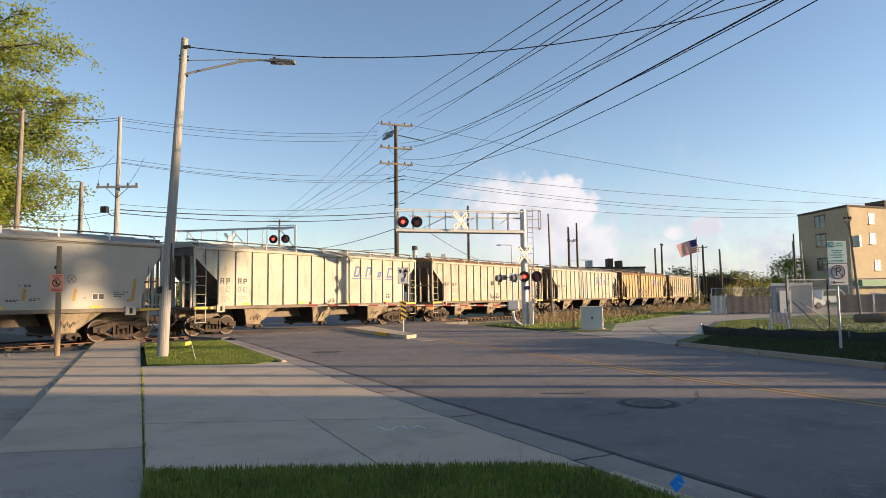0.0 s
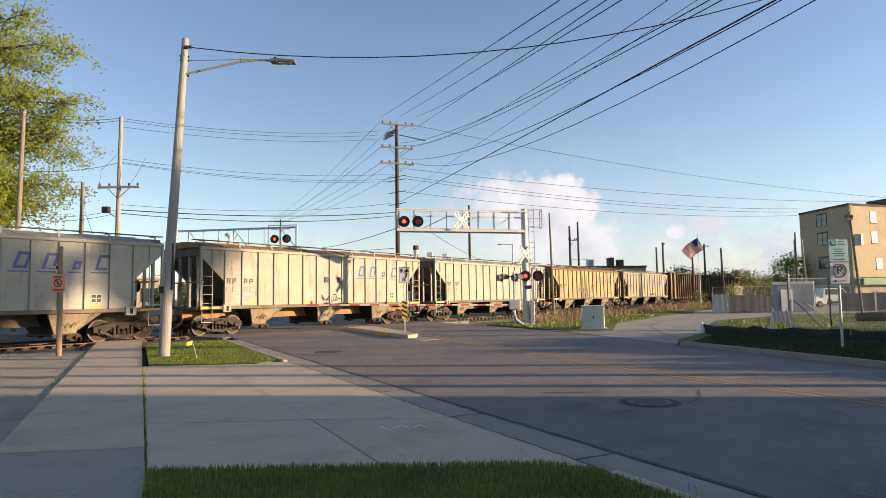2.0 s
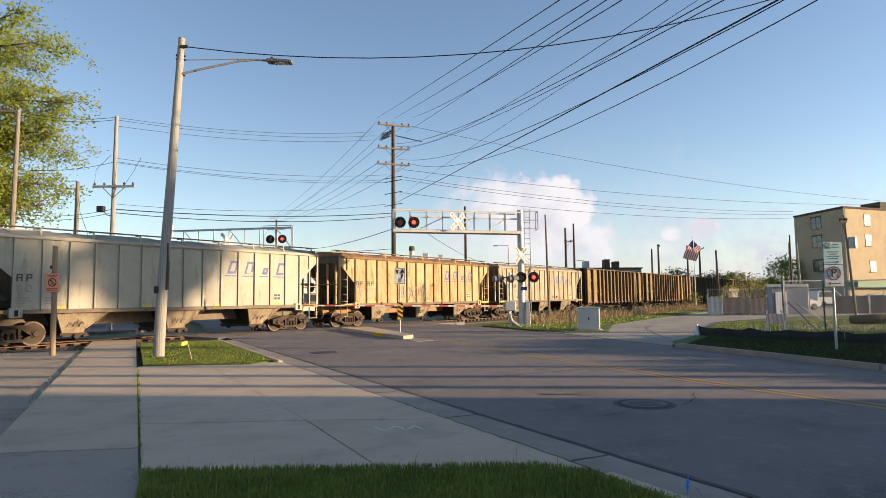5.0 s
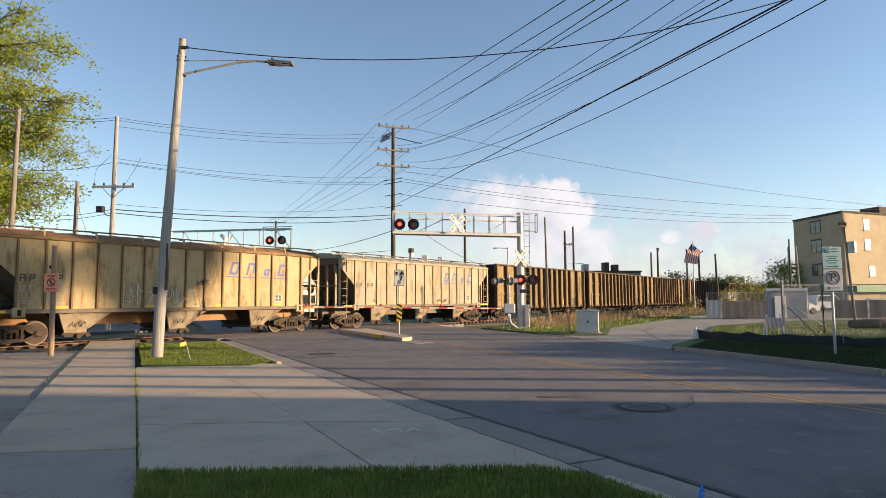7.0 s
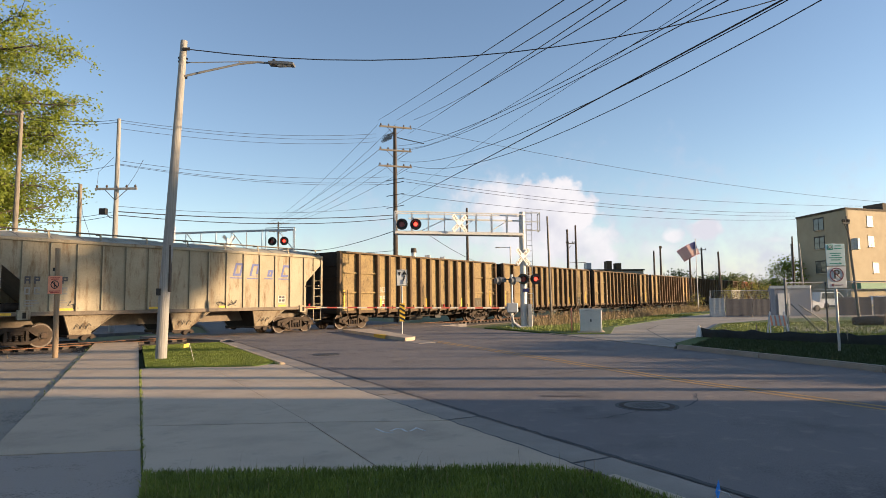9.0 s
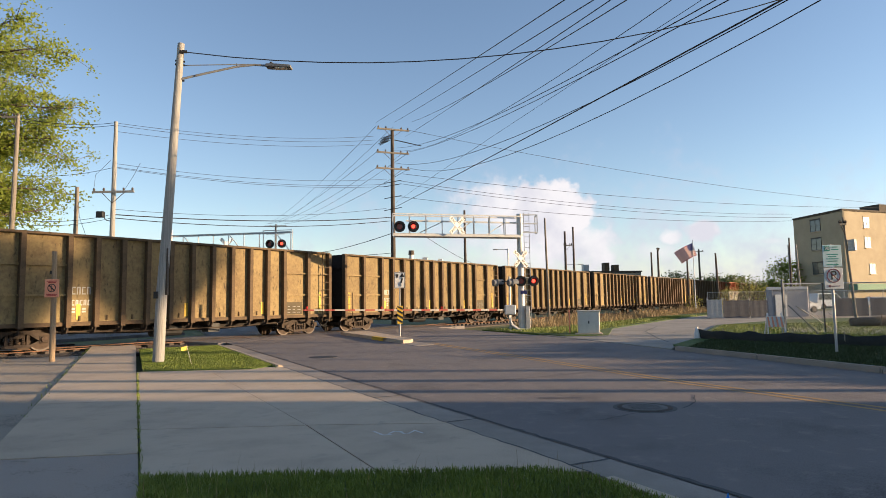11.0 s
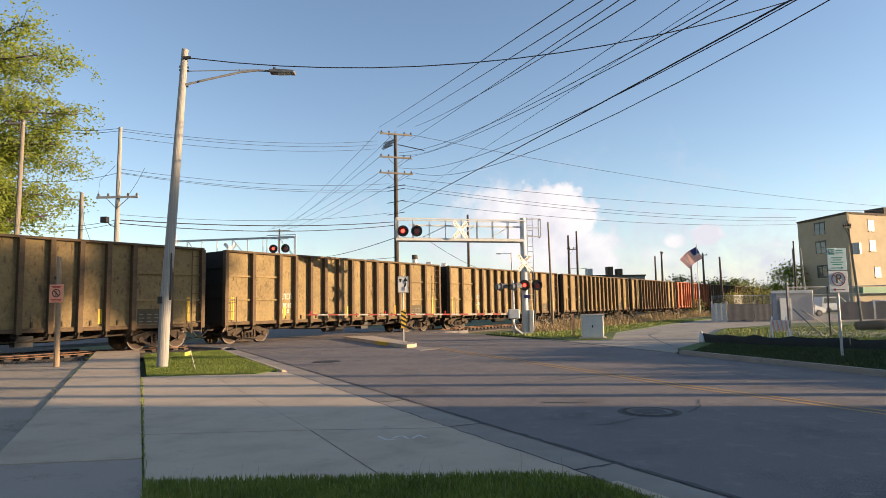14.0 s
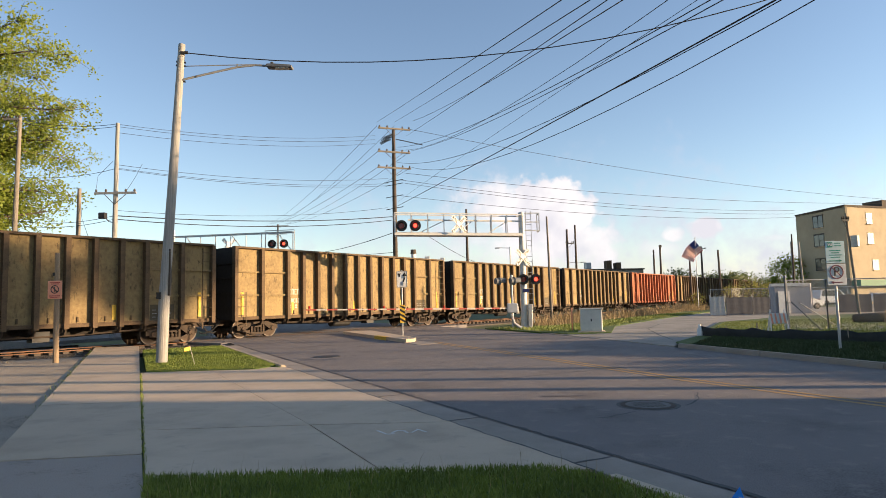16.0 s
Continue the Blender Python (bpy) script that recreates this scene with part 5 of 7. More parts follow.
# ---- the gantry on the far side of the track ----
fg = thing("signal_gantry", pose(-19.6, 45.5, 0), "far grey cantilever signal gantry beyond the train", "railway signal", "crossing signals")
bm = B()
tube(bm, [(0, 0, -0.2), (0, 0, 7.2)], [0.19, 0.165], 12)
part("mast", bm, "mast_paint", fg)
for z in (5.3, 6.72):
    for dy in (-0.3, 0.3):
        bm = B()
        beam(bm, (0, dy, z), (9.2, -1.5 + dy, z), 0.07)
        part("arm_chord", bm, "mast_paint", fg)
for k in range(9):
    f = k / 8
    bm = B()
    beam(bm, (9.2 * f, -1.5 * f - 0.3, 5.3), (9.2 * f, -1.5 * f - 0.3, 6.72), 0.05)
    if k % 3 == 1:
        beam(bm, (9.2 * f, -1.5 * f - 0.3, 6.72), (9.2 * (f + 0.125), -1.5 * (f + 0.125) - 0.3, 5.3), 0.05)
    part("railing_post", bm, "mast_paint", fg)
signal_head(fg, 7.72, -1.75, 5.88)
signal_head(fg, 8.6, -1.9, 5.88)
flasher(fg, (7.72, -1.81, 5.88), (8.6, -1.96, 5.88), 0.10)
for a, b in (((7.2, -1.5, 6.85), (9.3, -1.8, 6.85)), ((7.2, -1.5, 5.4), (7.2, -1.5, 6.85)), ((9.3, -1.8, 5.4), (9.3, -1.8, 6.85))):
    part("cage_rail", beam(B(), a, b, 0.05), "mast_paint", fg)
crossbuck(fg, 4.4, -0.9, 5.95, 222)

# ---- street light on the lawn ----
sl = thing("street_light", pose(-8.10, 18.16, 0), "leaning weathered wooden street-light pole with a grey lamp arm", "street light")
bm = B()
tube(bm, [(0, 0, -0.3), (0.06, 0.02, 2.0), (0.2, 0.09, 5.0), (0.41, 0.17, 9.5)], [0.158, 0.150, 0.130, 0.098], 18)
part("pole", bm, "grey_pole", sl)
bm = B()
tube(bm, [(0.36, 0.1, 8.36), (1.0, 0.35, 8.62), (1.9, 0.72, 8.98), (2.4, 0.9, 9.1), (2.85, 1.0, 9.1)], 0.035, 8)
part("arm", bm, "lamp_grey", sl)
bm = B()
tube(bm, [(0.4, 0.15, 8.82), (1.9, 0.72, 9.05), (2.4, 0.9, 9.12)], 0.014, 6)
beam(bm, (1.9, 0.72, 8.95), (1.9, 0.72, 9.08), 0.03)
part("tie_rod", bm, "lamp_grey", sl)
bm = B()
plate(bm, [(2.74, 9.15), (2.74, 9.06), (2.95, 9.05), (3.52, 9.02), (3.54, 9.08), (3.46, 9.11), (2.95, 9.15)], 0.90, 1.20)
bmesh.ops.bevel(bm, geom=bm.edges[:], offset=0.012, segments=1, affect="EDGES")
part("lamp_head", bm, "lamp_grey", sl, "flat dark grey lamp head")
part("lens_panel", box(B(), 3.0, 3.42, 0.95, 1.15, 9.015, 9.04), "white", sl)
bm = B()
tube(bm, [(2.88, 1.05, 9.16), (2.88, 1.05, 9.24)], 0.045, 8)
part("photocell", bm, "black", sl)
bm = B()
tube(bm, [(0.42, 0.05, 9.2), (0.62, 0.1, 9.22)], 0.05, 8)
part("insulator", bm, "black", sl)
for z in (8.36, 8.84, 8.95):
    part("bracket", tube(B(), [(0.27, 0.1, z), (0.52, 0.2, z)], 0.03, 6), "black", sl)
bm = B()
box(bm, 0.13, 0.24, -0.06, 0.06, 1.95, 3.3)
part("cable_guard", bm, "dark_pole", sl, "grey cable guard strapped to the pole")
bm = B()
box(bm, -0.1, 0.02, -0.16, -0.10, 1.85, 2.05)
part("tag", bm, "black", sl)

# ---- sign post on the left ----
sp = thing("sign_post", pose(-12.03, 19.65, 0), "rough wooden post with a small orange warning sign", "sign")
bm = B()
tube(bm, [(0, 0, -0.3), (-0.02, 0, 1.8), (-0.04, 0, 3.4)], [0.085, 0.078, 0.068], 12)
part("post", bm, "post_wood", sp)
bm = B()
box(bm, -0.24, 0.20, -0.12, -0.105, 1.96, 2.52, 0.004)
plate_ob = part("sign_plate", bm, "orange_sign", sp, "orange warning plate")
bm = B()
ring = [[bm.verts.new((-0.02 + r * math.cos(k * math.pi / 12), yy, 2.25 + r * math.sin(k * math.pi / 12))) for k in range(24)] for r, yy in ((0.13, -0.122), (0.13, -0.126), (0.105, -0.126), (0.105, -0.122))]
for p, q in zip(ring, ring[1:]):
    for k in range(24):
        bm.faces.new((p[k], p[(k + 1) % 24], q[(k + 1) % 24], q[k]))
beam(bm, (-0.11, -0.124, 2.34), (0.07, -0.124, 2.16), 0.004, 0.03)
beam(bm, (-0.02, -0.124, 2.16), (-0.02, -0.124, 2.33), 0.004, 0.06)
part("symbol", bm, "black", plate_ob)
for z, w in ((2.46, 0.32), (2.42, 0.24), (2.05, 0.34), (2.01, 0.3)):
    bm = B()
    box(bm, -0.02 - w / 2, -0.02 + w / 2, -0.126, -0.12, z - 0.012, z + 0.012)
    part("text_bar", bm, "red_paint", plate_ob)
bm = B()
box(bm, -0.14, -0.07, -0.06, 0.05, 2.68, 2.78)
part("bracket", bm, "black", sp)

# ---- median with keep-right sign ----
med = tagged(part("median", prism(B(), [(-5.3, 33.4), (-1.75, 25.6), (-1.5, 25.2), (-1.2, 25.5), (-1.15, 26.2), (-3.9, 34.0)], -0.2, 0.14), "concrete"), "raised concrete median with yellow-painted edge", "median", kind="structure")
bm = B()
for a, b in (((-3.1, 28.4), (-2.45, 26.95)),):
    a, b = Vector(a), Vector(b)
    vs = [bm.verts.new(v) for v in ((a.x - 0.012, a.y - 0.01, 0.0), (b.x - 0.012, b.y - 0.01, 0.0), (b.x - 0.012, b.y - 0.01, 0.145), (a.x - 0.012, a.y - 0.01, 0.145), (a.x + 0.2, a.y + 0.08, 0.145), (b.x + 0.2, b.y + 0.08, 0.145))]
    bm.faces.new(vs[:4])
    bm.faces.new((vs[3], vs[2], vs[5], vs[4]))
part("yellow_edge", bm, "yellow", med)
slab("median_ramp", [(-1.75, 25.5), (-0.9, 23.6), (-0.2, 24.4), (-1.1, 26.3)], -0.1, 0.008, "gutter_concrete", parent=med)
kr = thing("median_sign", pose(-1.82, 28.2, 0.14, 0, 0, 9), "white arrow sign over a striped hazard board on a steel post", "traffic sign")
bm = B()
tube(bm, [(0, 0, -0.1), (0, 0, 2.9)], 0.03, 8)
part("post", bm, "steel", kr)
bm = B()
box(bm, -0.24, 0.24, -0.05, -0.035, 2.13, 2.86, 0.01)
kp = part("sign_plate", bm, "white", kr)
for a, b, w in (((0.06, 2.22), (0.06, 2.38), 0.07), ((0.06, 2.38), (0.12, 2.55), 0.07), ((0.12, 2.55), (0.12, 2.68), 0.07)):
    bm = B()
    beam(bm, (a[0], -0.054, a[1]), (b[0], -0.054, b[1] + 0.03), 0.004, w)
    part("arrow_stroke", bm, "black", kp)
bm = B()
plate(bm, [(0.0, 2.64), (0.22, 2.64), (0.12, 2.82)], -0.058, -0.052)
part("arrow_head", bm, "black", kp)
bm = B()
plate(bm, [(-0.18, 2.76), (-0.05, 2.76), (-0.09, 2.6), (-0.14, 2.6)], -0.058, -0.052)
part("island_mark", bm, "black", kp)
for x0, x1, z0, z1 in ((-0.23, 0.23, 2.145, 2.16), (-0.23, 0.23, 2.83, 2.845), (-0.23, -0.215, 2.145, 2.845), (0.215, 0.23, 2.145, 2.845)):
    bm = B()
    box(bm, x0, x1, -0.056, -0.051, z0, z1)
    part("border", bm, "black", kp)
bm = B()
box(bm, -0.12, 0.12, -0.06, -0.045, 0.55, 1.35, 0.005)
hb = part("hazard_board", bm, "yellow", kr)
for k in range(4):
    z = 0.6 + k * 0.2
    bm = B()
    plate(bm, [(-0.118, z + 0.1), (0.118, z - 0.04), (0.118, z + 0.06), (-0.118, z + 0.19 if z + 0.19 < 1.345 else 1.345)], -0.066, -0.061)
    part("stripe", bm, "black", hb)

# ---- cabinet, markers ----
cab = thing("signal_cabinet", pose(6.92, 29.5, 0.03, 0, 0, -12), "beige metal equipment cabinet on a concrete pad", "cabinet")
bm = B()
box(bm, -0.5, 0.5, -0.35, 0.5, 0.05, 1.04, 0.02)
part("body", bm, "cabinet", cab)
bm = B()
box(bm, -0.53, 0.53, -0.38, 0.53, 1.04, 1.09, 0.015)
part("lid", bm, "cabinet", cab)
bm = B()
box(bm, -0.46, 0.46, -0.362, -0.35, 0.1, 1.0, 0.004)
part("door", bm, "cabinet", cab)
bm = B()
box(bm, -0.03, 0.03, -0.38, -0.36, 0.5, 0.62)
part("handle", bm, "black", cab)
bm = B()
box(bm, -0.62, 0.62, -0.5, 0.65, -0.2, 0.05, 0.02)
part("pad", bm, "concrete", cab)
mk = thing("marker_post", pose(6.15, 30.1, 0.02), "thin orange utility marker stake", "marker")
bm = B()
box(bm, -0.03, 0.03, -0.01, 0.01, 0, 1.15)
part("stake", bm, "orange_sign", mk)


def survey_flag(x, y, z, mat, label):
    f = thing("marker_flag", pose(x, y, z), label, "marker flag", "marker flags")
    bm = B()
    tube(bm, [(0.16, 0, -0.05), (0.06, 0, 0.3), (0, 0, 0.52)], 0.006, 5)
    part("wire_stem", bm, "steel", f)
    bm = B()
    plate(bm, [(0.0, 0.52), (-0.15, 0.49), (-0.16, 0.39), (-0.01, 0.41)], -0.002, 0.002)
    cloth = part("cloth", bm, mat, f)
    cloth.matrix_basis = pose(0, 0, 0, 0, 0, 50)
    return f, cloth


survey_flag(-6.86, 17.1, 0.03, "yellow", "yellow plastic marker flag leaning in the lawn")
blue_flag = thing("marker_flag", pose(1.9, 5.0, 0.13), "bright blue plastic marker flag bending in the wind at the kerb", "marker flag", "marker flags")
part("wire_stem", tube(B(), [(0.0, 0, 0.0), (0.16, -0.03, -0.06), (0.36, -0.1, -0.30)], 0.004, 5), "steel", blue_flag)
part("cloth", plate(B(), [(-0.065, 0.0), (0.02, 0.072), (0.055, -0.01), (-0.02, -0.075)], -0.002, 0.002), "marker_blue", blue_flag)

# ---- no-parking sign on the far verge ----
npk = thing("parking_sign", pose(10.67, 17.03, 0.0), "steel post with a trail sign over a no-parking sign", "traffic sign")
bm = B()
tube(bm, [(0, 0, -0.2), (0, 0, 3.02)], 0.035, 8)
part("post", bm, "steel", npk)
for z0, z1, nm in ((1.80, 2.38, "no_parking_plate"), (2.40, 3.0, "trail_plate")):
    bm = B()
    box(bm, -0.245, 0.275, -0.06, -0.045, z0, z1, 0.01)
    pl = part(nm, bm, "white" if nm == "no_parking_plate" else "sign_aqua", npk)
    if nm == "no_parking_plate":
        text("letter", "P", 0.34, "black", pose(0.01, -0.066, 2.16, 90, 0, 0), pl)
        bm = B()
        ring = [[bm.verts.new((0.01 + r * math.cos(k * math.pi / 14), yy, 2.16 + r * math.sin(k * math.pi / 14))) for k in range(28)] for r, yy in ((0.19, -0.062), (0.19, -0.068), (0.165, -0.068), (0.165, -0.062))]
        for p, q in zip(ring, ring[1:]):
            for k in range(28):
                bm.faces.new((p[k], p[(k + 1) % 28], q[(k + 1) % 28], q[k]))
        beam(bm, (-0.11, -0.07, 2.28), (0.13, -0.07, 2.04), 0.004, 0.022)
        part("ban_ring", bm, "sign_maroon", pl)
        bm = B()
        plate(bm, [(-0.16, 1.88), (-0.09, 1.92), (-0.09, 1.89), (0.17, 1.89), (0.17, 1.87), (-0.09, 1.87), (-0.09, 1.84)], -0.068, -0.062)
        part("arrow", bm, "sign_maroon", pl)
    else:
        bm = B()
        box(bm, -0.2, -0.05, -0.066, -0.061, 2.83, 2.98)
        sq = part("route_square", bm, "sign_green", pl)
        text("numeral", "90", 0.13, "white", pose(-0.125, -0.07, 2.905, 90, 0, 0), sq)
        for z, w in ((2.94, 0.16), (2.87, 0.2), (2.74, 0.3), (2.68, 0.22), (2.62, 0.34), (2.56, 0.26)):
            bm = B()
            c = 0.09 if z > 2.8 else 0.01
            box(bm, c - w / 2, c + w / 2, -0.066, -0.061, z - 0.012, z + 0.012)
            part("text_bar", bm, "sign_green", pl)
        bm = B()
        plate(bm, [(0.18, 2.465), (0.11, 2.495), (0.11, 2.475), (-0.16, 2.475), (-0.16, 2.455), (0.11, 2.455), (0.11, 2.435)], -0.068, -0.062)
        part("arrow", bm, "sign_green", pl)

# ---- silt fence, barricade, chain-link ----
sf = thing("silt_fence", pose(0, 0, 0), "sagging black fabric silt fence on wooden stakes", "fence")
line = [(10.05, 24.6), (10.35, 23.2), (10.9, 22.0), (11.7, 20.9), (12.7, 19.8), (13.9, 18.6), (15.6, 17.3), (18.0, 15.9), (22, 14.0), (28, 12.5)]
bm = B()
pts = []
for a, b in zip(line, line[1:]):
    a, b = Vector(a), Vector(b)
    for i in range(6):
        pts.append(a.lerp(b, i / 6))
pts.append(Vector(line[-1]))
rows = []
for i, p in enumerate(pts):
    zt = 0.44 - 0.08 * abs(math.sin(i * 0.55)) + random.uniform(-0.02, 0.02)
    w = random.uniform(-0.05, 0.05)
    rows.append([bm.verts.new((p.x + dx + w * f, p.y + dy, 0.0 + zt * f)) for f in (0, 0.5, 1) for dx, dy in ((0, 0),)] + [bm.verts.new((p.x + 0.012 + w, p.y + 0.012, zt)), bm.verts.new((p.x + 0.012, p.y + 0.012, 0.0))])
for a, b in zip(rows, rows[1:]):
    for k in range(4):
        bm.faces.new((a[k], a[k + 1], b[k + 1], b[k]))
part("fabric", bm, "silt", sf, smooth=True)
for i in range(0, len(pts), 6):
    bm = B()
    p = pts[i]
    tube(bm, [(p.x + 0.03, p.y + 0.03, -0.1), (p.x + 0.03 + random.uniform(-0.05, 0.05), p.y + 0.03, random.uniform(0.45, 0.62))], 0.02, 6)
    part("stake", bm, "wood_pole", sf)
bm = B()
tube(bm, [(10.0, 24.6, 0.0), (10.0, 24.62, 0.25), (10.0, 24.62, 0.5)], [0.14, 0.12, 0.04], 8)
part("bundled_end", bm, "white", sf, "pale bundled end of fabric")

bar = thing("barricade", pose(11.62, 21.9, 0.06, 0, 0, -14), "small folding barricade with an orange and white striped board", "barricade")
for x in (-0.30, 0.30):
    for y0, y1 in ((-0.28, 0.0), (0.28, 0.0)):
        bm = B()
        beam(bm, (x, y0, 0.0), (x * 0.72, y1, 1.0), 0.035, 0.06)
        part("leg", bm, "white", bar)
bm = B()
box(bm, -0.27, 0.27, -0.13, -0.11, 0.52, 0.88, 0.006)
bd = part("board", bm, "white", bar)
for k in range(4):
    x = -0.25 + k * 0.135
    bm = B()
    plate(bm, [(x + 0.02, 0.525), (x + 0.085, 0.525), (x + 0.03, 0.875), (x - 0.015, 0.875)], -0.138, -0.132)
    part("stripe", bm, "orange_sign", bd)


def chain_fence(name, pts, h, label, posts=2.6, mat="steel"):
    f = thing(name, pose(0, 0, 0), label, "fence")
    wire_bm = B()
    for a, b in zip(pts, pts[1:]):
        a, b = Vector((*a, 0)), Vector((*b, 0))
        L = (b - a).length
        k = max(1, int(L / posts))
        for i in range(k + 1):
            p = a.lerp(b, i / k)
            bm = B()
            tube(bm, [p - Vector((0, 0, 0.1)), p + Vector((0, 0, h))], 0.035, 6)
            part("post", bm, mat, f)
        bm = B()
        tube(bm, [a + Vector((0, 0, h - 0.03)), b + Vector((0, 0, h - 0.03))], 0.022, 5)
        part("top_rail", bm, mat, f)
        d = (b - a).normalized()
        s = 0.16
        n = int((L + h) / s)
        for i in range(n):
            for sg in (1, -1):
                x0 = i * s - (h if sg > 0 else 0)
                x1 = x0 + h if sg > 0 else x0 - h
                x0c, x1c = x0, x1
                z0, z1 = 0.05, h - 0.05
                if sg > 0:
                    if x0 < 0:
                        z0, x0c = z0 - x0, 0
                    if x1 > L:
                        z1, x1c = z1 - (x1 - L), L
                else:
                    if x0 > L:
                        z0, x0c = z0 + (x0 - L), L
                    if x1 < 0:
                        z1, x1c = z1 + x1, 0
                if z1 - z0 > 0.1:
                    beam(wire_bm, a + d * x0c + Vector((0, 0, z0)), a + d * x1c + Vector((0, 0, z1)), 0.006)
    tagged(part("wire_mesh", wire_bm, mat, f, "woven wire mesh"), kind="stuff")
    return f


chain_fence("chain_link_fence", [(14.8, 27.0), (16.6, 27.2), (24, 25.6), (32, 23.0)], 2.2, "grey chain-link fence around the meadow", 3.2)
chain_fence("chain_link_fence", [(21.3, 50.0), (22.8, 49.6), (27.5, 52.8), (40, 52), (60, 50)], 2.1, "grey chain-link fence along the yard", 3.0)
br = thing("fence_brace", pose(0, 0, 0), "grey steel brace rails leaning by the fence", "brace")
for a, b in (((14.9, 26.9, 1.25), (15.5, 25.8, 0.05)), ((15.3, 27.0, 1.2), (18.6, 29.9, 0.05))):
    bm = B()
    tube(bm, [a, b], 0.026, 8)
    part("rail", bm, "lamp_grey", br)
bm = B()
tube(bm, [(14.7, 26.93, 0), (14.7, 26.93, 2.35)], 0.045, 8)
part("post", bm, "lamp_grey", br)

# dark screens tied to the yard fence, with a grey steel panel at their end
for x0, y0, x1, y1, z1, mt, lab in ((20.9, 49.2, 22.0, 49.1, 1.5, "steel", "grey sheet-steel panel at the fence corner"), (22.2, 49.25, 24.4, 49.6, 1.42, "screen", "dark blue-grey screen tied to the yard fence"),
                                (24.5, 49.7, 26.0, 50.0, 1.38, "screen", "dark blue-grey screen tied to the yard fence"), (30.2, 48.2, 33.0, 48.4, 1.45, "screen", "dark blue-grey screen tied to the yard fence"),
                                (33.2, 48.4, 36.2, 48.6, 1.45, "screen", "dark blue-grey screen tied to the yard fence")):
    fsn = thing("fence_screen", pose(x0, y0, 0.02, 0, 0, math.degrees(math.atan2(y1 - y0, x1 - x0))), lab, "fence screen")
    L = math.hypot(x1 - x0, y1 - y0)
    bm = B()
    last = None
    for k in range(17):
        x, y = L * k / 16, 0.006 * math.sin(k * 1.1)
        now = [bm.verts.new((x, y + dy, z)) for dy, z in ((0, 0.05), (0, z1 - 0.05 * abs(math.sin(k * 0.6))), (0.012, z1 - 0.05 * abs(math.sin(k * 0.6))), (0.012, 0.05))]
        if last:
            for q in range(4):
                bm.faces.new((last[q], last[(q + 1) % 4], now[(q + 1) % 4], now[q]))
        last = now
    part("sheet", bm, mt, fsn)
    for x in (0.0, L):
        part("post", tube(B(), [(x, 0.05, -0.1), (x, 0.05, z1 + 0.12)], 0.03, 6), "steel", fsn)
roll = thing("straw_roll", pose(20.6, 31.6, 0.06), "long brown straw erosion roll lying behind the fence", "straw roll")
bm = B()
tube(bm, [(0.0, 0, 0.24), (1.2, -0.15, 0.26), (2.6, -0.25, 0.24), (4.2, -0.5, 0.26), (6.0, -0.6, 0.25), (8.0, -1.0, 0.25)], [0.20, 0.25, 0.24, 0.25, 0.24, 0.25], 12)
part("roll", bm, "straw", roll, smooth=True)
for x in (1.2, 3.2, 5.2):
    part("stake", tube(B(), [(x, -0.42, -0.1), (x + 0.05, -0.5, 0.62)], 0.025, 6), "post_wood", roll)
slab("gravel_path", [(16.6, 32.2), (20.3, 31.4), (20.6, 26.4), (23.5, 24.2), (19.0, 24.0), (15.9, 27.2)], -0.2, 0.066, "gravel_road", "pale gravel path through the meadow", "path")

# ---- utility poles and wires ----


def pole(x, y, h, r, mat, label, arms=(), turn=0.0, lean=(0, 0), extra=None):
    p = thing("utility_pole", pose(x, y, -0.2), label, "utility pole", "utility poles")
    bm = B()
    tube(bm, [(0, 0, -0.3), (lean[0] * 0.5, lean[1] * 0.5, h * 0.5), (lean[0], lean[1], h + 0.2)], [r * 1.15, r * 0.98, r * 0.72], 12)
    part("shaft", bm, mat, p)
    c, s = math.cos(radians(turn)), math.sin(radians(turn))
    for z, half, off in arms:
        f = (z + 0.2) / (h + 0.2)
        bx, by = lean[0] * f, lean[1] * f
        bm = B()
        beam(bm, (bx + (off - half) * c, by - r + (off - half) * s, z + 0.2), (bx + (off + half) * c, by - r + (off + half) * s, z + 0.2), 0.10, 0.13)
        arm = part("crossarm", bm, mat if mat != "dark_pole" else "wood_pole", p)
        for k in (-0.92, -0.45, 0.5, 0.92):
            bm = B()
            q = (bx + (off + half * k) * c, by - r + (off + half * k) * s)
            tube(bm, [(*q, z + 0.26), (*q, z + 0.34), (*q, z + 0.44)], [0.03, 0.075, 0.045], 8)
            part("insulator", bm, "dark_pole", arm)
        for sg in (-1, 1):
            bm = B()
            beam(bm, (bx, by - r, z - 0.5), (bx + (off + sg * half * 0.55) * c, by - r + (off + sg * half * 0.55) * s, z + 0.16), 0.03)
            part("arm_brace", bm, "dark_pole", p)
    return p


U = pole(-3.85, 52.0, 16.3, 0.19, "dark_pole", "tall dark wooden utility pole with three crossarms and many wires",
         arms=((16.2, 1.4, 0.1), (14.2, 1.4, 0.05), (12.85, 1.45, 0.05)), turn=20)
for k in range(3):
    for sg in (0, 1):
        bm = B()
        a = Vector((-0.15 - 0.1 * k + sg * 0.1, -0.2, 15.9 - k * 0.22))
        b = a + Vector((-0.75, -0.1, -0.28 - 0.1 * sg))
        for i in range(6):
            q = a.lerp(b, i / 5)
            disc(bm, q, b - a, 0.075, 0.05, 8)
        tube(bm, [a, b], 0.02, 5)
        part("strain_insulator", bm, "black", U)
bm = B()
beam(bm, (0.2, -0.2, 15.5), (2.45, -0.4, 14.9), 0.06)
part("guard_arm", bm, "dark_pole", U)
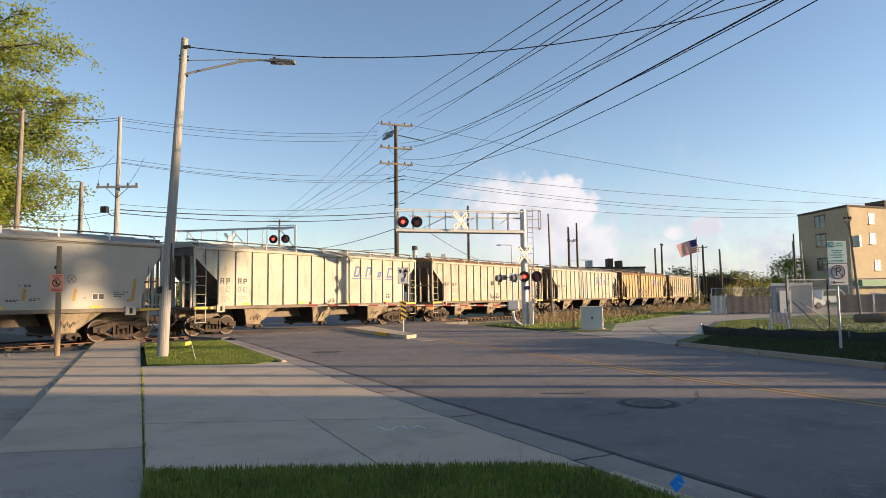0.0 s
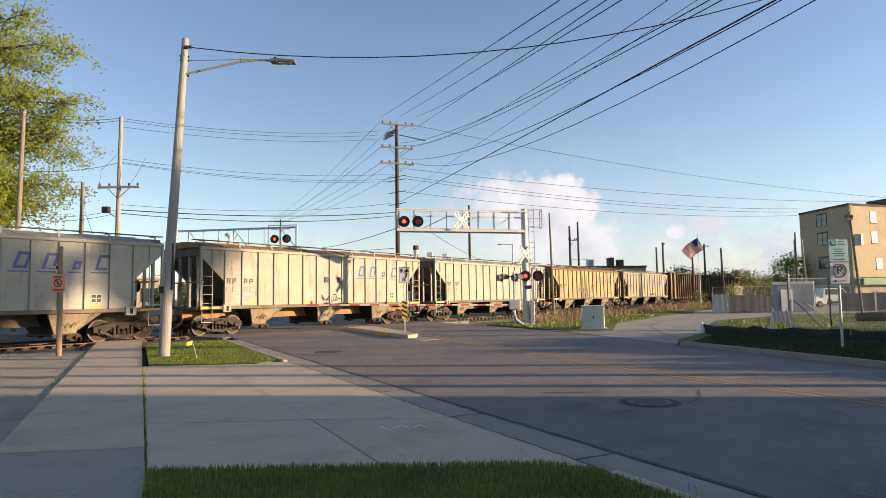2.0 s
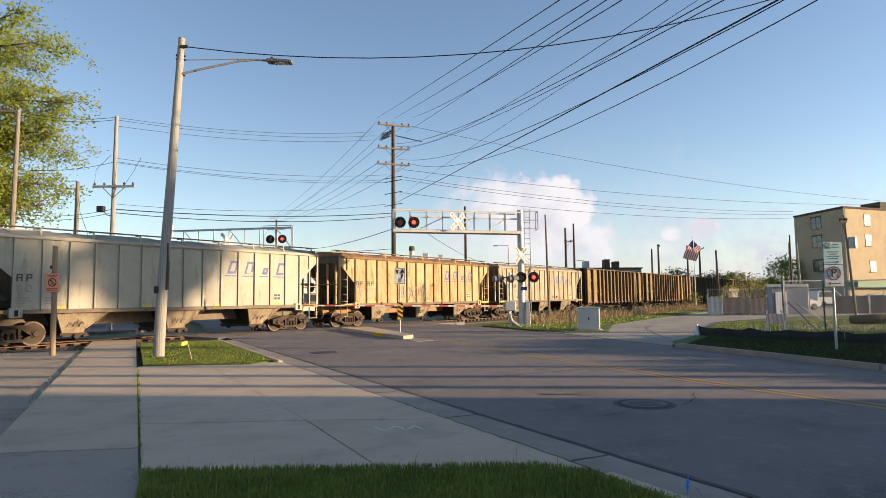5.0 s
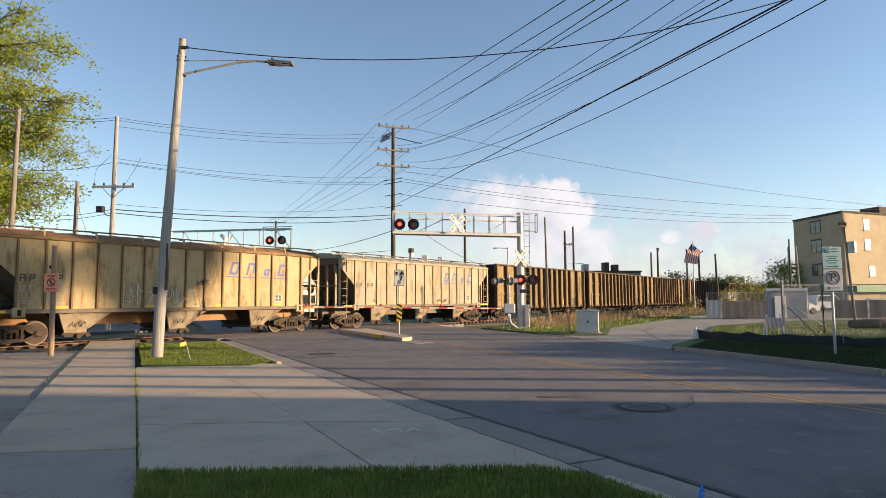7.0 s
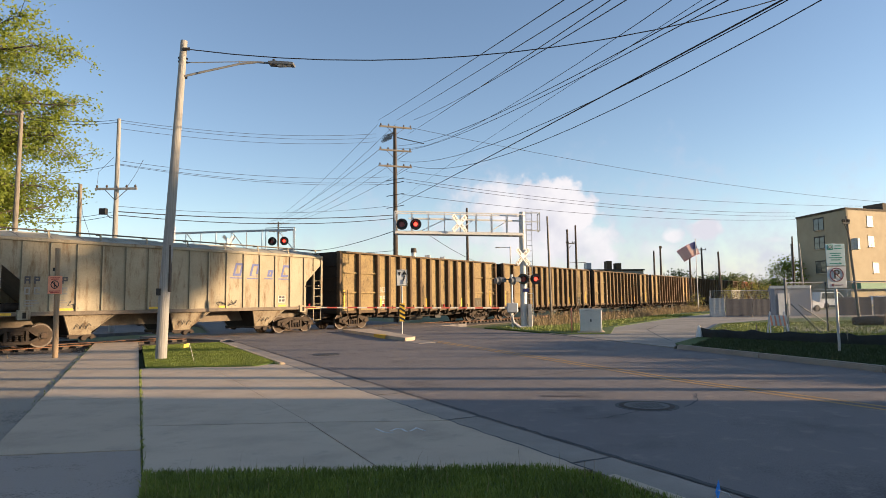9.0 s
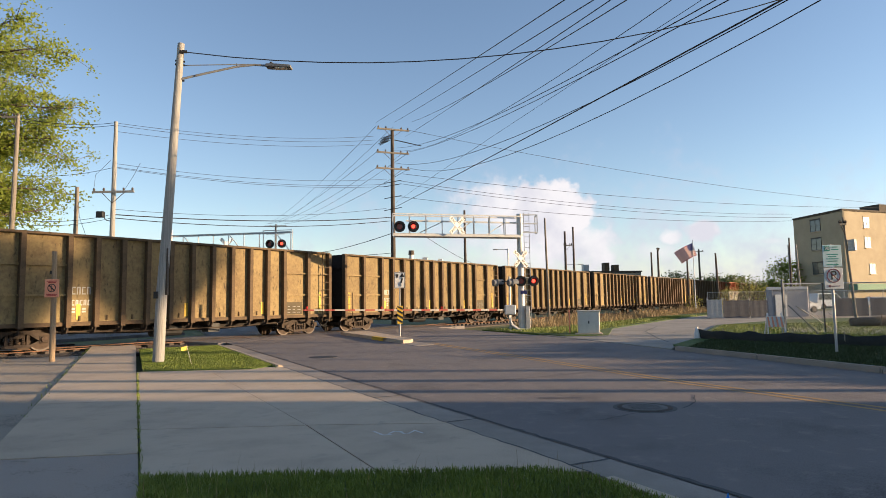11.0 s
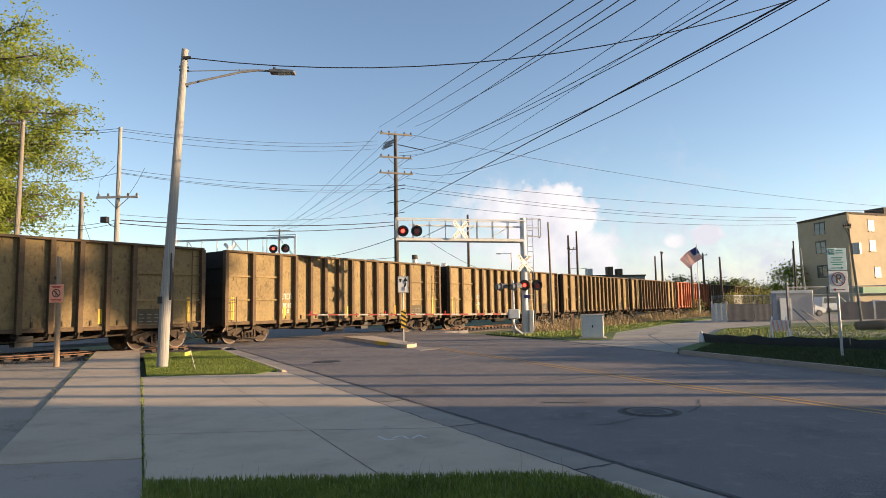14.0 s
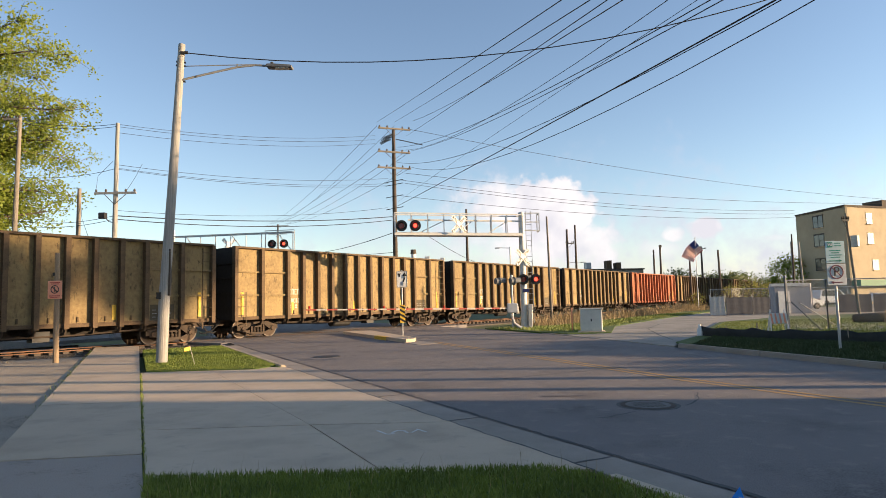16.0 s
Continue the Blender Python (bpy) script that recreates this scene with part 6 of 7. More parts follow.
for z in (11.9, 11.6, 10.6, 9.6):
    bm = B()
    beam(bm, (-0.7, -0.25, z - 0.1), (0.75, -0.25, z + 0.15), 0.05)
    part("side_bracket", bm, "black", U)
pole(-19.95, 38.0, 13.05, 0.15, "grey_pole", "weathered grey utility pole with a crossarm and floodlight",
     arms=((8.65, 1.27, 0.05),), lean=(0.1, 0))
fl = thing("floodlight", pose(-20.45, 37.7, 7.2), "black floodlight box clamped to the utility pole", "floodlight")
bm = B()
box(bm, -0.22, 0.2, -0.2, 0.1, -0.15, 0.22, 0.03)
part("housing", bm, "black", fl)
bm = B()
tube(bm, [(0.1, 0.1, -0.1), (0.25, 0.2, -0.3), (0.55, 0.25, -0.35)], 0.03, 6)
part("bracket", bm, "black", fl)
pole(-26.1, 38.0, 13.6, 0.15, "wood_pole", "brown wooden utility pole before the tree", lean=(0.2, 0), arms=((13.4, 0.5, -0.4),))
pole(-22.45, 38.5, 9.1, 0.15, "wood_pole", "short cut-off wooden pole", lean=(0.05, 0))
pole(2.95, 72.0, 12.2, 0.16, "dark_pole", "dark wooden utility pole beyond the train", lean=(0.0, 0))
pole(9.32, 54.0, 8.75, 0.10, "wood_pole", "slender brown wooden pole behind the verge", lean=(-0.15, 0))
pole(15.1, 75.0, 9.9, 0.16, "dark_pole", "dark utility pole with equipment cans", arms=((8.2, 0.5, 0.3),))
pole(16.1, 75.0, 10.4, 0.14, "dark_pole", "dark slender utility pole")
pole(32.2, 95.0, 8.7, 0.16, "dark_pole", "dark utility pole beside the yard")
pole(33.2, 95.0, 9.4, 0.17, "dark_pole", "dark utility pole beside the yard", arms=((9.1, 0.2, 0),))
pole(43.2, 104.0, 9.8, 0.18, "dark_pole", "dark utility pole with a single crossarm", arms=((9.4, 1.4, -0.7),))
pole(33.3, 75.0, 7.0, 0.14, "dark_pole", "dark utility pole beside the trees", lean=(-0.15, 0))
pole(29.7, 75.0, 7.6, 0.12, "dark_pole", "dark utility pole near the flag")
pole(33.6, 60.0, 7.3, 0.09, "dark_pole", "pole bundle beside the yellow building", lean=(0.1, 0))
pole(33.85, 60.3, 6.6, 0.09, "grey_pole", "grey pole beside the yellow building", lean=(-0.1, 0))
pole(35.2, 61.0, 6.7, 0.08, "grey_pole", "pale slender pole beside the yellow building", lean=(-0.3, 0))
pole(26.15, 39.5, 6.6, 0.08, "wood_pole", "brown utility pole with a transformer before the building", lean=(-0.45, 0), arms=((6.15, 0.22, -0.12),))
tr = thing("transformer", pose(25.85, 39.3, 4.45), "grey pole-mounted transformer can", "transformer")
bm = B()
tube(bm, [(0.2, 0, 0), (0.2, 0, 0.7)], 0.24, 12)
part("can", bm, "steel", tr)
pole(-39.3, 150.0, 21.0, 0.25, "dark_pole", "far utility pole with double crossarms", arms=((20.6, 2.6, 0), (18.6, 2.2, 0)))
# three poles out of view, placed to throw the thin shadow bands
pole(17.2, 11.3, 11.5, 0.17, "wood_pole", "unseen wooden utility pole added to cast a shadow band")
pole(22.5, 9.2, 11.5, 0.17, "wood_pole", "unseen wooden utility pole added to cast a shadow band")
pole(38.0, 11.0, 11.5, 0.17, "wood_pole", "unseen wooden utility pole added to cast a shadow band")


def lamp_post(x, y, h, reach, label):
    p = thing("street_light", pose(x, y, -0.2), label, "street light")
    bm = B()
    tube(bm, [(0, 0, -0.1), (0, 0, h + 0.2)], 0.06, 8)
    part("post", bm, "mast_paint", p)
    bm = B()
    tube(bm, [(0, 0, h + 0.1), (reach, 0, h + 0.15)], 0.035, 6)
    part("arm", bm, "mast_paint", p)
    bm = B()
    box(bm, min(reach, reach * 1.45), max(reach, reach * 1.45), -0.12, 0.12, h + 0.08, h + 0.18, 0.02)
    part("lamp_head", bm, "steel", p)


lamp_post(6.35, 58.0, 6.5, -0.95, "pale steel street light beyond the gantry")
lamp_post(17.0, 84.0, 6.5, 1.6, "pale street light over the far street")


def wire(a, b, sag, r):
    a, b = Vector(a), Vector(b)
    bm = B()
    pts = [a.lerp(b, i / 16) - Vector((0, 0, sag * 4 * (i / 16) * (1 - i / 16))) for i in range(17)]
    tube(bm, pts, r, 4, caps=False)
    tagged(part("overhead_wire", bm, "wire"), "black overhead wire strung between utility poles", "wire", "overhead wires")


wire((-5.22, 52.00, 16.88), (3.72, 2.50, 4.94), 0.05, 0.012)
wire((-3.69, 52.00, 16.86), (4.04, 2.50, 4.94), 0.05, 0.012)
wire((-2.20, 52.00, 16.89), (4.38, 2.50, 5.06), 0.32, 0.012)
wire((-2.74, 52.00, 15.63), (4.22, 2.50, 5.18), 0.05, 0.012)
wire((-3.80, 52.00, 14.47), (5.75, 2.50, 6.23), 1.30, 0.009)
wire((-3.56, 52.00, 14.66), (6.63, 2.50, 5.91), 0.90, 0.012)
wire((-2.46, 52.00, 14.31), (6.69, 2.50, 5.78), 0.60, 0.012)
wire((-3.59, 52.00, 10.00), (6.35, 2.50, 6.16), -0.14, 0.007)
wire((-3.57, 52.00, 13.36), (8.18, 2.50, 6.55), 1.50, 0.012)
wire((-3.59, 52.00, 9.66), (8.06, 2.50, 6.33), 0.05, 0.020)
wire((-2.38, 52.00, 12.91), (8.66, 2.50, 6.83), 1.80, 0.013)
wire((-19.95, 38.00, 12.99), (-5.40, 52.00, 15.70), 0.50, 0.012)
wire((-19.91, 38.00, 12.84), (-5.40, 52.00, 15.36), 0.50, 0.012)
wire((-19.86, 38.00, 12.45), (-5.40, 52.00, 15.02), 0.50, 0.012)
wire((-19.81, 38.00, 10.43), (-4.37, 52.00, 12.01), 0.50, 0.012)
wire((-19.81, 38.00, 10.22), (-4.38, 52.00, 11.58), 0.50, 0.012)
wire((-19.73, 38.00, 10.15), (-4.38, 52.00, 11.39), 0.50, 0.012)
wire((-19.74, 38.00, 7.59), (-4.39, 52.00, 9.53), 0.50, 0.012)
wire((-19.93, 38.00, 7.28), (-4.07, 52.00, 8.76), 0.35, 0.030)
wire((-19.93, 38.00, 7.07), (-4.07, 52.00, 8.47), 0.50, 0.025)
wire((-26.15, 38.00, 13.50), (-19.95, 38.00, 12.99), 0.30, 0.014)
wire((-26.15, 38.00, 13.29), (-19.91, 38.00, 12.84), 0.30, 0.014)
wire((-26.12, 38.00, 9.85), (-19.81, 38.00, 10.22), 0.30, 0.014)
wire((-26.08, 38.00, 7.12), (-19.93, 38.00, 7.28), 0.30, 0.014)
wire((-26.07, 38.00, 6.84), (-19.93, 38.00, 7.07), 0.30, 0.014)
wire((-5.25, 52.00, 16.53), (-41.30, 150.00, 21.14), 1.00, 0.020)
wire((-3.77, 52.00, 16.51), (-39.18, 150.00, 21.11), 1.00, 0.020)
wire((-5.12, 52.00, 14.39), (-41.09, 150.00, 21.14), 1.00, 0.020)
wire((-2.60, 52.00, 14.16), (-37.48, 150.00, 21.09), 1.00, 0.020)
wire((-5.13, 52.00, 13.04), (-41.09, 150.00, 21.14), 1.00, 0.020)
wire((-2.47, 52.00, 12.85), (-37.28, 150.00, 21.08), 1.00, 0.020)
wire((-2.58, 52.00, 16.20), (55.68, 78.00, 13.18), 0.80, 0.016)
wire((-3.33, 52.00, 11.86), (44.40, 78.00, 11.98), 0.80, 0.016)
wire((-2.95, 52.00, 11.56), (44.38, 78.00, 11.56), 0.80, 0.016)
wire((-3.34, 52.00, 10.51), (44.35, 78.00, 11.13), 0.80, 0.016)
wire((-2.95, 52.00, 12.43), (55.65, 78.00, 12.68), 0.80, 0.016)
wire((-3.95, 52.00, 5.77), (-19.86, 90.00, 8.67), 0.20, 0.020)
wire((-3.94, 52.00, 7.43), (-19.24, 95.00, 9.38), 0.30, 0.030)
wire((-1.21, 40.00, 6.06), (7.33, 85.00, 6.07), 0.50, 0.020)
wire((-7.50, 18.30, 9.22), (14.5, 17.0, 11.6), 1.5, 0.016)
for pts in ([(-22.3, 38.5, 8.2), (-22.1, 38.3, 7.2), (-21.6, 38.2, 6.0), (-21.2, 38.1, 5.0)], [(-20.0, 37.8, 10.6), (-20.9, 37.8, 9.7), (-21.0, 37.8, 8.7)], [(-18.2, 37.8, 10.4), (-18.6, 37.8, 9.6), (-19.1, 37.8, 8.8)]):
    bm = B()
    tube(bm, pts, 0.012, 4, caps=False)
    tagged(part("overhead_wire", bm, "wire"), "black service wire hanging from a pole", "wire", "overhead wires")


# ---- buildings ----
def building(name, corners, h, mat, label, windows=(), roof="dark_pole"):
    b = thing(name, pose(0, 0, 0), label, "building")
    for a, c in zip(corners, corners[1:] + corners[:1]):
        av, cv = Vector(a), Vector(c)
        n = Vector((cv.y - av.y, av.x - cv.x)).normalized()
        part("wall", prism(B(), [tuple(av), tuple(cv), tuple(cv - n * 0.3), tuple(av - n * 0.3)], -0.3, h), mat, b)
    part("roof", prism(B(), corners, h - 0.15, h - 0.02), roof, b)
    cx, cy = sum(p[0] for p in corners) / len(corners), sum(p[1] for p in corners) / len(corners)
    big = [(cx + (x - cx) * 1.012, cy + (y - cy) * 1.012) for x, y in corners]
    part("cornice", prism(B(), big, h, h + 0.22), roof, b)
    for i, u, z, w, hh, pane in windows:
        a, c = Vector(corners[i]), Vector(corners[(i + 1) % len(corners)])
        d = (c - a).normalized()
        n = Vector((d.y, -d.x))
        turn = math.degrees(math.atan2(d.y, d.x))
        p = a + d * u
        win = new("window")
        win.parent = b
        win.matrix_basis = pose(p.x, p.y, z, 0, 0, turn)
        for x0, x1, z0, z1 in ((-w / 2, w / 2, 0, 0.07), (-w / 2, w / 2, hh - 0.07, hh), (-w / 2, -w / 2 + 0.07, 0, hh), (w / 2 - 0.07, w / 2, 0, hh), (-0.03, 0.03, 0, hh), (-w / 2, w / 2, hh / 2 - 0.03, hh / 2 + 0.03)):
            bm = B()
            box(bm, x0, x1, -0.06, 0.02, z0, z1)
            part("frame_bar", bm, "black" if pane == "glass" else "white", win)
        bm = B()
        box(bm, -w / 2 + 0.05, w / 2 - 0.05, -0.03, 0.0, 0.05, hh - 0.05)
        part("pane", bm, pane, win)
        bm = B()
        box(bm, -w / 2 - 0.1, w / 2 + 0.1, -0.16, 0.02, -0.1, 0.0)
        part("sill", bm, "concrete", win)
        bm = B()
        box(bm, -w / 2 - 0.08, w / 2 + 0.08, -0.04, 0.02, hh, hh + 0.14)
        part("lintel", bm, "dark_pole" if pane == "glass" else mat, win)
    return b


wins = [(3, 5.4, z, 2.4, 1.9, "glass") for z in (12.0, 9.0, 5.1)]
wins += [(0, 5.2, z, 1.35, 1.7, "pale_glass") for z in (12.0, 8.9)] + [(0, 5.9, 4.9, 1.35, 1.6, "pale_glass"), (0, 11.2, 12.0, 1.35, 1.7, "pale_glass"), (0, 11.2, 8.6, 1.35, 1.7, "pale_glass")]
bld = building("apartment_building", [(61.1, 93.9), (84.3, 103.1), (80.3, 113.8), (60.1, 105.4)], 14.6, "building", "four-storey yellow brick building with dark windows", wins)
part("stair_head", prism(B(), [(72.5, 102), (78, 104.2), (77, 107.5), (71.5, 105.3)], 14.5, 16.6), "dark_pole", bld)
part("awning", prism(B(), [(61.9, 92.8), (83.8, 101.5), (84.3, 103.0), (61.3, 93.8)], 2.5, 3.4), "green", bld, "green ground-floor awning")
building("pump_house", [(26.2, 50.2), (29.3, 50.0), (30.8, 52.5), (27.8, 53.4)], 2.2, "shed", "small grey flat-roofed utility building with a white door", (), "mast_paint")
dh = thing("shed_door", pose(27.15, 50.08, 0.05), "white steel door of the utility building", "door")
bm = B()
box(bm, -0.45, 0.45, -0.08, 0.0, 0.0, 1.75, 0.01)
part("leaf", bm, "white", dh)
bm = B()
disc(bm, (0.35, -0.1, 0.85), (0, 1, 0), 0.04, 0.06, 8)
part("handle", bm, "steel", dh)
low = building("warehouse", [(4, 108), (36, 112), (34, 135), (2, 130)], 6.5, "dirt", "long low industrial building with roof chimneys", (), "dark_pole")
for x, h in ((30.2, 8.3), (31.9, 7.9), (26.5, 8.0), (8.0, 7.4), (20.0, 7.0)):
    bm = B()
    box(bm, x - 0.45, x + 0.45, 113, 115, 6.4, h)
    part("chimney", bm, "gondola_rib" if x > 30 else "steel", low)
building("brick_works", [(-75, 68), (-38, 88), (-46, 104), (-84, 84)], 4.8, "building", "low tan brick building beyond the tracks",
         [(0, u, 1.6, 2.2, 1.8, "glass") for u in (4, 9, 14, 19, 24, 29, 34, 39)], "concrete")
building("white_depot", [(-34, 92), (-14, 101), (-18, 113), (-39, 104)], 3.6, "white", "low pale building beyond the crossing", [(0, u, 1.2, 1.8, 1.3, "glass") for u in (3, 7, 11, 15)], "concrete")
hall = building("plant_hall", [(-8.5, 101), (3.0, 103), (2.0, 115), (-9.5, 113)], 7.8, "white", "pale industrial hall behind the train with roof units", (), "mast_paint")
for x, y, w, z1 in ((-2.4, 103.5, 0.9, 9.1), (0.1, 104.5, 0.8, 8.9)):
    part("roof_unit", box(B(), x - w / 2, x + w / 2, y, y + 1.2, 7.7, z1, 0.05), "mast_paint", hall)
bm = B()
tube(bm, [(-4.7, 104.0, 7.6), (-4.7, 104.0, 9.6)], [0.42, 0.38], 12)
stack = part("vent_stack", bm, "mast_paint", hall)
part("cowl", tube(B(), [(-4.7, 104.0, 9.58), (-4.7, 104.0, 10.3)], [0.5, 0.45], 12), "dark_pole", stack, "dark vent cowl")
# unseen blocker on the low sun's side, behind the viewer's right, shading the foreground
building("corner_building", [(34, -70), (60, -70), (60, 3.9), (34, 6.8)], 9.5, "building", "unseen long brick building added to shade the foreground", (), "dark_pole")


# ---- parked vehicles beyond the track ----
def parked_car(x, y, turn, mat, label, van=False):
    c = thing("parked_car", pose(x, y, 0.0, 0, 0, turn), label, "car", "parked cars")
    bm = B()
    hood = 0.95 if not van else 1.15
    top = 1.45 if not van else 2.0
    o = [(-2.2, 0.35), (2.2, 0.35), (2.25, 0.7), (2.1, 0.85), (1.2, hood), (0.55, top - 0.03), (-1.2 if not van else -2.0, top), (-1.9 if not van else -2.15, hood + 0.02), (-2.2, 0.9)]
    plate(bm, o, -0.86, 0.86)
    bmesh.ops.bevel(bm, geom=bm.edges[:], offset=0.06, segments=2, affect="EDGES")
    part("body", bm, mat, c, smooth=False)
    for sy in (-1, 1):
        bm = B()
        g = [(1.05, hood + 0.03), (0.5, top - 0.12), (-1.1 if not van else -1.8, top - 0.1), (-1.65 if not van else -1.95, hood + 0.05)]
        plate(bm, g, sy * 0.865 - 0.01, sy * 0.865 + 0.01)
        part("side_window", bm, "glass", c)
        for x0 in (-1.35, 1.35):
            bm = B()
            disc(bm, (x0, sy * 0.8, 0.33), (0, 1, 0), 0.33, 0.2, 20)
            wh = part("wheel", bm, "tyre", c)
            bm = B()
            disc(bm, (x0, sy * 0.905, 0.33), (0, 1, 0), 0.2, 0.02, 14)
            part("hubcap", bm, "rim", wh)
    for sy in (-0.6, 0.6):
        bm = B()
        box(bm, -2.26, -2.2, sy - 0.15, sy + 0.15, 0.68, 0.82)
        part("tail_light", bm, "lens", c)
        bm = B()
        box(bm, 2.2, 2.27, sy - 0.18, sy + 0.18, 0.6, 0.74)
        part("headlight", bm, "white", c)


M["car_white"] = material("car_white", (0.72, 0.73, 0.74), (0.66, 0.67, 0.68), 0.3, 0.0, bump=0)
M["car_dark"] = material("car_dark", (0.05, 0.055, 0.065), (0.04, 0.04, 0.05), 0.3, 0.2, bump=0)
M["car_red"] = material("car_red", (0.35, 0.03, 0.03), (0.3, 0.025, 0.025), 0.3, 0.2, bump=0)
parked_car(-31.5, 41.5, 20, "car_white", "white sedan parked beyond the track")
parked_car(-26.0, 44.0, 18, "car_dark", "dark sedan parked beyond the track")
parked_car(-36.5, 52.0, 15, "car_red", "red car parked beyond the track")
parked_car(-22.0, 49.0, 20, "car_paint", "silver car parked beyond the track")
parked_car(49.5, 80.0, 5, "car_white", "white van parked beside the yellow building", True)
parked_car(57.5, 82.0, 0, "car_white", "white car parked in the yard")
parked_car(36.0, 63.6, 10, "car_white", "white car parked beside the shed")


# ---- trees and bushes ----
def leaves(bm, centre, n, spread, size):
    for _ in range(n):
        p = Vector(centre) + Vector((random.gauss(0, spread), random.gauss(0, spread), random.gauss(0, spread * 0.8)))
        d = Vector((random.uniform(-1, 1), random.uniform(-1, 1), random.uniform(-1, 0.6))).normalized()
        s = d.orthogonal().normalized()
        L = size * random.uniform(0.6, 1.3)
        a, c = bm.verts.new(p), bm.verts.new(p + d * L)
        b, e = bm.verts.new(p + d * L * 0.5 + s * L * 0.32), bm.verts.new(p + d * L * 0.5 - s * L * 0.32)
        bm.faces.new((a, b, c, e))


def tree(x, y, h, width, label, leaf="leaf", trunk_r=0.4, n_leaf=9, size=0.3, seed=1, depth=4, low=0.25):
    rng = random.Random(seed)
    t = thing("tree", pose(x, y, -0.2), label, "tree", "trees")
    wood, crown = B(), B()
    tips = []

    def branch(p, d, length, r, lvl):
        q = p
        pts, rad = [p], [r]
        for i in range(3):
            d = (d + Vector((rng.uniform(-0.22, 0.22), rng.uniform(-0.22, 0.22), rng.uniform(-0.05, 0.16)))).normalized()
            q = q + d * length / 3
            pts.append(q)
            rad.append(r * (1 - 0.17 * (i + 1)))
            if lvl >= 2:
                tips.append((q, lvl))
        tube(wood, pts, rad, 6 if lvl < 2 else 4, caps=False)
        if lvl < depth:
            for k in range(4 if lvl else 6):
                a = rng.uniform(0, 6.283)
                e = rng.uniform(0.15, 0.9) if lvl else rng.uniform(-0.02, 0.9)
                nd = (d * 0.55 + Vector((math.cos(a), math.sin(a), 0)) * (1.0 - 0.4 * e) + Vector((0, 0, e * 0.75))).normalized()
                at = pts[rng.choice((1, 2, 3, 3))] if lvl else pts[1].lerp(pts[3], rng.uniform(low - 0.25, 1.0))
                branch(at, nd, length * rng.uniform(0.55, 0.78) * (width if lvl == 0 else 1), rad[-1] * 0.62, lvl + 1)

    branch(Vector((0, 0, 0)), Vector((0, 0, 1)), h * (0.5 if low < 0.5 else 0.68), trunk_r, 0)
    state = random.getstate()
    random.seed(seed)
    for q, lvl in tips:
        leaves(crown, q, n_leaf if lvl > 2 else n_leaf // 2, 0.42 * h / 20, size)
    random.setstate(state)
    part("trunk", wood, "bark", t)
    part("crown", crown, leaf, t, "loose crown of fresh yellow-green leaves" if leaf == "leaf" else "")


def bush(x, y, w, h, label, leaf="bush", n=60, per=30, size=0.3):
    b = thing("bush", pose(x, y, -0.1), label, "bush", "bushes and far trees")
    wood, bm = B(), B()
    for k in range(6):
        a = k * 1.05
        tube(wood, [(0, 0, 0), (0.2 * w * math.cos(a), 0.2 * w * math.sin(a), h * 0.45), (0.36 * w * math.cos(a), 0.36 * w * math.sin(a), h * 0.85)], [0.09, 0.06, 0.02], 5, caps=False)
    for _ in range(n):
        a, r, z = random.uniform(0, 6.283), math.sqrt(random.random()), random.random()
        k = math.sqrt(max(0.05, 1 - (2 * z - 0.9) ** 2 / 1.3))
        leaves(bm, (w / 2 * r * k * math.cos(a), w / 2 * r * k * math.sin(a), h * (0.12 + 0.85 * z)), per, 0.09 * h, size)
    part("woody_base", wood, "bark", b)
    part("foliage", bm, leaf, b)


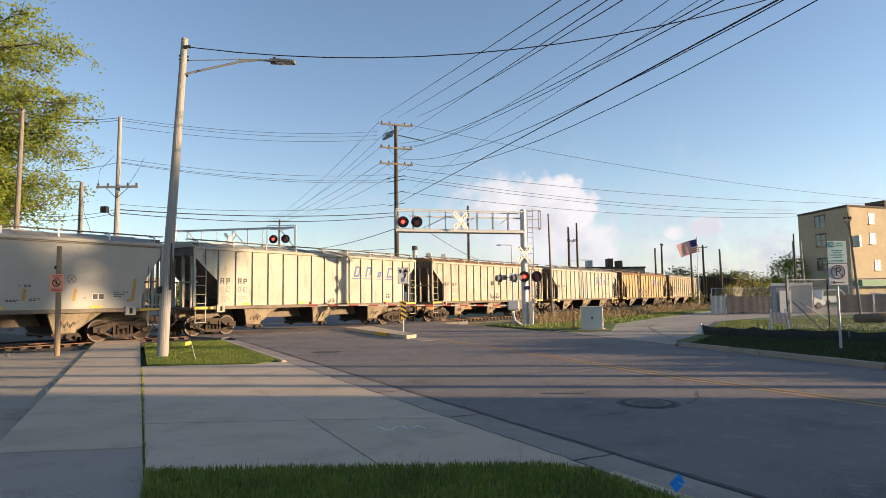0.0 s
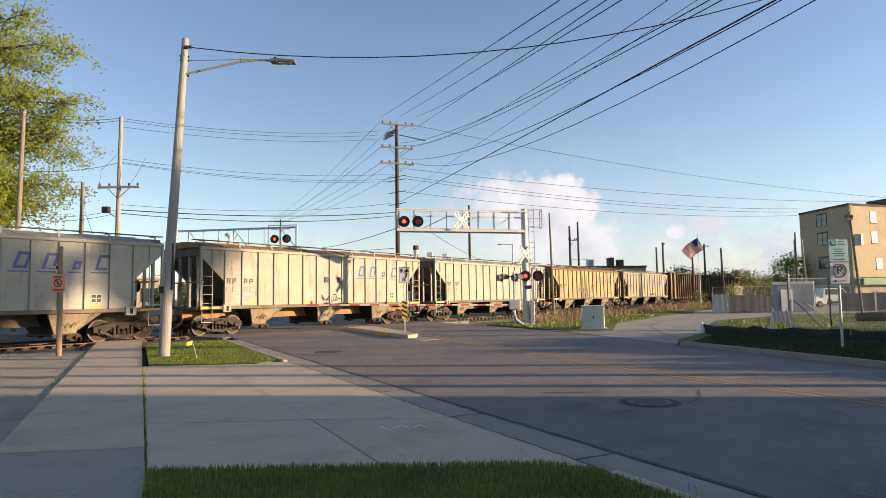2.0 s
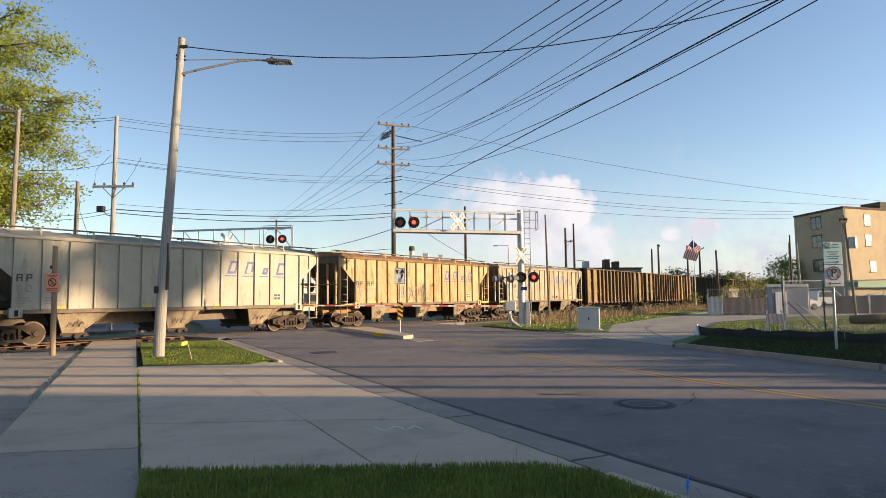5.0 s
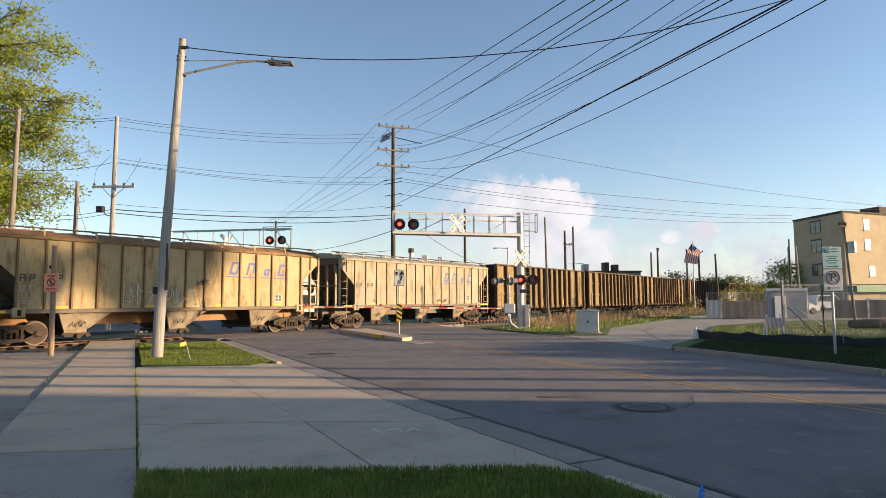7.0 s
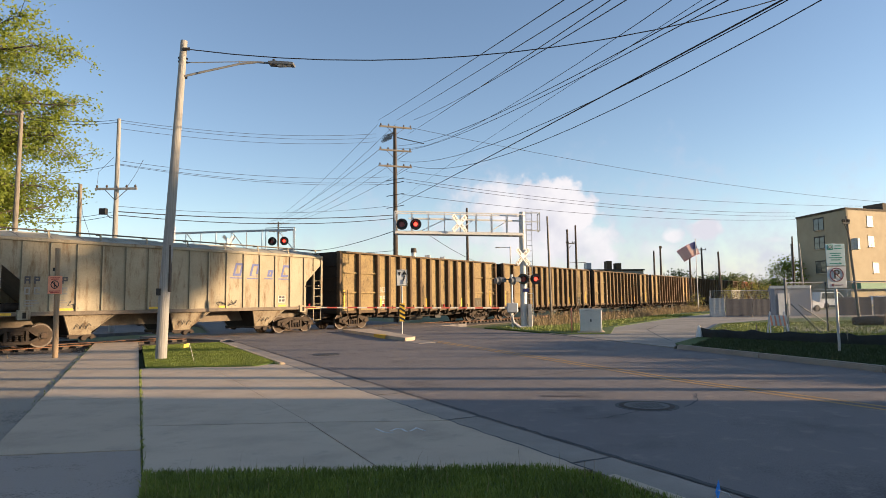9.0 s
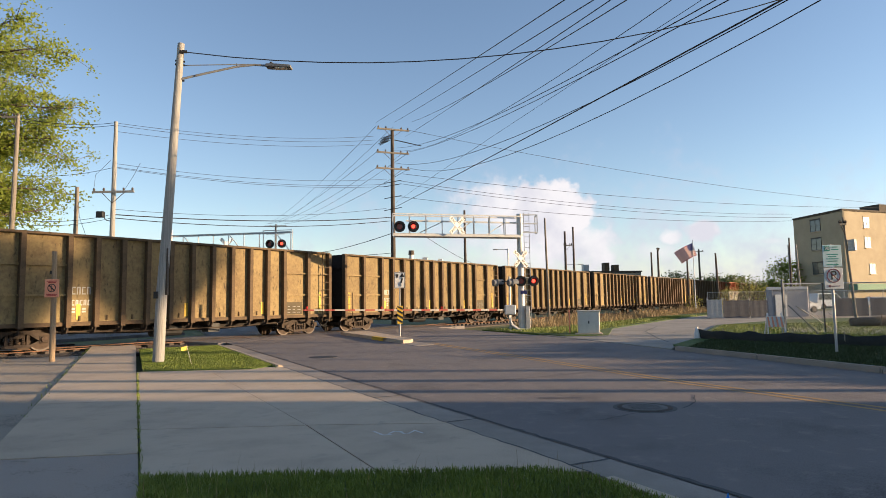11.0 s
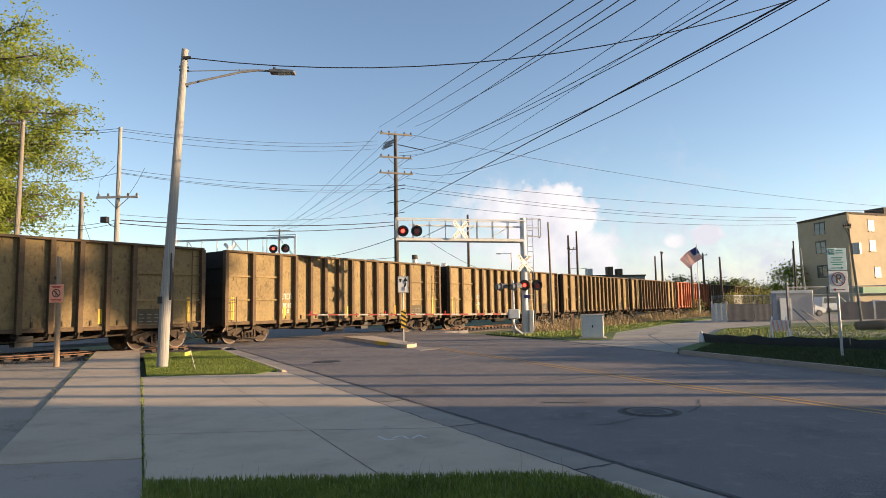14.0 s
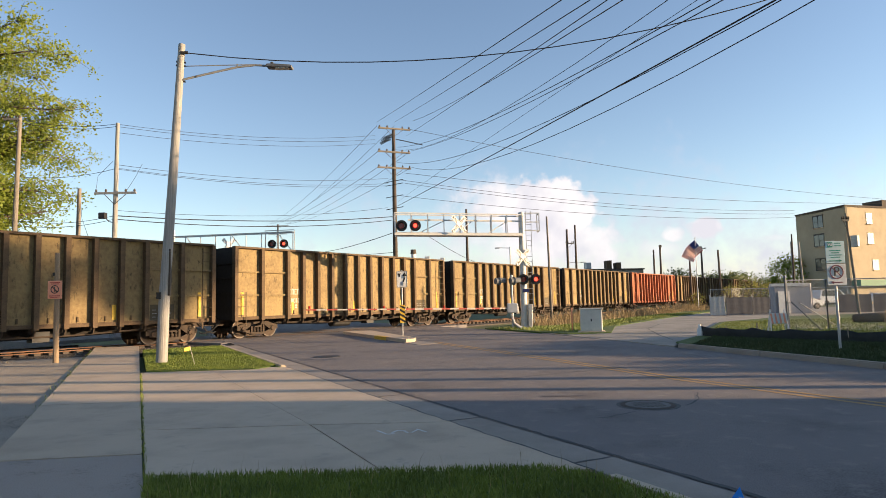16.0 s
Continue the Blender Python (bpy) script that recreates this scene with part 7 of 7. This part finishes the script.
def broad_tree(x, y, trunk_h, centre_z, rx, rz, label, n=760, per=34, size=0.24, seed=1):
    """A broad crown: limbs fan out from the trunk, twigs run to leafy clumps that fill an uneven egg shape with gaps."""
    rng = random.Random(seed)
    t = thing("tree", pose(x, y, -0.2), label, "tree", "trees")
    wood, crown = B(), B()
    tube(wood, [(0, 0, 0), (0.2, 0.1, trunk_h * 0.5), (0.1, 0.3, trunk_h), (0.4, 0.2, centre_z), (0.2, 0.0, centre_z + rz * 0.7)], [0.55, 0.45, 0.40, 0.22, 0.05], 10, caps=False)
    limbs = []
    for k in range(60):
        a, e = k * 2.4 + rng.uniform(-0.3, 0.3), rng.uniform(-0.75, 0.95)
        f = rng.uniform(0.72, 1.06)
        tip = Vector((rx * f * math.cos(a) * math.sqrt(1 - e * e * 0.8), rx * f * math.sin(a) * math.sqrt(1 - e * e * 0.8), centre_z + rz * f * e))
        root = Vector((0.1, 0.2, min(tip.z - 0.5, trunk_h + (centre_z + rz * 0.5 - trunk_h) * rng.random())))
        root.z = max(root.z, trunk_h * 0.8)
        pts = [root + (tip - root) * q + Vector((rng.uniform(-0.5, 0.5), rng.uniform(-0.5, 0.5), 1.4 * math.sin(math.pi * q) * (0.4 if tip.z > root.z else 1.0))) * (0 if q in (0, 1) else 1) for q in (0, 0.25, 0.5, 0.75, 1)]
        tube(wood, pts, [0.17, 0.13, 0.09, 0.055, 0.02], 5, caps=False)
        limbs += [pts[1].lerp(pts[2], 0.5), pts[2], pts[2].lerp(pts[3], 0.5), pts[3], pts[3].lerp(pts[4], 0.5), pts[4]]
    state = random.getstate()
    random.seed(seed)
    for _ in range(n):
        b = rng.choice(limbs)
        reach = rng.uniform(0.3, 2.3)
        a, e = rng.uniform(0, 6.283), rng.uniform(-0.7, 0.75)
        c = b + Vector((math.cos(a), math.sin(a), e)) * reach
        tube(wood, [b, b.lerp(c, 0.55) + Vector((0, 0, 0.15)), c], [0.03, 0.02, 0.008], 3, caps=False)
        leaves(crown, c, rng.randint(per // 2, per + per // 2), rng.uniform(0.3, 0.62), size)
    random.setstate(state)
    part("trunk", wood, "bark", t)
    part("crown", crown, "leaf", t, "loose crown of fresh yellow-green leaves")


broad_tree(-39.8, 47.0, 5.5, 16.6, 11.9, 10.2, "large broad tree with fresh yellow-green spring leaves", n=2300, per=44, seed=5)
tree(-41.0, 52.0, 15.0, 1.0, "leafy spring tree behind the utility pole", seed=21, n_leaf=20, size=0.29, trunk_r=0.3)
for x, y, w, h, lf in ((43, 113, 8, 6.2, "bush"), (50, 117, 9, 5.6, "bush"), (56, 123, 10, 5.8, "bush"), (63, 131, 10, 6.0, "bush"), (71, 136, 9, 5.0, "bush"),
                       (36.5, 74, 2.6, 3.9, "sallow"), (29.0, 72, 1.8, 2.0, "sallow"), (33.4, 72, 3.2, 2.7, "sallow"), (39.5, 78, 3.0, 3.2, "sallow"), (35.2, 77, 3.4, 2.8, "sallow"), (37.6, 80, 3.0, 3.0, "sallow"),
                       (58.5, 106, 6.5, 7.6, "leaf"), (-12, 118, 12, 7, "bush"), (-48, 92, 10, 6, "bush"), (-30, 70, 5, 3.5, "bush"), (-20.5, 58, 3, 2.6, "leaf")):
    bush(x, y, w, h, {"sallow": "thin yellow-green shrub beside the track", "bush": "green leafy bushes beyond the tracks", "leaf": "young bright green tree"}[lf], lf, n=26 if lf == "sallow" else 110, per=16 if lf == "sallow" else 30, size=0.2 if lf == "sallow" else 0.4)
# trees out of view, added to throw dappled shade on the left cars
for tx, ty, th, sd in ((68.0, 16.0, 19.4, 9), (73.0, 19.2, 20.0, 12)):
    tree(tx, ty, th, 0.33, "unseen tall tree with a high crown, added to dapple the train", seed=sd, n_leaf=24, size=0.42, depth=3, low=1.0)


def tufts(name, outline_fn, n, h, mat, label, w=0.006, lean=0.5):
    verts, faces = [], []
    for _ in range(n):
        x, y, z = outline_fn()
        a, L = random.uniform(0, 6.283), h * random.uniform(0.45, 1.25)
        dx, dy = math.cos(a), math.sin(a)
        lx, ly = random.gauss(0, lean) * L * 0.6, random.gauss(0, lean) * L * 0.6
        i = len(verts)
        verts += [(x - dx * w, y - dy * w, z), (x + dx * w, y + dy * w, z), (x + lx * 0.4 + dx * w * 0.7, y + ly * 0.4 + dy * w * 0.7, z + L * 0.6), (x + lx * 0.4 - dx * w * 0.7, y + ly * 0.4 - dy * w * 0.7, z + L * 0.6), (x + lx, y + ly, z + L)]
        faces += [(i, i + 1, i + 2, i + 3), (i + 3, i + 2, i + 4)]
    me = bpy.data.meshes.new(name)
    me.from_pydata(verts, [], faces)
    me.materials.append(M[mat])
    return tagged(new(name, me), label, "grass", kind="stuff")


def inside(poly, z):
    xs, ys = [p[0] for p in poly], [p[1] for p in poly]

    def pick():
        while True:
            x, y = random.uniform(min(xs), max(xs)), random.uniform(min(ys), max(ys))
            hit = False
            for (x0, y0), (x1, y1) in zip(poly, poly[1:] + poly[:1]):
                if (y0 > y) != (y1 > y) and x < (x1 - x0) * (y - y0) / (y1 - y0) + x0:
                    hit = not hit
            if hit:
                return x, y, z
    return pick


near_patch = [(-2.82, 6.02), (0.9, 6.06), (1.3, 5.8), (2.25, 4.3), (-2.1, 4.3)]
tufts("grass_blades", inside(near_patch, 0.03), 30000, 0.055, "blade", "blades of mown grass on the verge", 0.0045)
tufts("grass_blades", inside(lawn, 0.035), 45000, 0.038, "lawn_blade", "blades of mown grass on the lawn", 0.006)
tufts("seed_stems", inside(near_patch, 0.05), 70, 0.2, "dry", "thin dry seed stems in the verge", 0.002, 0.3)
# blades before the silt fence carry their shade as a darker colour
tufts("verge_blades", inside([(7.7, 19.8), (9.3, 13.4), (16, 12), (16, 16), (12.5, 19.5), (10.2, 23.8)], 0.06), 26000, 0.075, "verge_blade", "long grass before the silt fence, shade in its colour", 0.012)
verge_strip = [(4.0, 37.2), (6.2, 36.4), (20, 57), (34, 76), (31, 78), (9.0, 46.5)]
tufts("dry_grass", inside(verge_strip, 0.03), 6500, 0.34, "dry", "low dry grass beside the track", 0.014, 0.9)
clump_at = [inside(verge_strip, 0.03)() for _ in range(60)]


def clumped():
    x, y, z = random.choice(clump_at)
    return x + random.gauss(0, 0.45), y + random.gauss(0, 0.45), z


tufts("dry_clumps", clumped, 3600, 0.72, "dry", "tall clumps of dry stalks beside the track", 0.012, 0.5)
tufts("meadow_blades", inside([(2.5, 35.4), (4.7, 30.8), (6.4, 29.2), (9.3, 35.0), (17, 48), (24, 58), (20, 56), (6.5, 36.2)], 0.04), 9000, 0.12, "meadow_blade", "short green grass round the cabinet", 0.012)
tufts("meadow_blades", inside([(11.0, 25.9), (13.0, 30.2), (16.3, 36.4), (40, 41), (40, 24), (14, 21.5)], 0.06), 46000, 0.05, "meadow_blade", "sunlit meadow grass", 0.02)



def on_line(a, b, spread, z):
    def pick():
        p = Vector(a).lerp(Vector(b), random.random() ** 0.8)
        return p.x + random.gauss(0, spread), p.y + random.gauss(0, spread), z
    return pick


# hedge out of view; its heights set how far shade reaches over the road
for hx, hy in ((17.4, 10.9), (17.8, 12.5), (17.6, 14.1), (18.2, 15.7), (18.0, 17.2), (18.6, 18.8), (18.9, 20.3), (19.3, 21.7)):
    bush(hx, hy, 2.3, 1.5 if hy < 12 else 1.9 if hy < 16 else 2.4, "unseen dense shrub added to shade the far verge and road", "bush", n=110, per=44, size=0.12)
tufts("joint_weeds", on_line((-2.84, 6.05), (-7.4, 15.5), 0.012, 0.0), 900, 0.045, "blade", "small weeds growing in the sidewalk joint", 0.004)
tufts("edge_weeds", on_line(tuple(side(9, 0)), tuple(side(25, 0)), 0.05, -0.03), 350, 0.07, "blade", "weeds along the sidewalk edge", 0.006)
tufts("kerb_weeds", on_line(kerb(11.3, 0.7), kerb(21, 0.7), 0.03, 0.0), 700, 0.07, "blade", "grass growing over the kerb", 0.006)
tufts("bank_grass", inside(strip(-24, -13, 4.3, 5.3), -0.06), 900, 0.12, "dry", "dry grass at the foot of the ballast", 0.006)

# ---- flag on its pole ----
fp = thing("flag_pole", pose(28.45, 70.0, -0.2), "tall white flag pole with a striped flag", "flag")
bm = B()
tube(bm, [(0, 0, 0), (0, 0, 8.2)], [0.06, 0.035], 8)
disc(bm, (0, 0, 8.25), (0, 0, 1), 0.07, 0.1, 8)
part("pole", bm, "white", fp)
FLAG = []
NW, FL, FHT = 6, 2.4, 1.45
for k in range(NW):
    w = FL / NW
    fs = new("flag_strip")
    fs.parent = fp
    for i in range(13):
        z0 = -FHT * (i + 1) / 13
        bm = B()
        if k < 2 and i < 7:
            box(bm, -w, 0, -0.004, 0.004, z0, z0 + FHT / 13)
            part("canton", bm, "flag_blue", fs)
        else:
            box(bm, -w, 0, -0.004, 0.004, z0, z0 + FHT / 13)
            part("stripe", bm, "red_paint" if i % 2 == 0 else "white", fs)
    FLAG.append(fs)


# ---- what moves ----
def flag_pose(t, k):
    """Each strip of the flag hangs on the one before; the wind lifts and drops it."""
    droop = float(np.interp(t, (0, 1.5, 3.5, 4.2, 7.0, 9.0, 12.5, 14.5, 16.0), (18, 30, 66, 60, 68, 28, 28, 42, 52)))
    x, y, z = -0.06, 0.0, 8.0
    for j in range(k + 1):
        a = radians(droop * (0.7 + 0.1 * j))
        yaw = 14 * math.sin(3.1 * t - 1.1 * j)
        if j == k:
            return pose(x, y, z, 0, -droop * (0.7 + 0.1 * j), yaw)
        w = FL / NW
        x, y, z = x - w * math.cos(a) * math.cos(radians(yaw)), y - w * math.cos(a) * math.sin(radians(yaw)), z - w * math.sin(a)


def motions():
    for car, s in CARS:
        walk(car, [(0.0, pose(*along(s), 0, 0, TRACK_TURN)), (16.0, pose(*along(s - SPEED * 16.0), 0, 0, TRACK_TURN))])
        for w in [c for c in car.children if c.name.startswith("wheelset")]:
            x, y, z = w.matrix_basis.translation
            walk(w, [(k / 15, pose(x, y, z, 0, -math.degrees(SPEED * k / 15 / WHEEL_R), 0)) for k in range(241)])
    # the crossing lights flash from side to side
    for ob, left, right in GLOWS:
        rows = [(0.0, pose(*left)), (0.13, pose(*left)), (0.20, pose(*right))]
        t = 0.80
        on_left = True
        while t < 15.9:
            rows += [(t - 0.07, pose(*(right if on_left else left))), (t, pose(*(left if on_left else right)))]
            on_left = not on_left
            t += 0.595
        rows.append((16.0, pose(*(right if on_left else left))))
        walk(ob, rows)
    for k, ob in enumerate(FLAG):
        walk(ob, [(t / 2, flag_pose(t / 2, k)) for t in range(33)])
    walk(blue_flag, [(t, pose(x - 0.075, 5.0, z + 0.025, 0, 0, yaw)) for t, x, z, yaw in (
        (0.0, 1.875, 0.125, 5), (0.7, 1.87, 0.13, 0), (1.5, 1.93, 0.13, 50), (2.5, 1.945, 0.135, 72), (3.5, 1.95, 0.13, 66), (4.2, 1.97, 0.125, 60),
        (6.5, 2.03, 0.09, 55), (7.2, 2.12, 0.075, 45), (8.0, 2.13, 0.09, 60), (9.0, 2.195, 0.085, 50), (11.5, 2.28, -0.01, 40), (12.5, 2.27, 0.0, 30),
        (13.5, 2.31, -0.04, 40), (14.5, 2.31, -0.05, 40), (15.2, 2.31, -0.03, 30), (16.0, 2.33, 0.02, 20))])


motions()
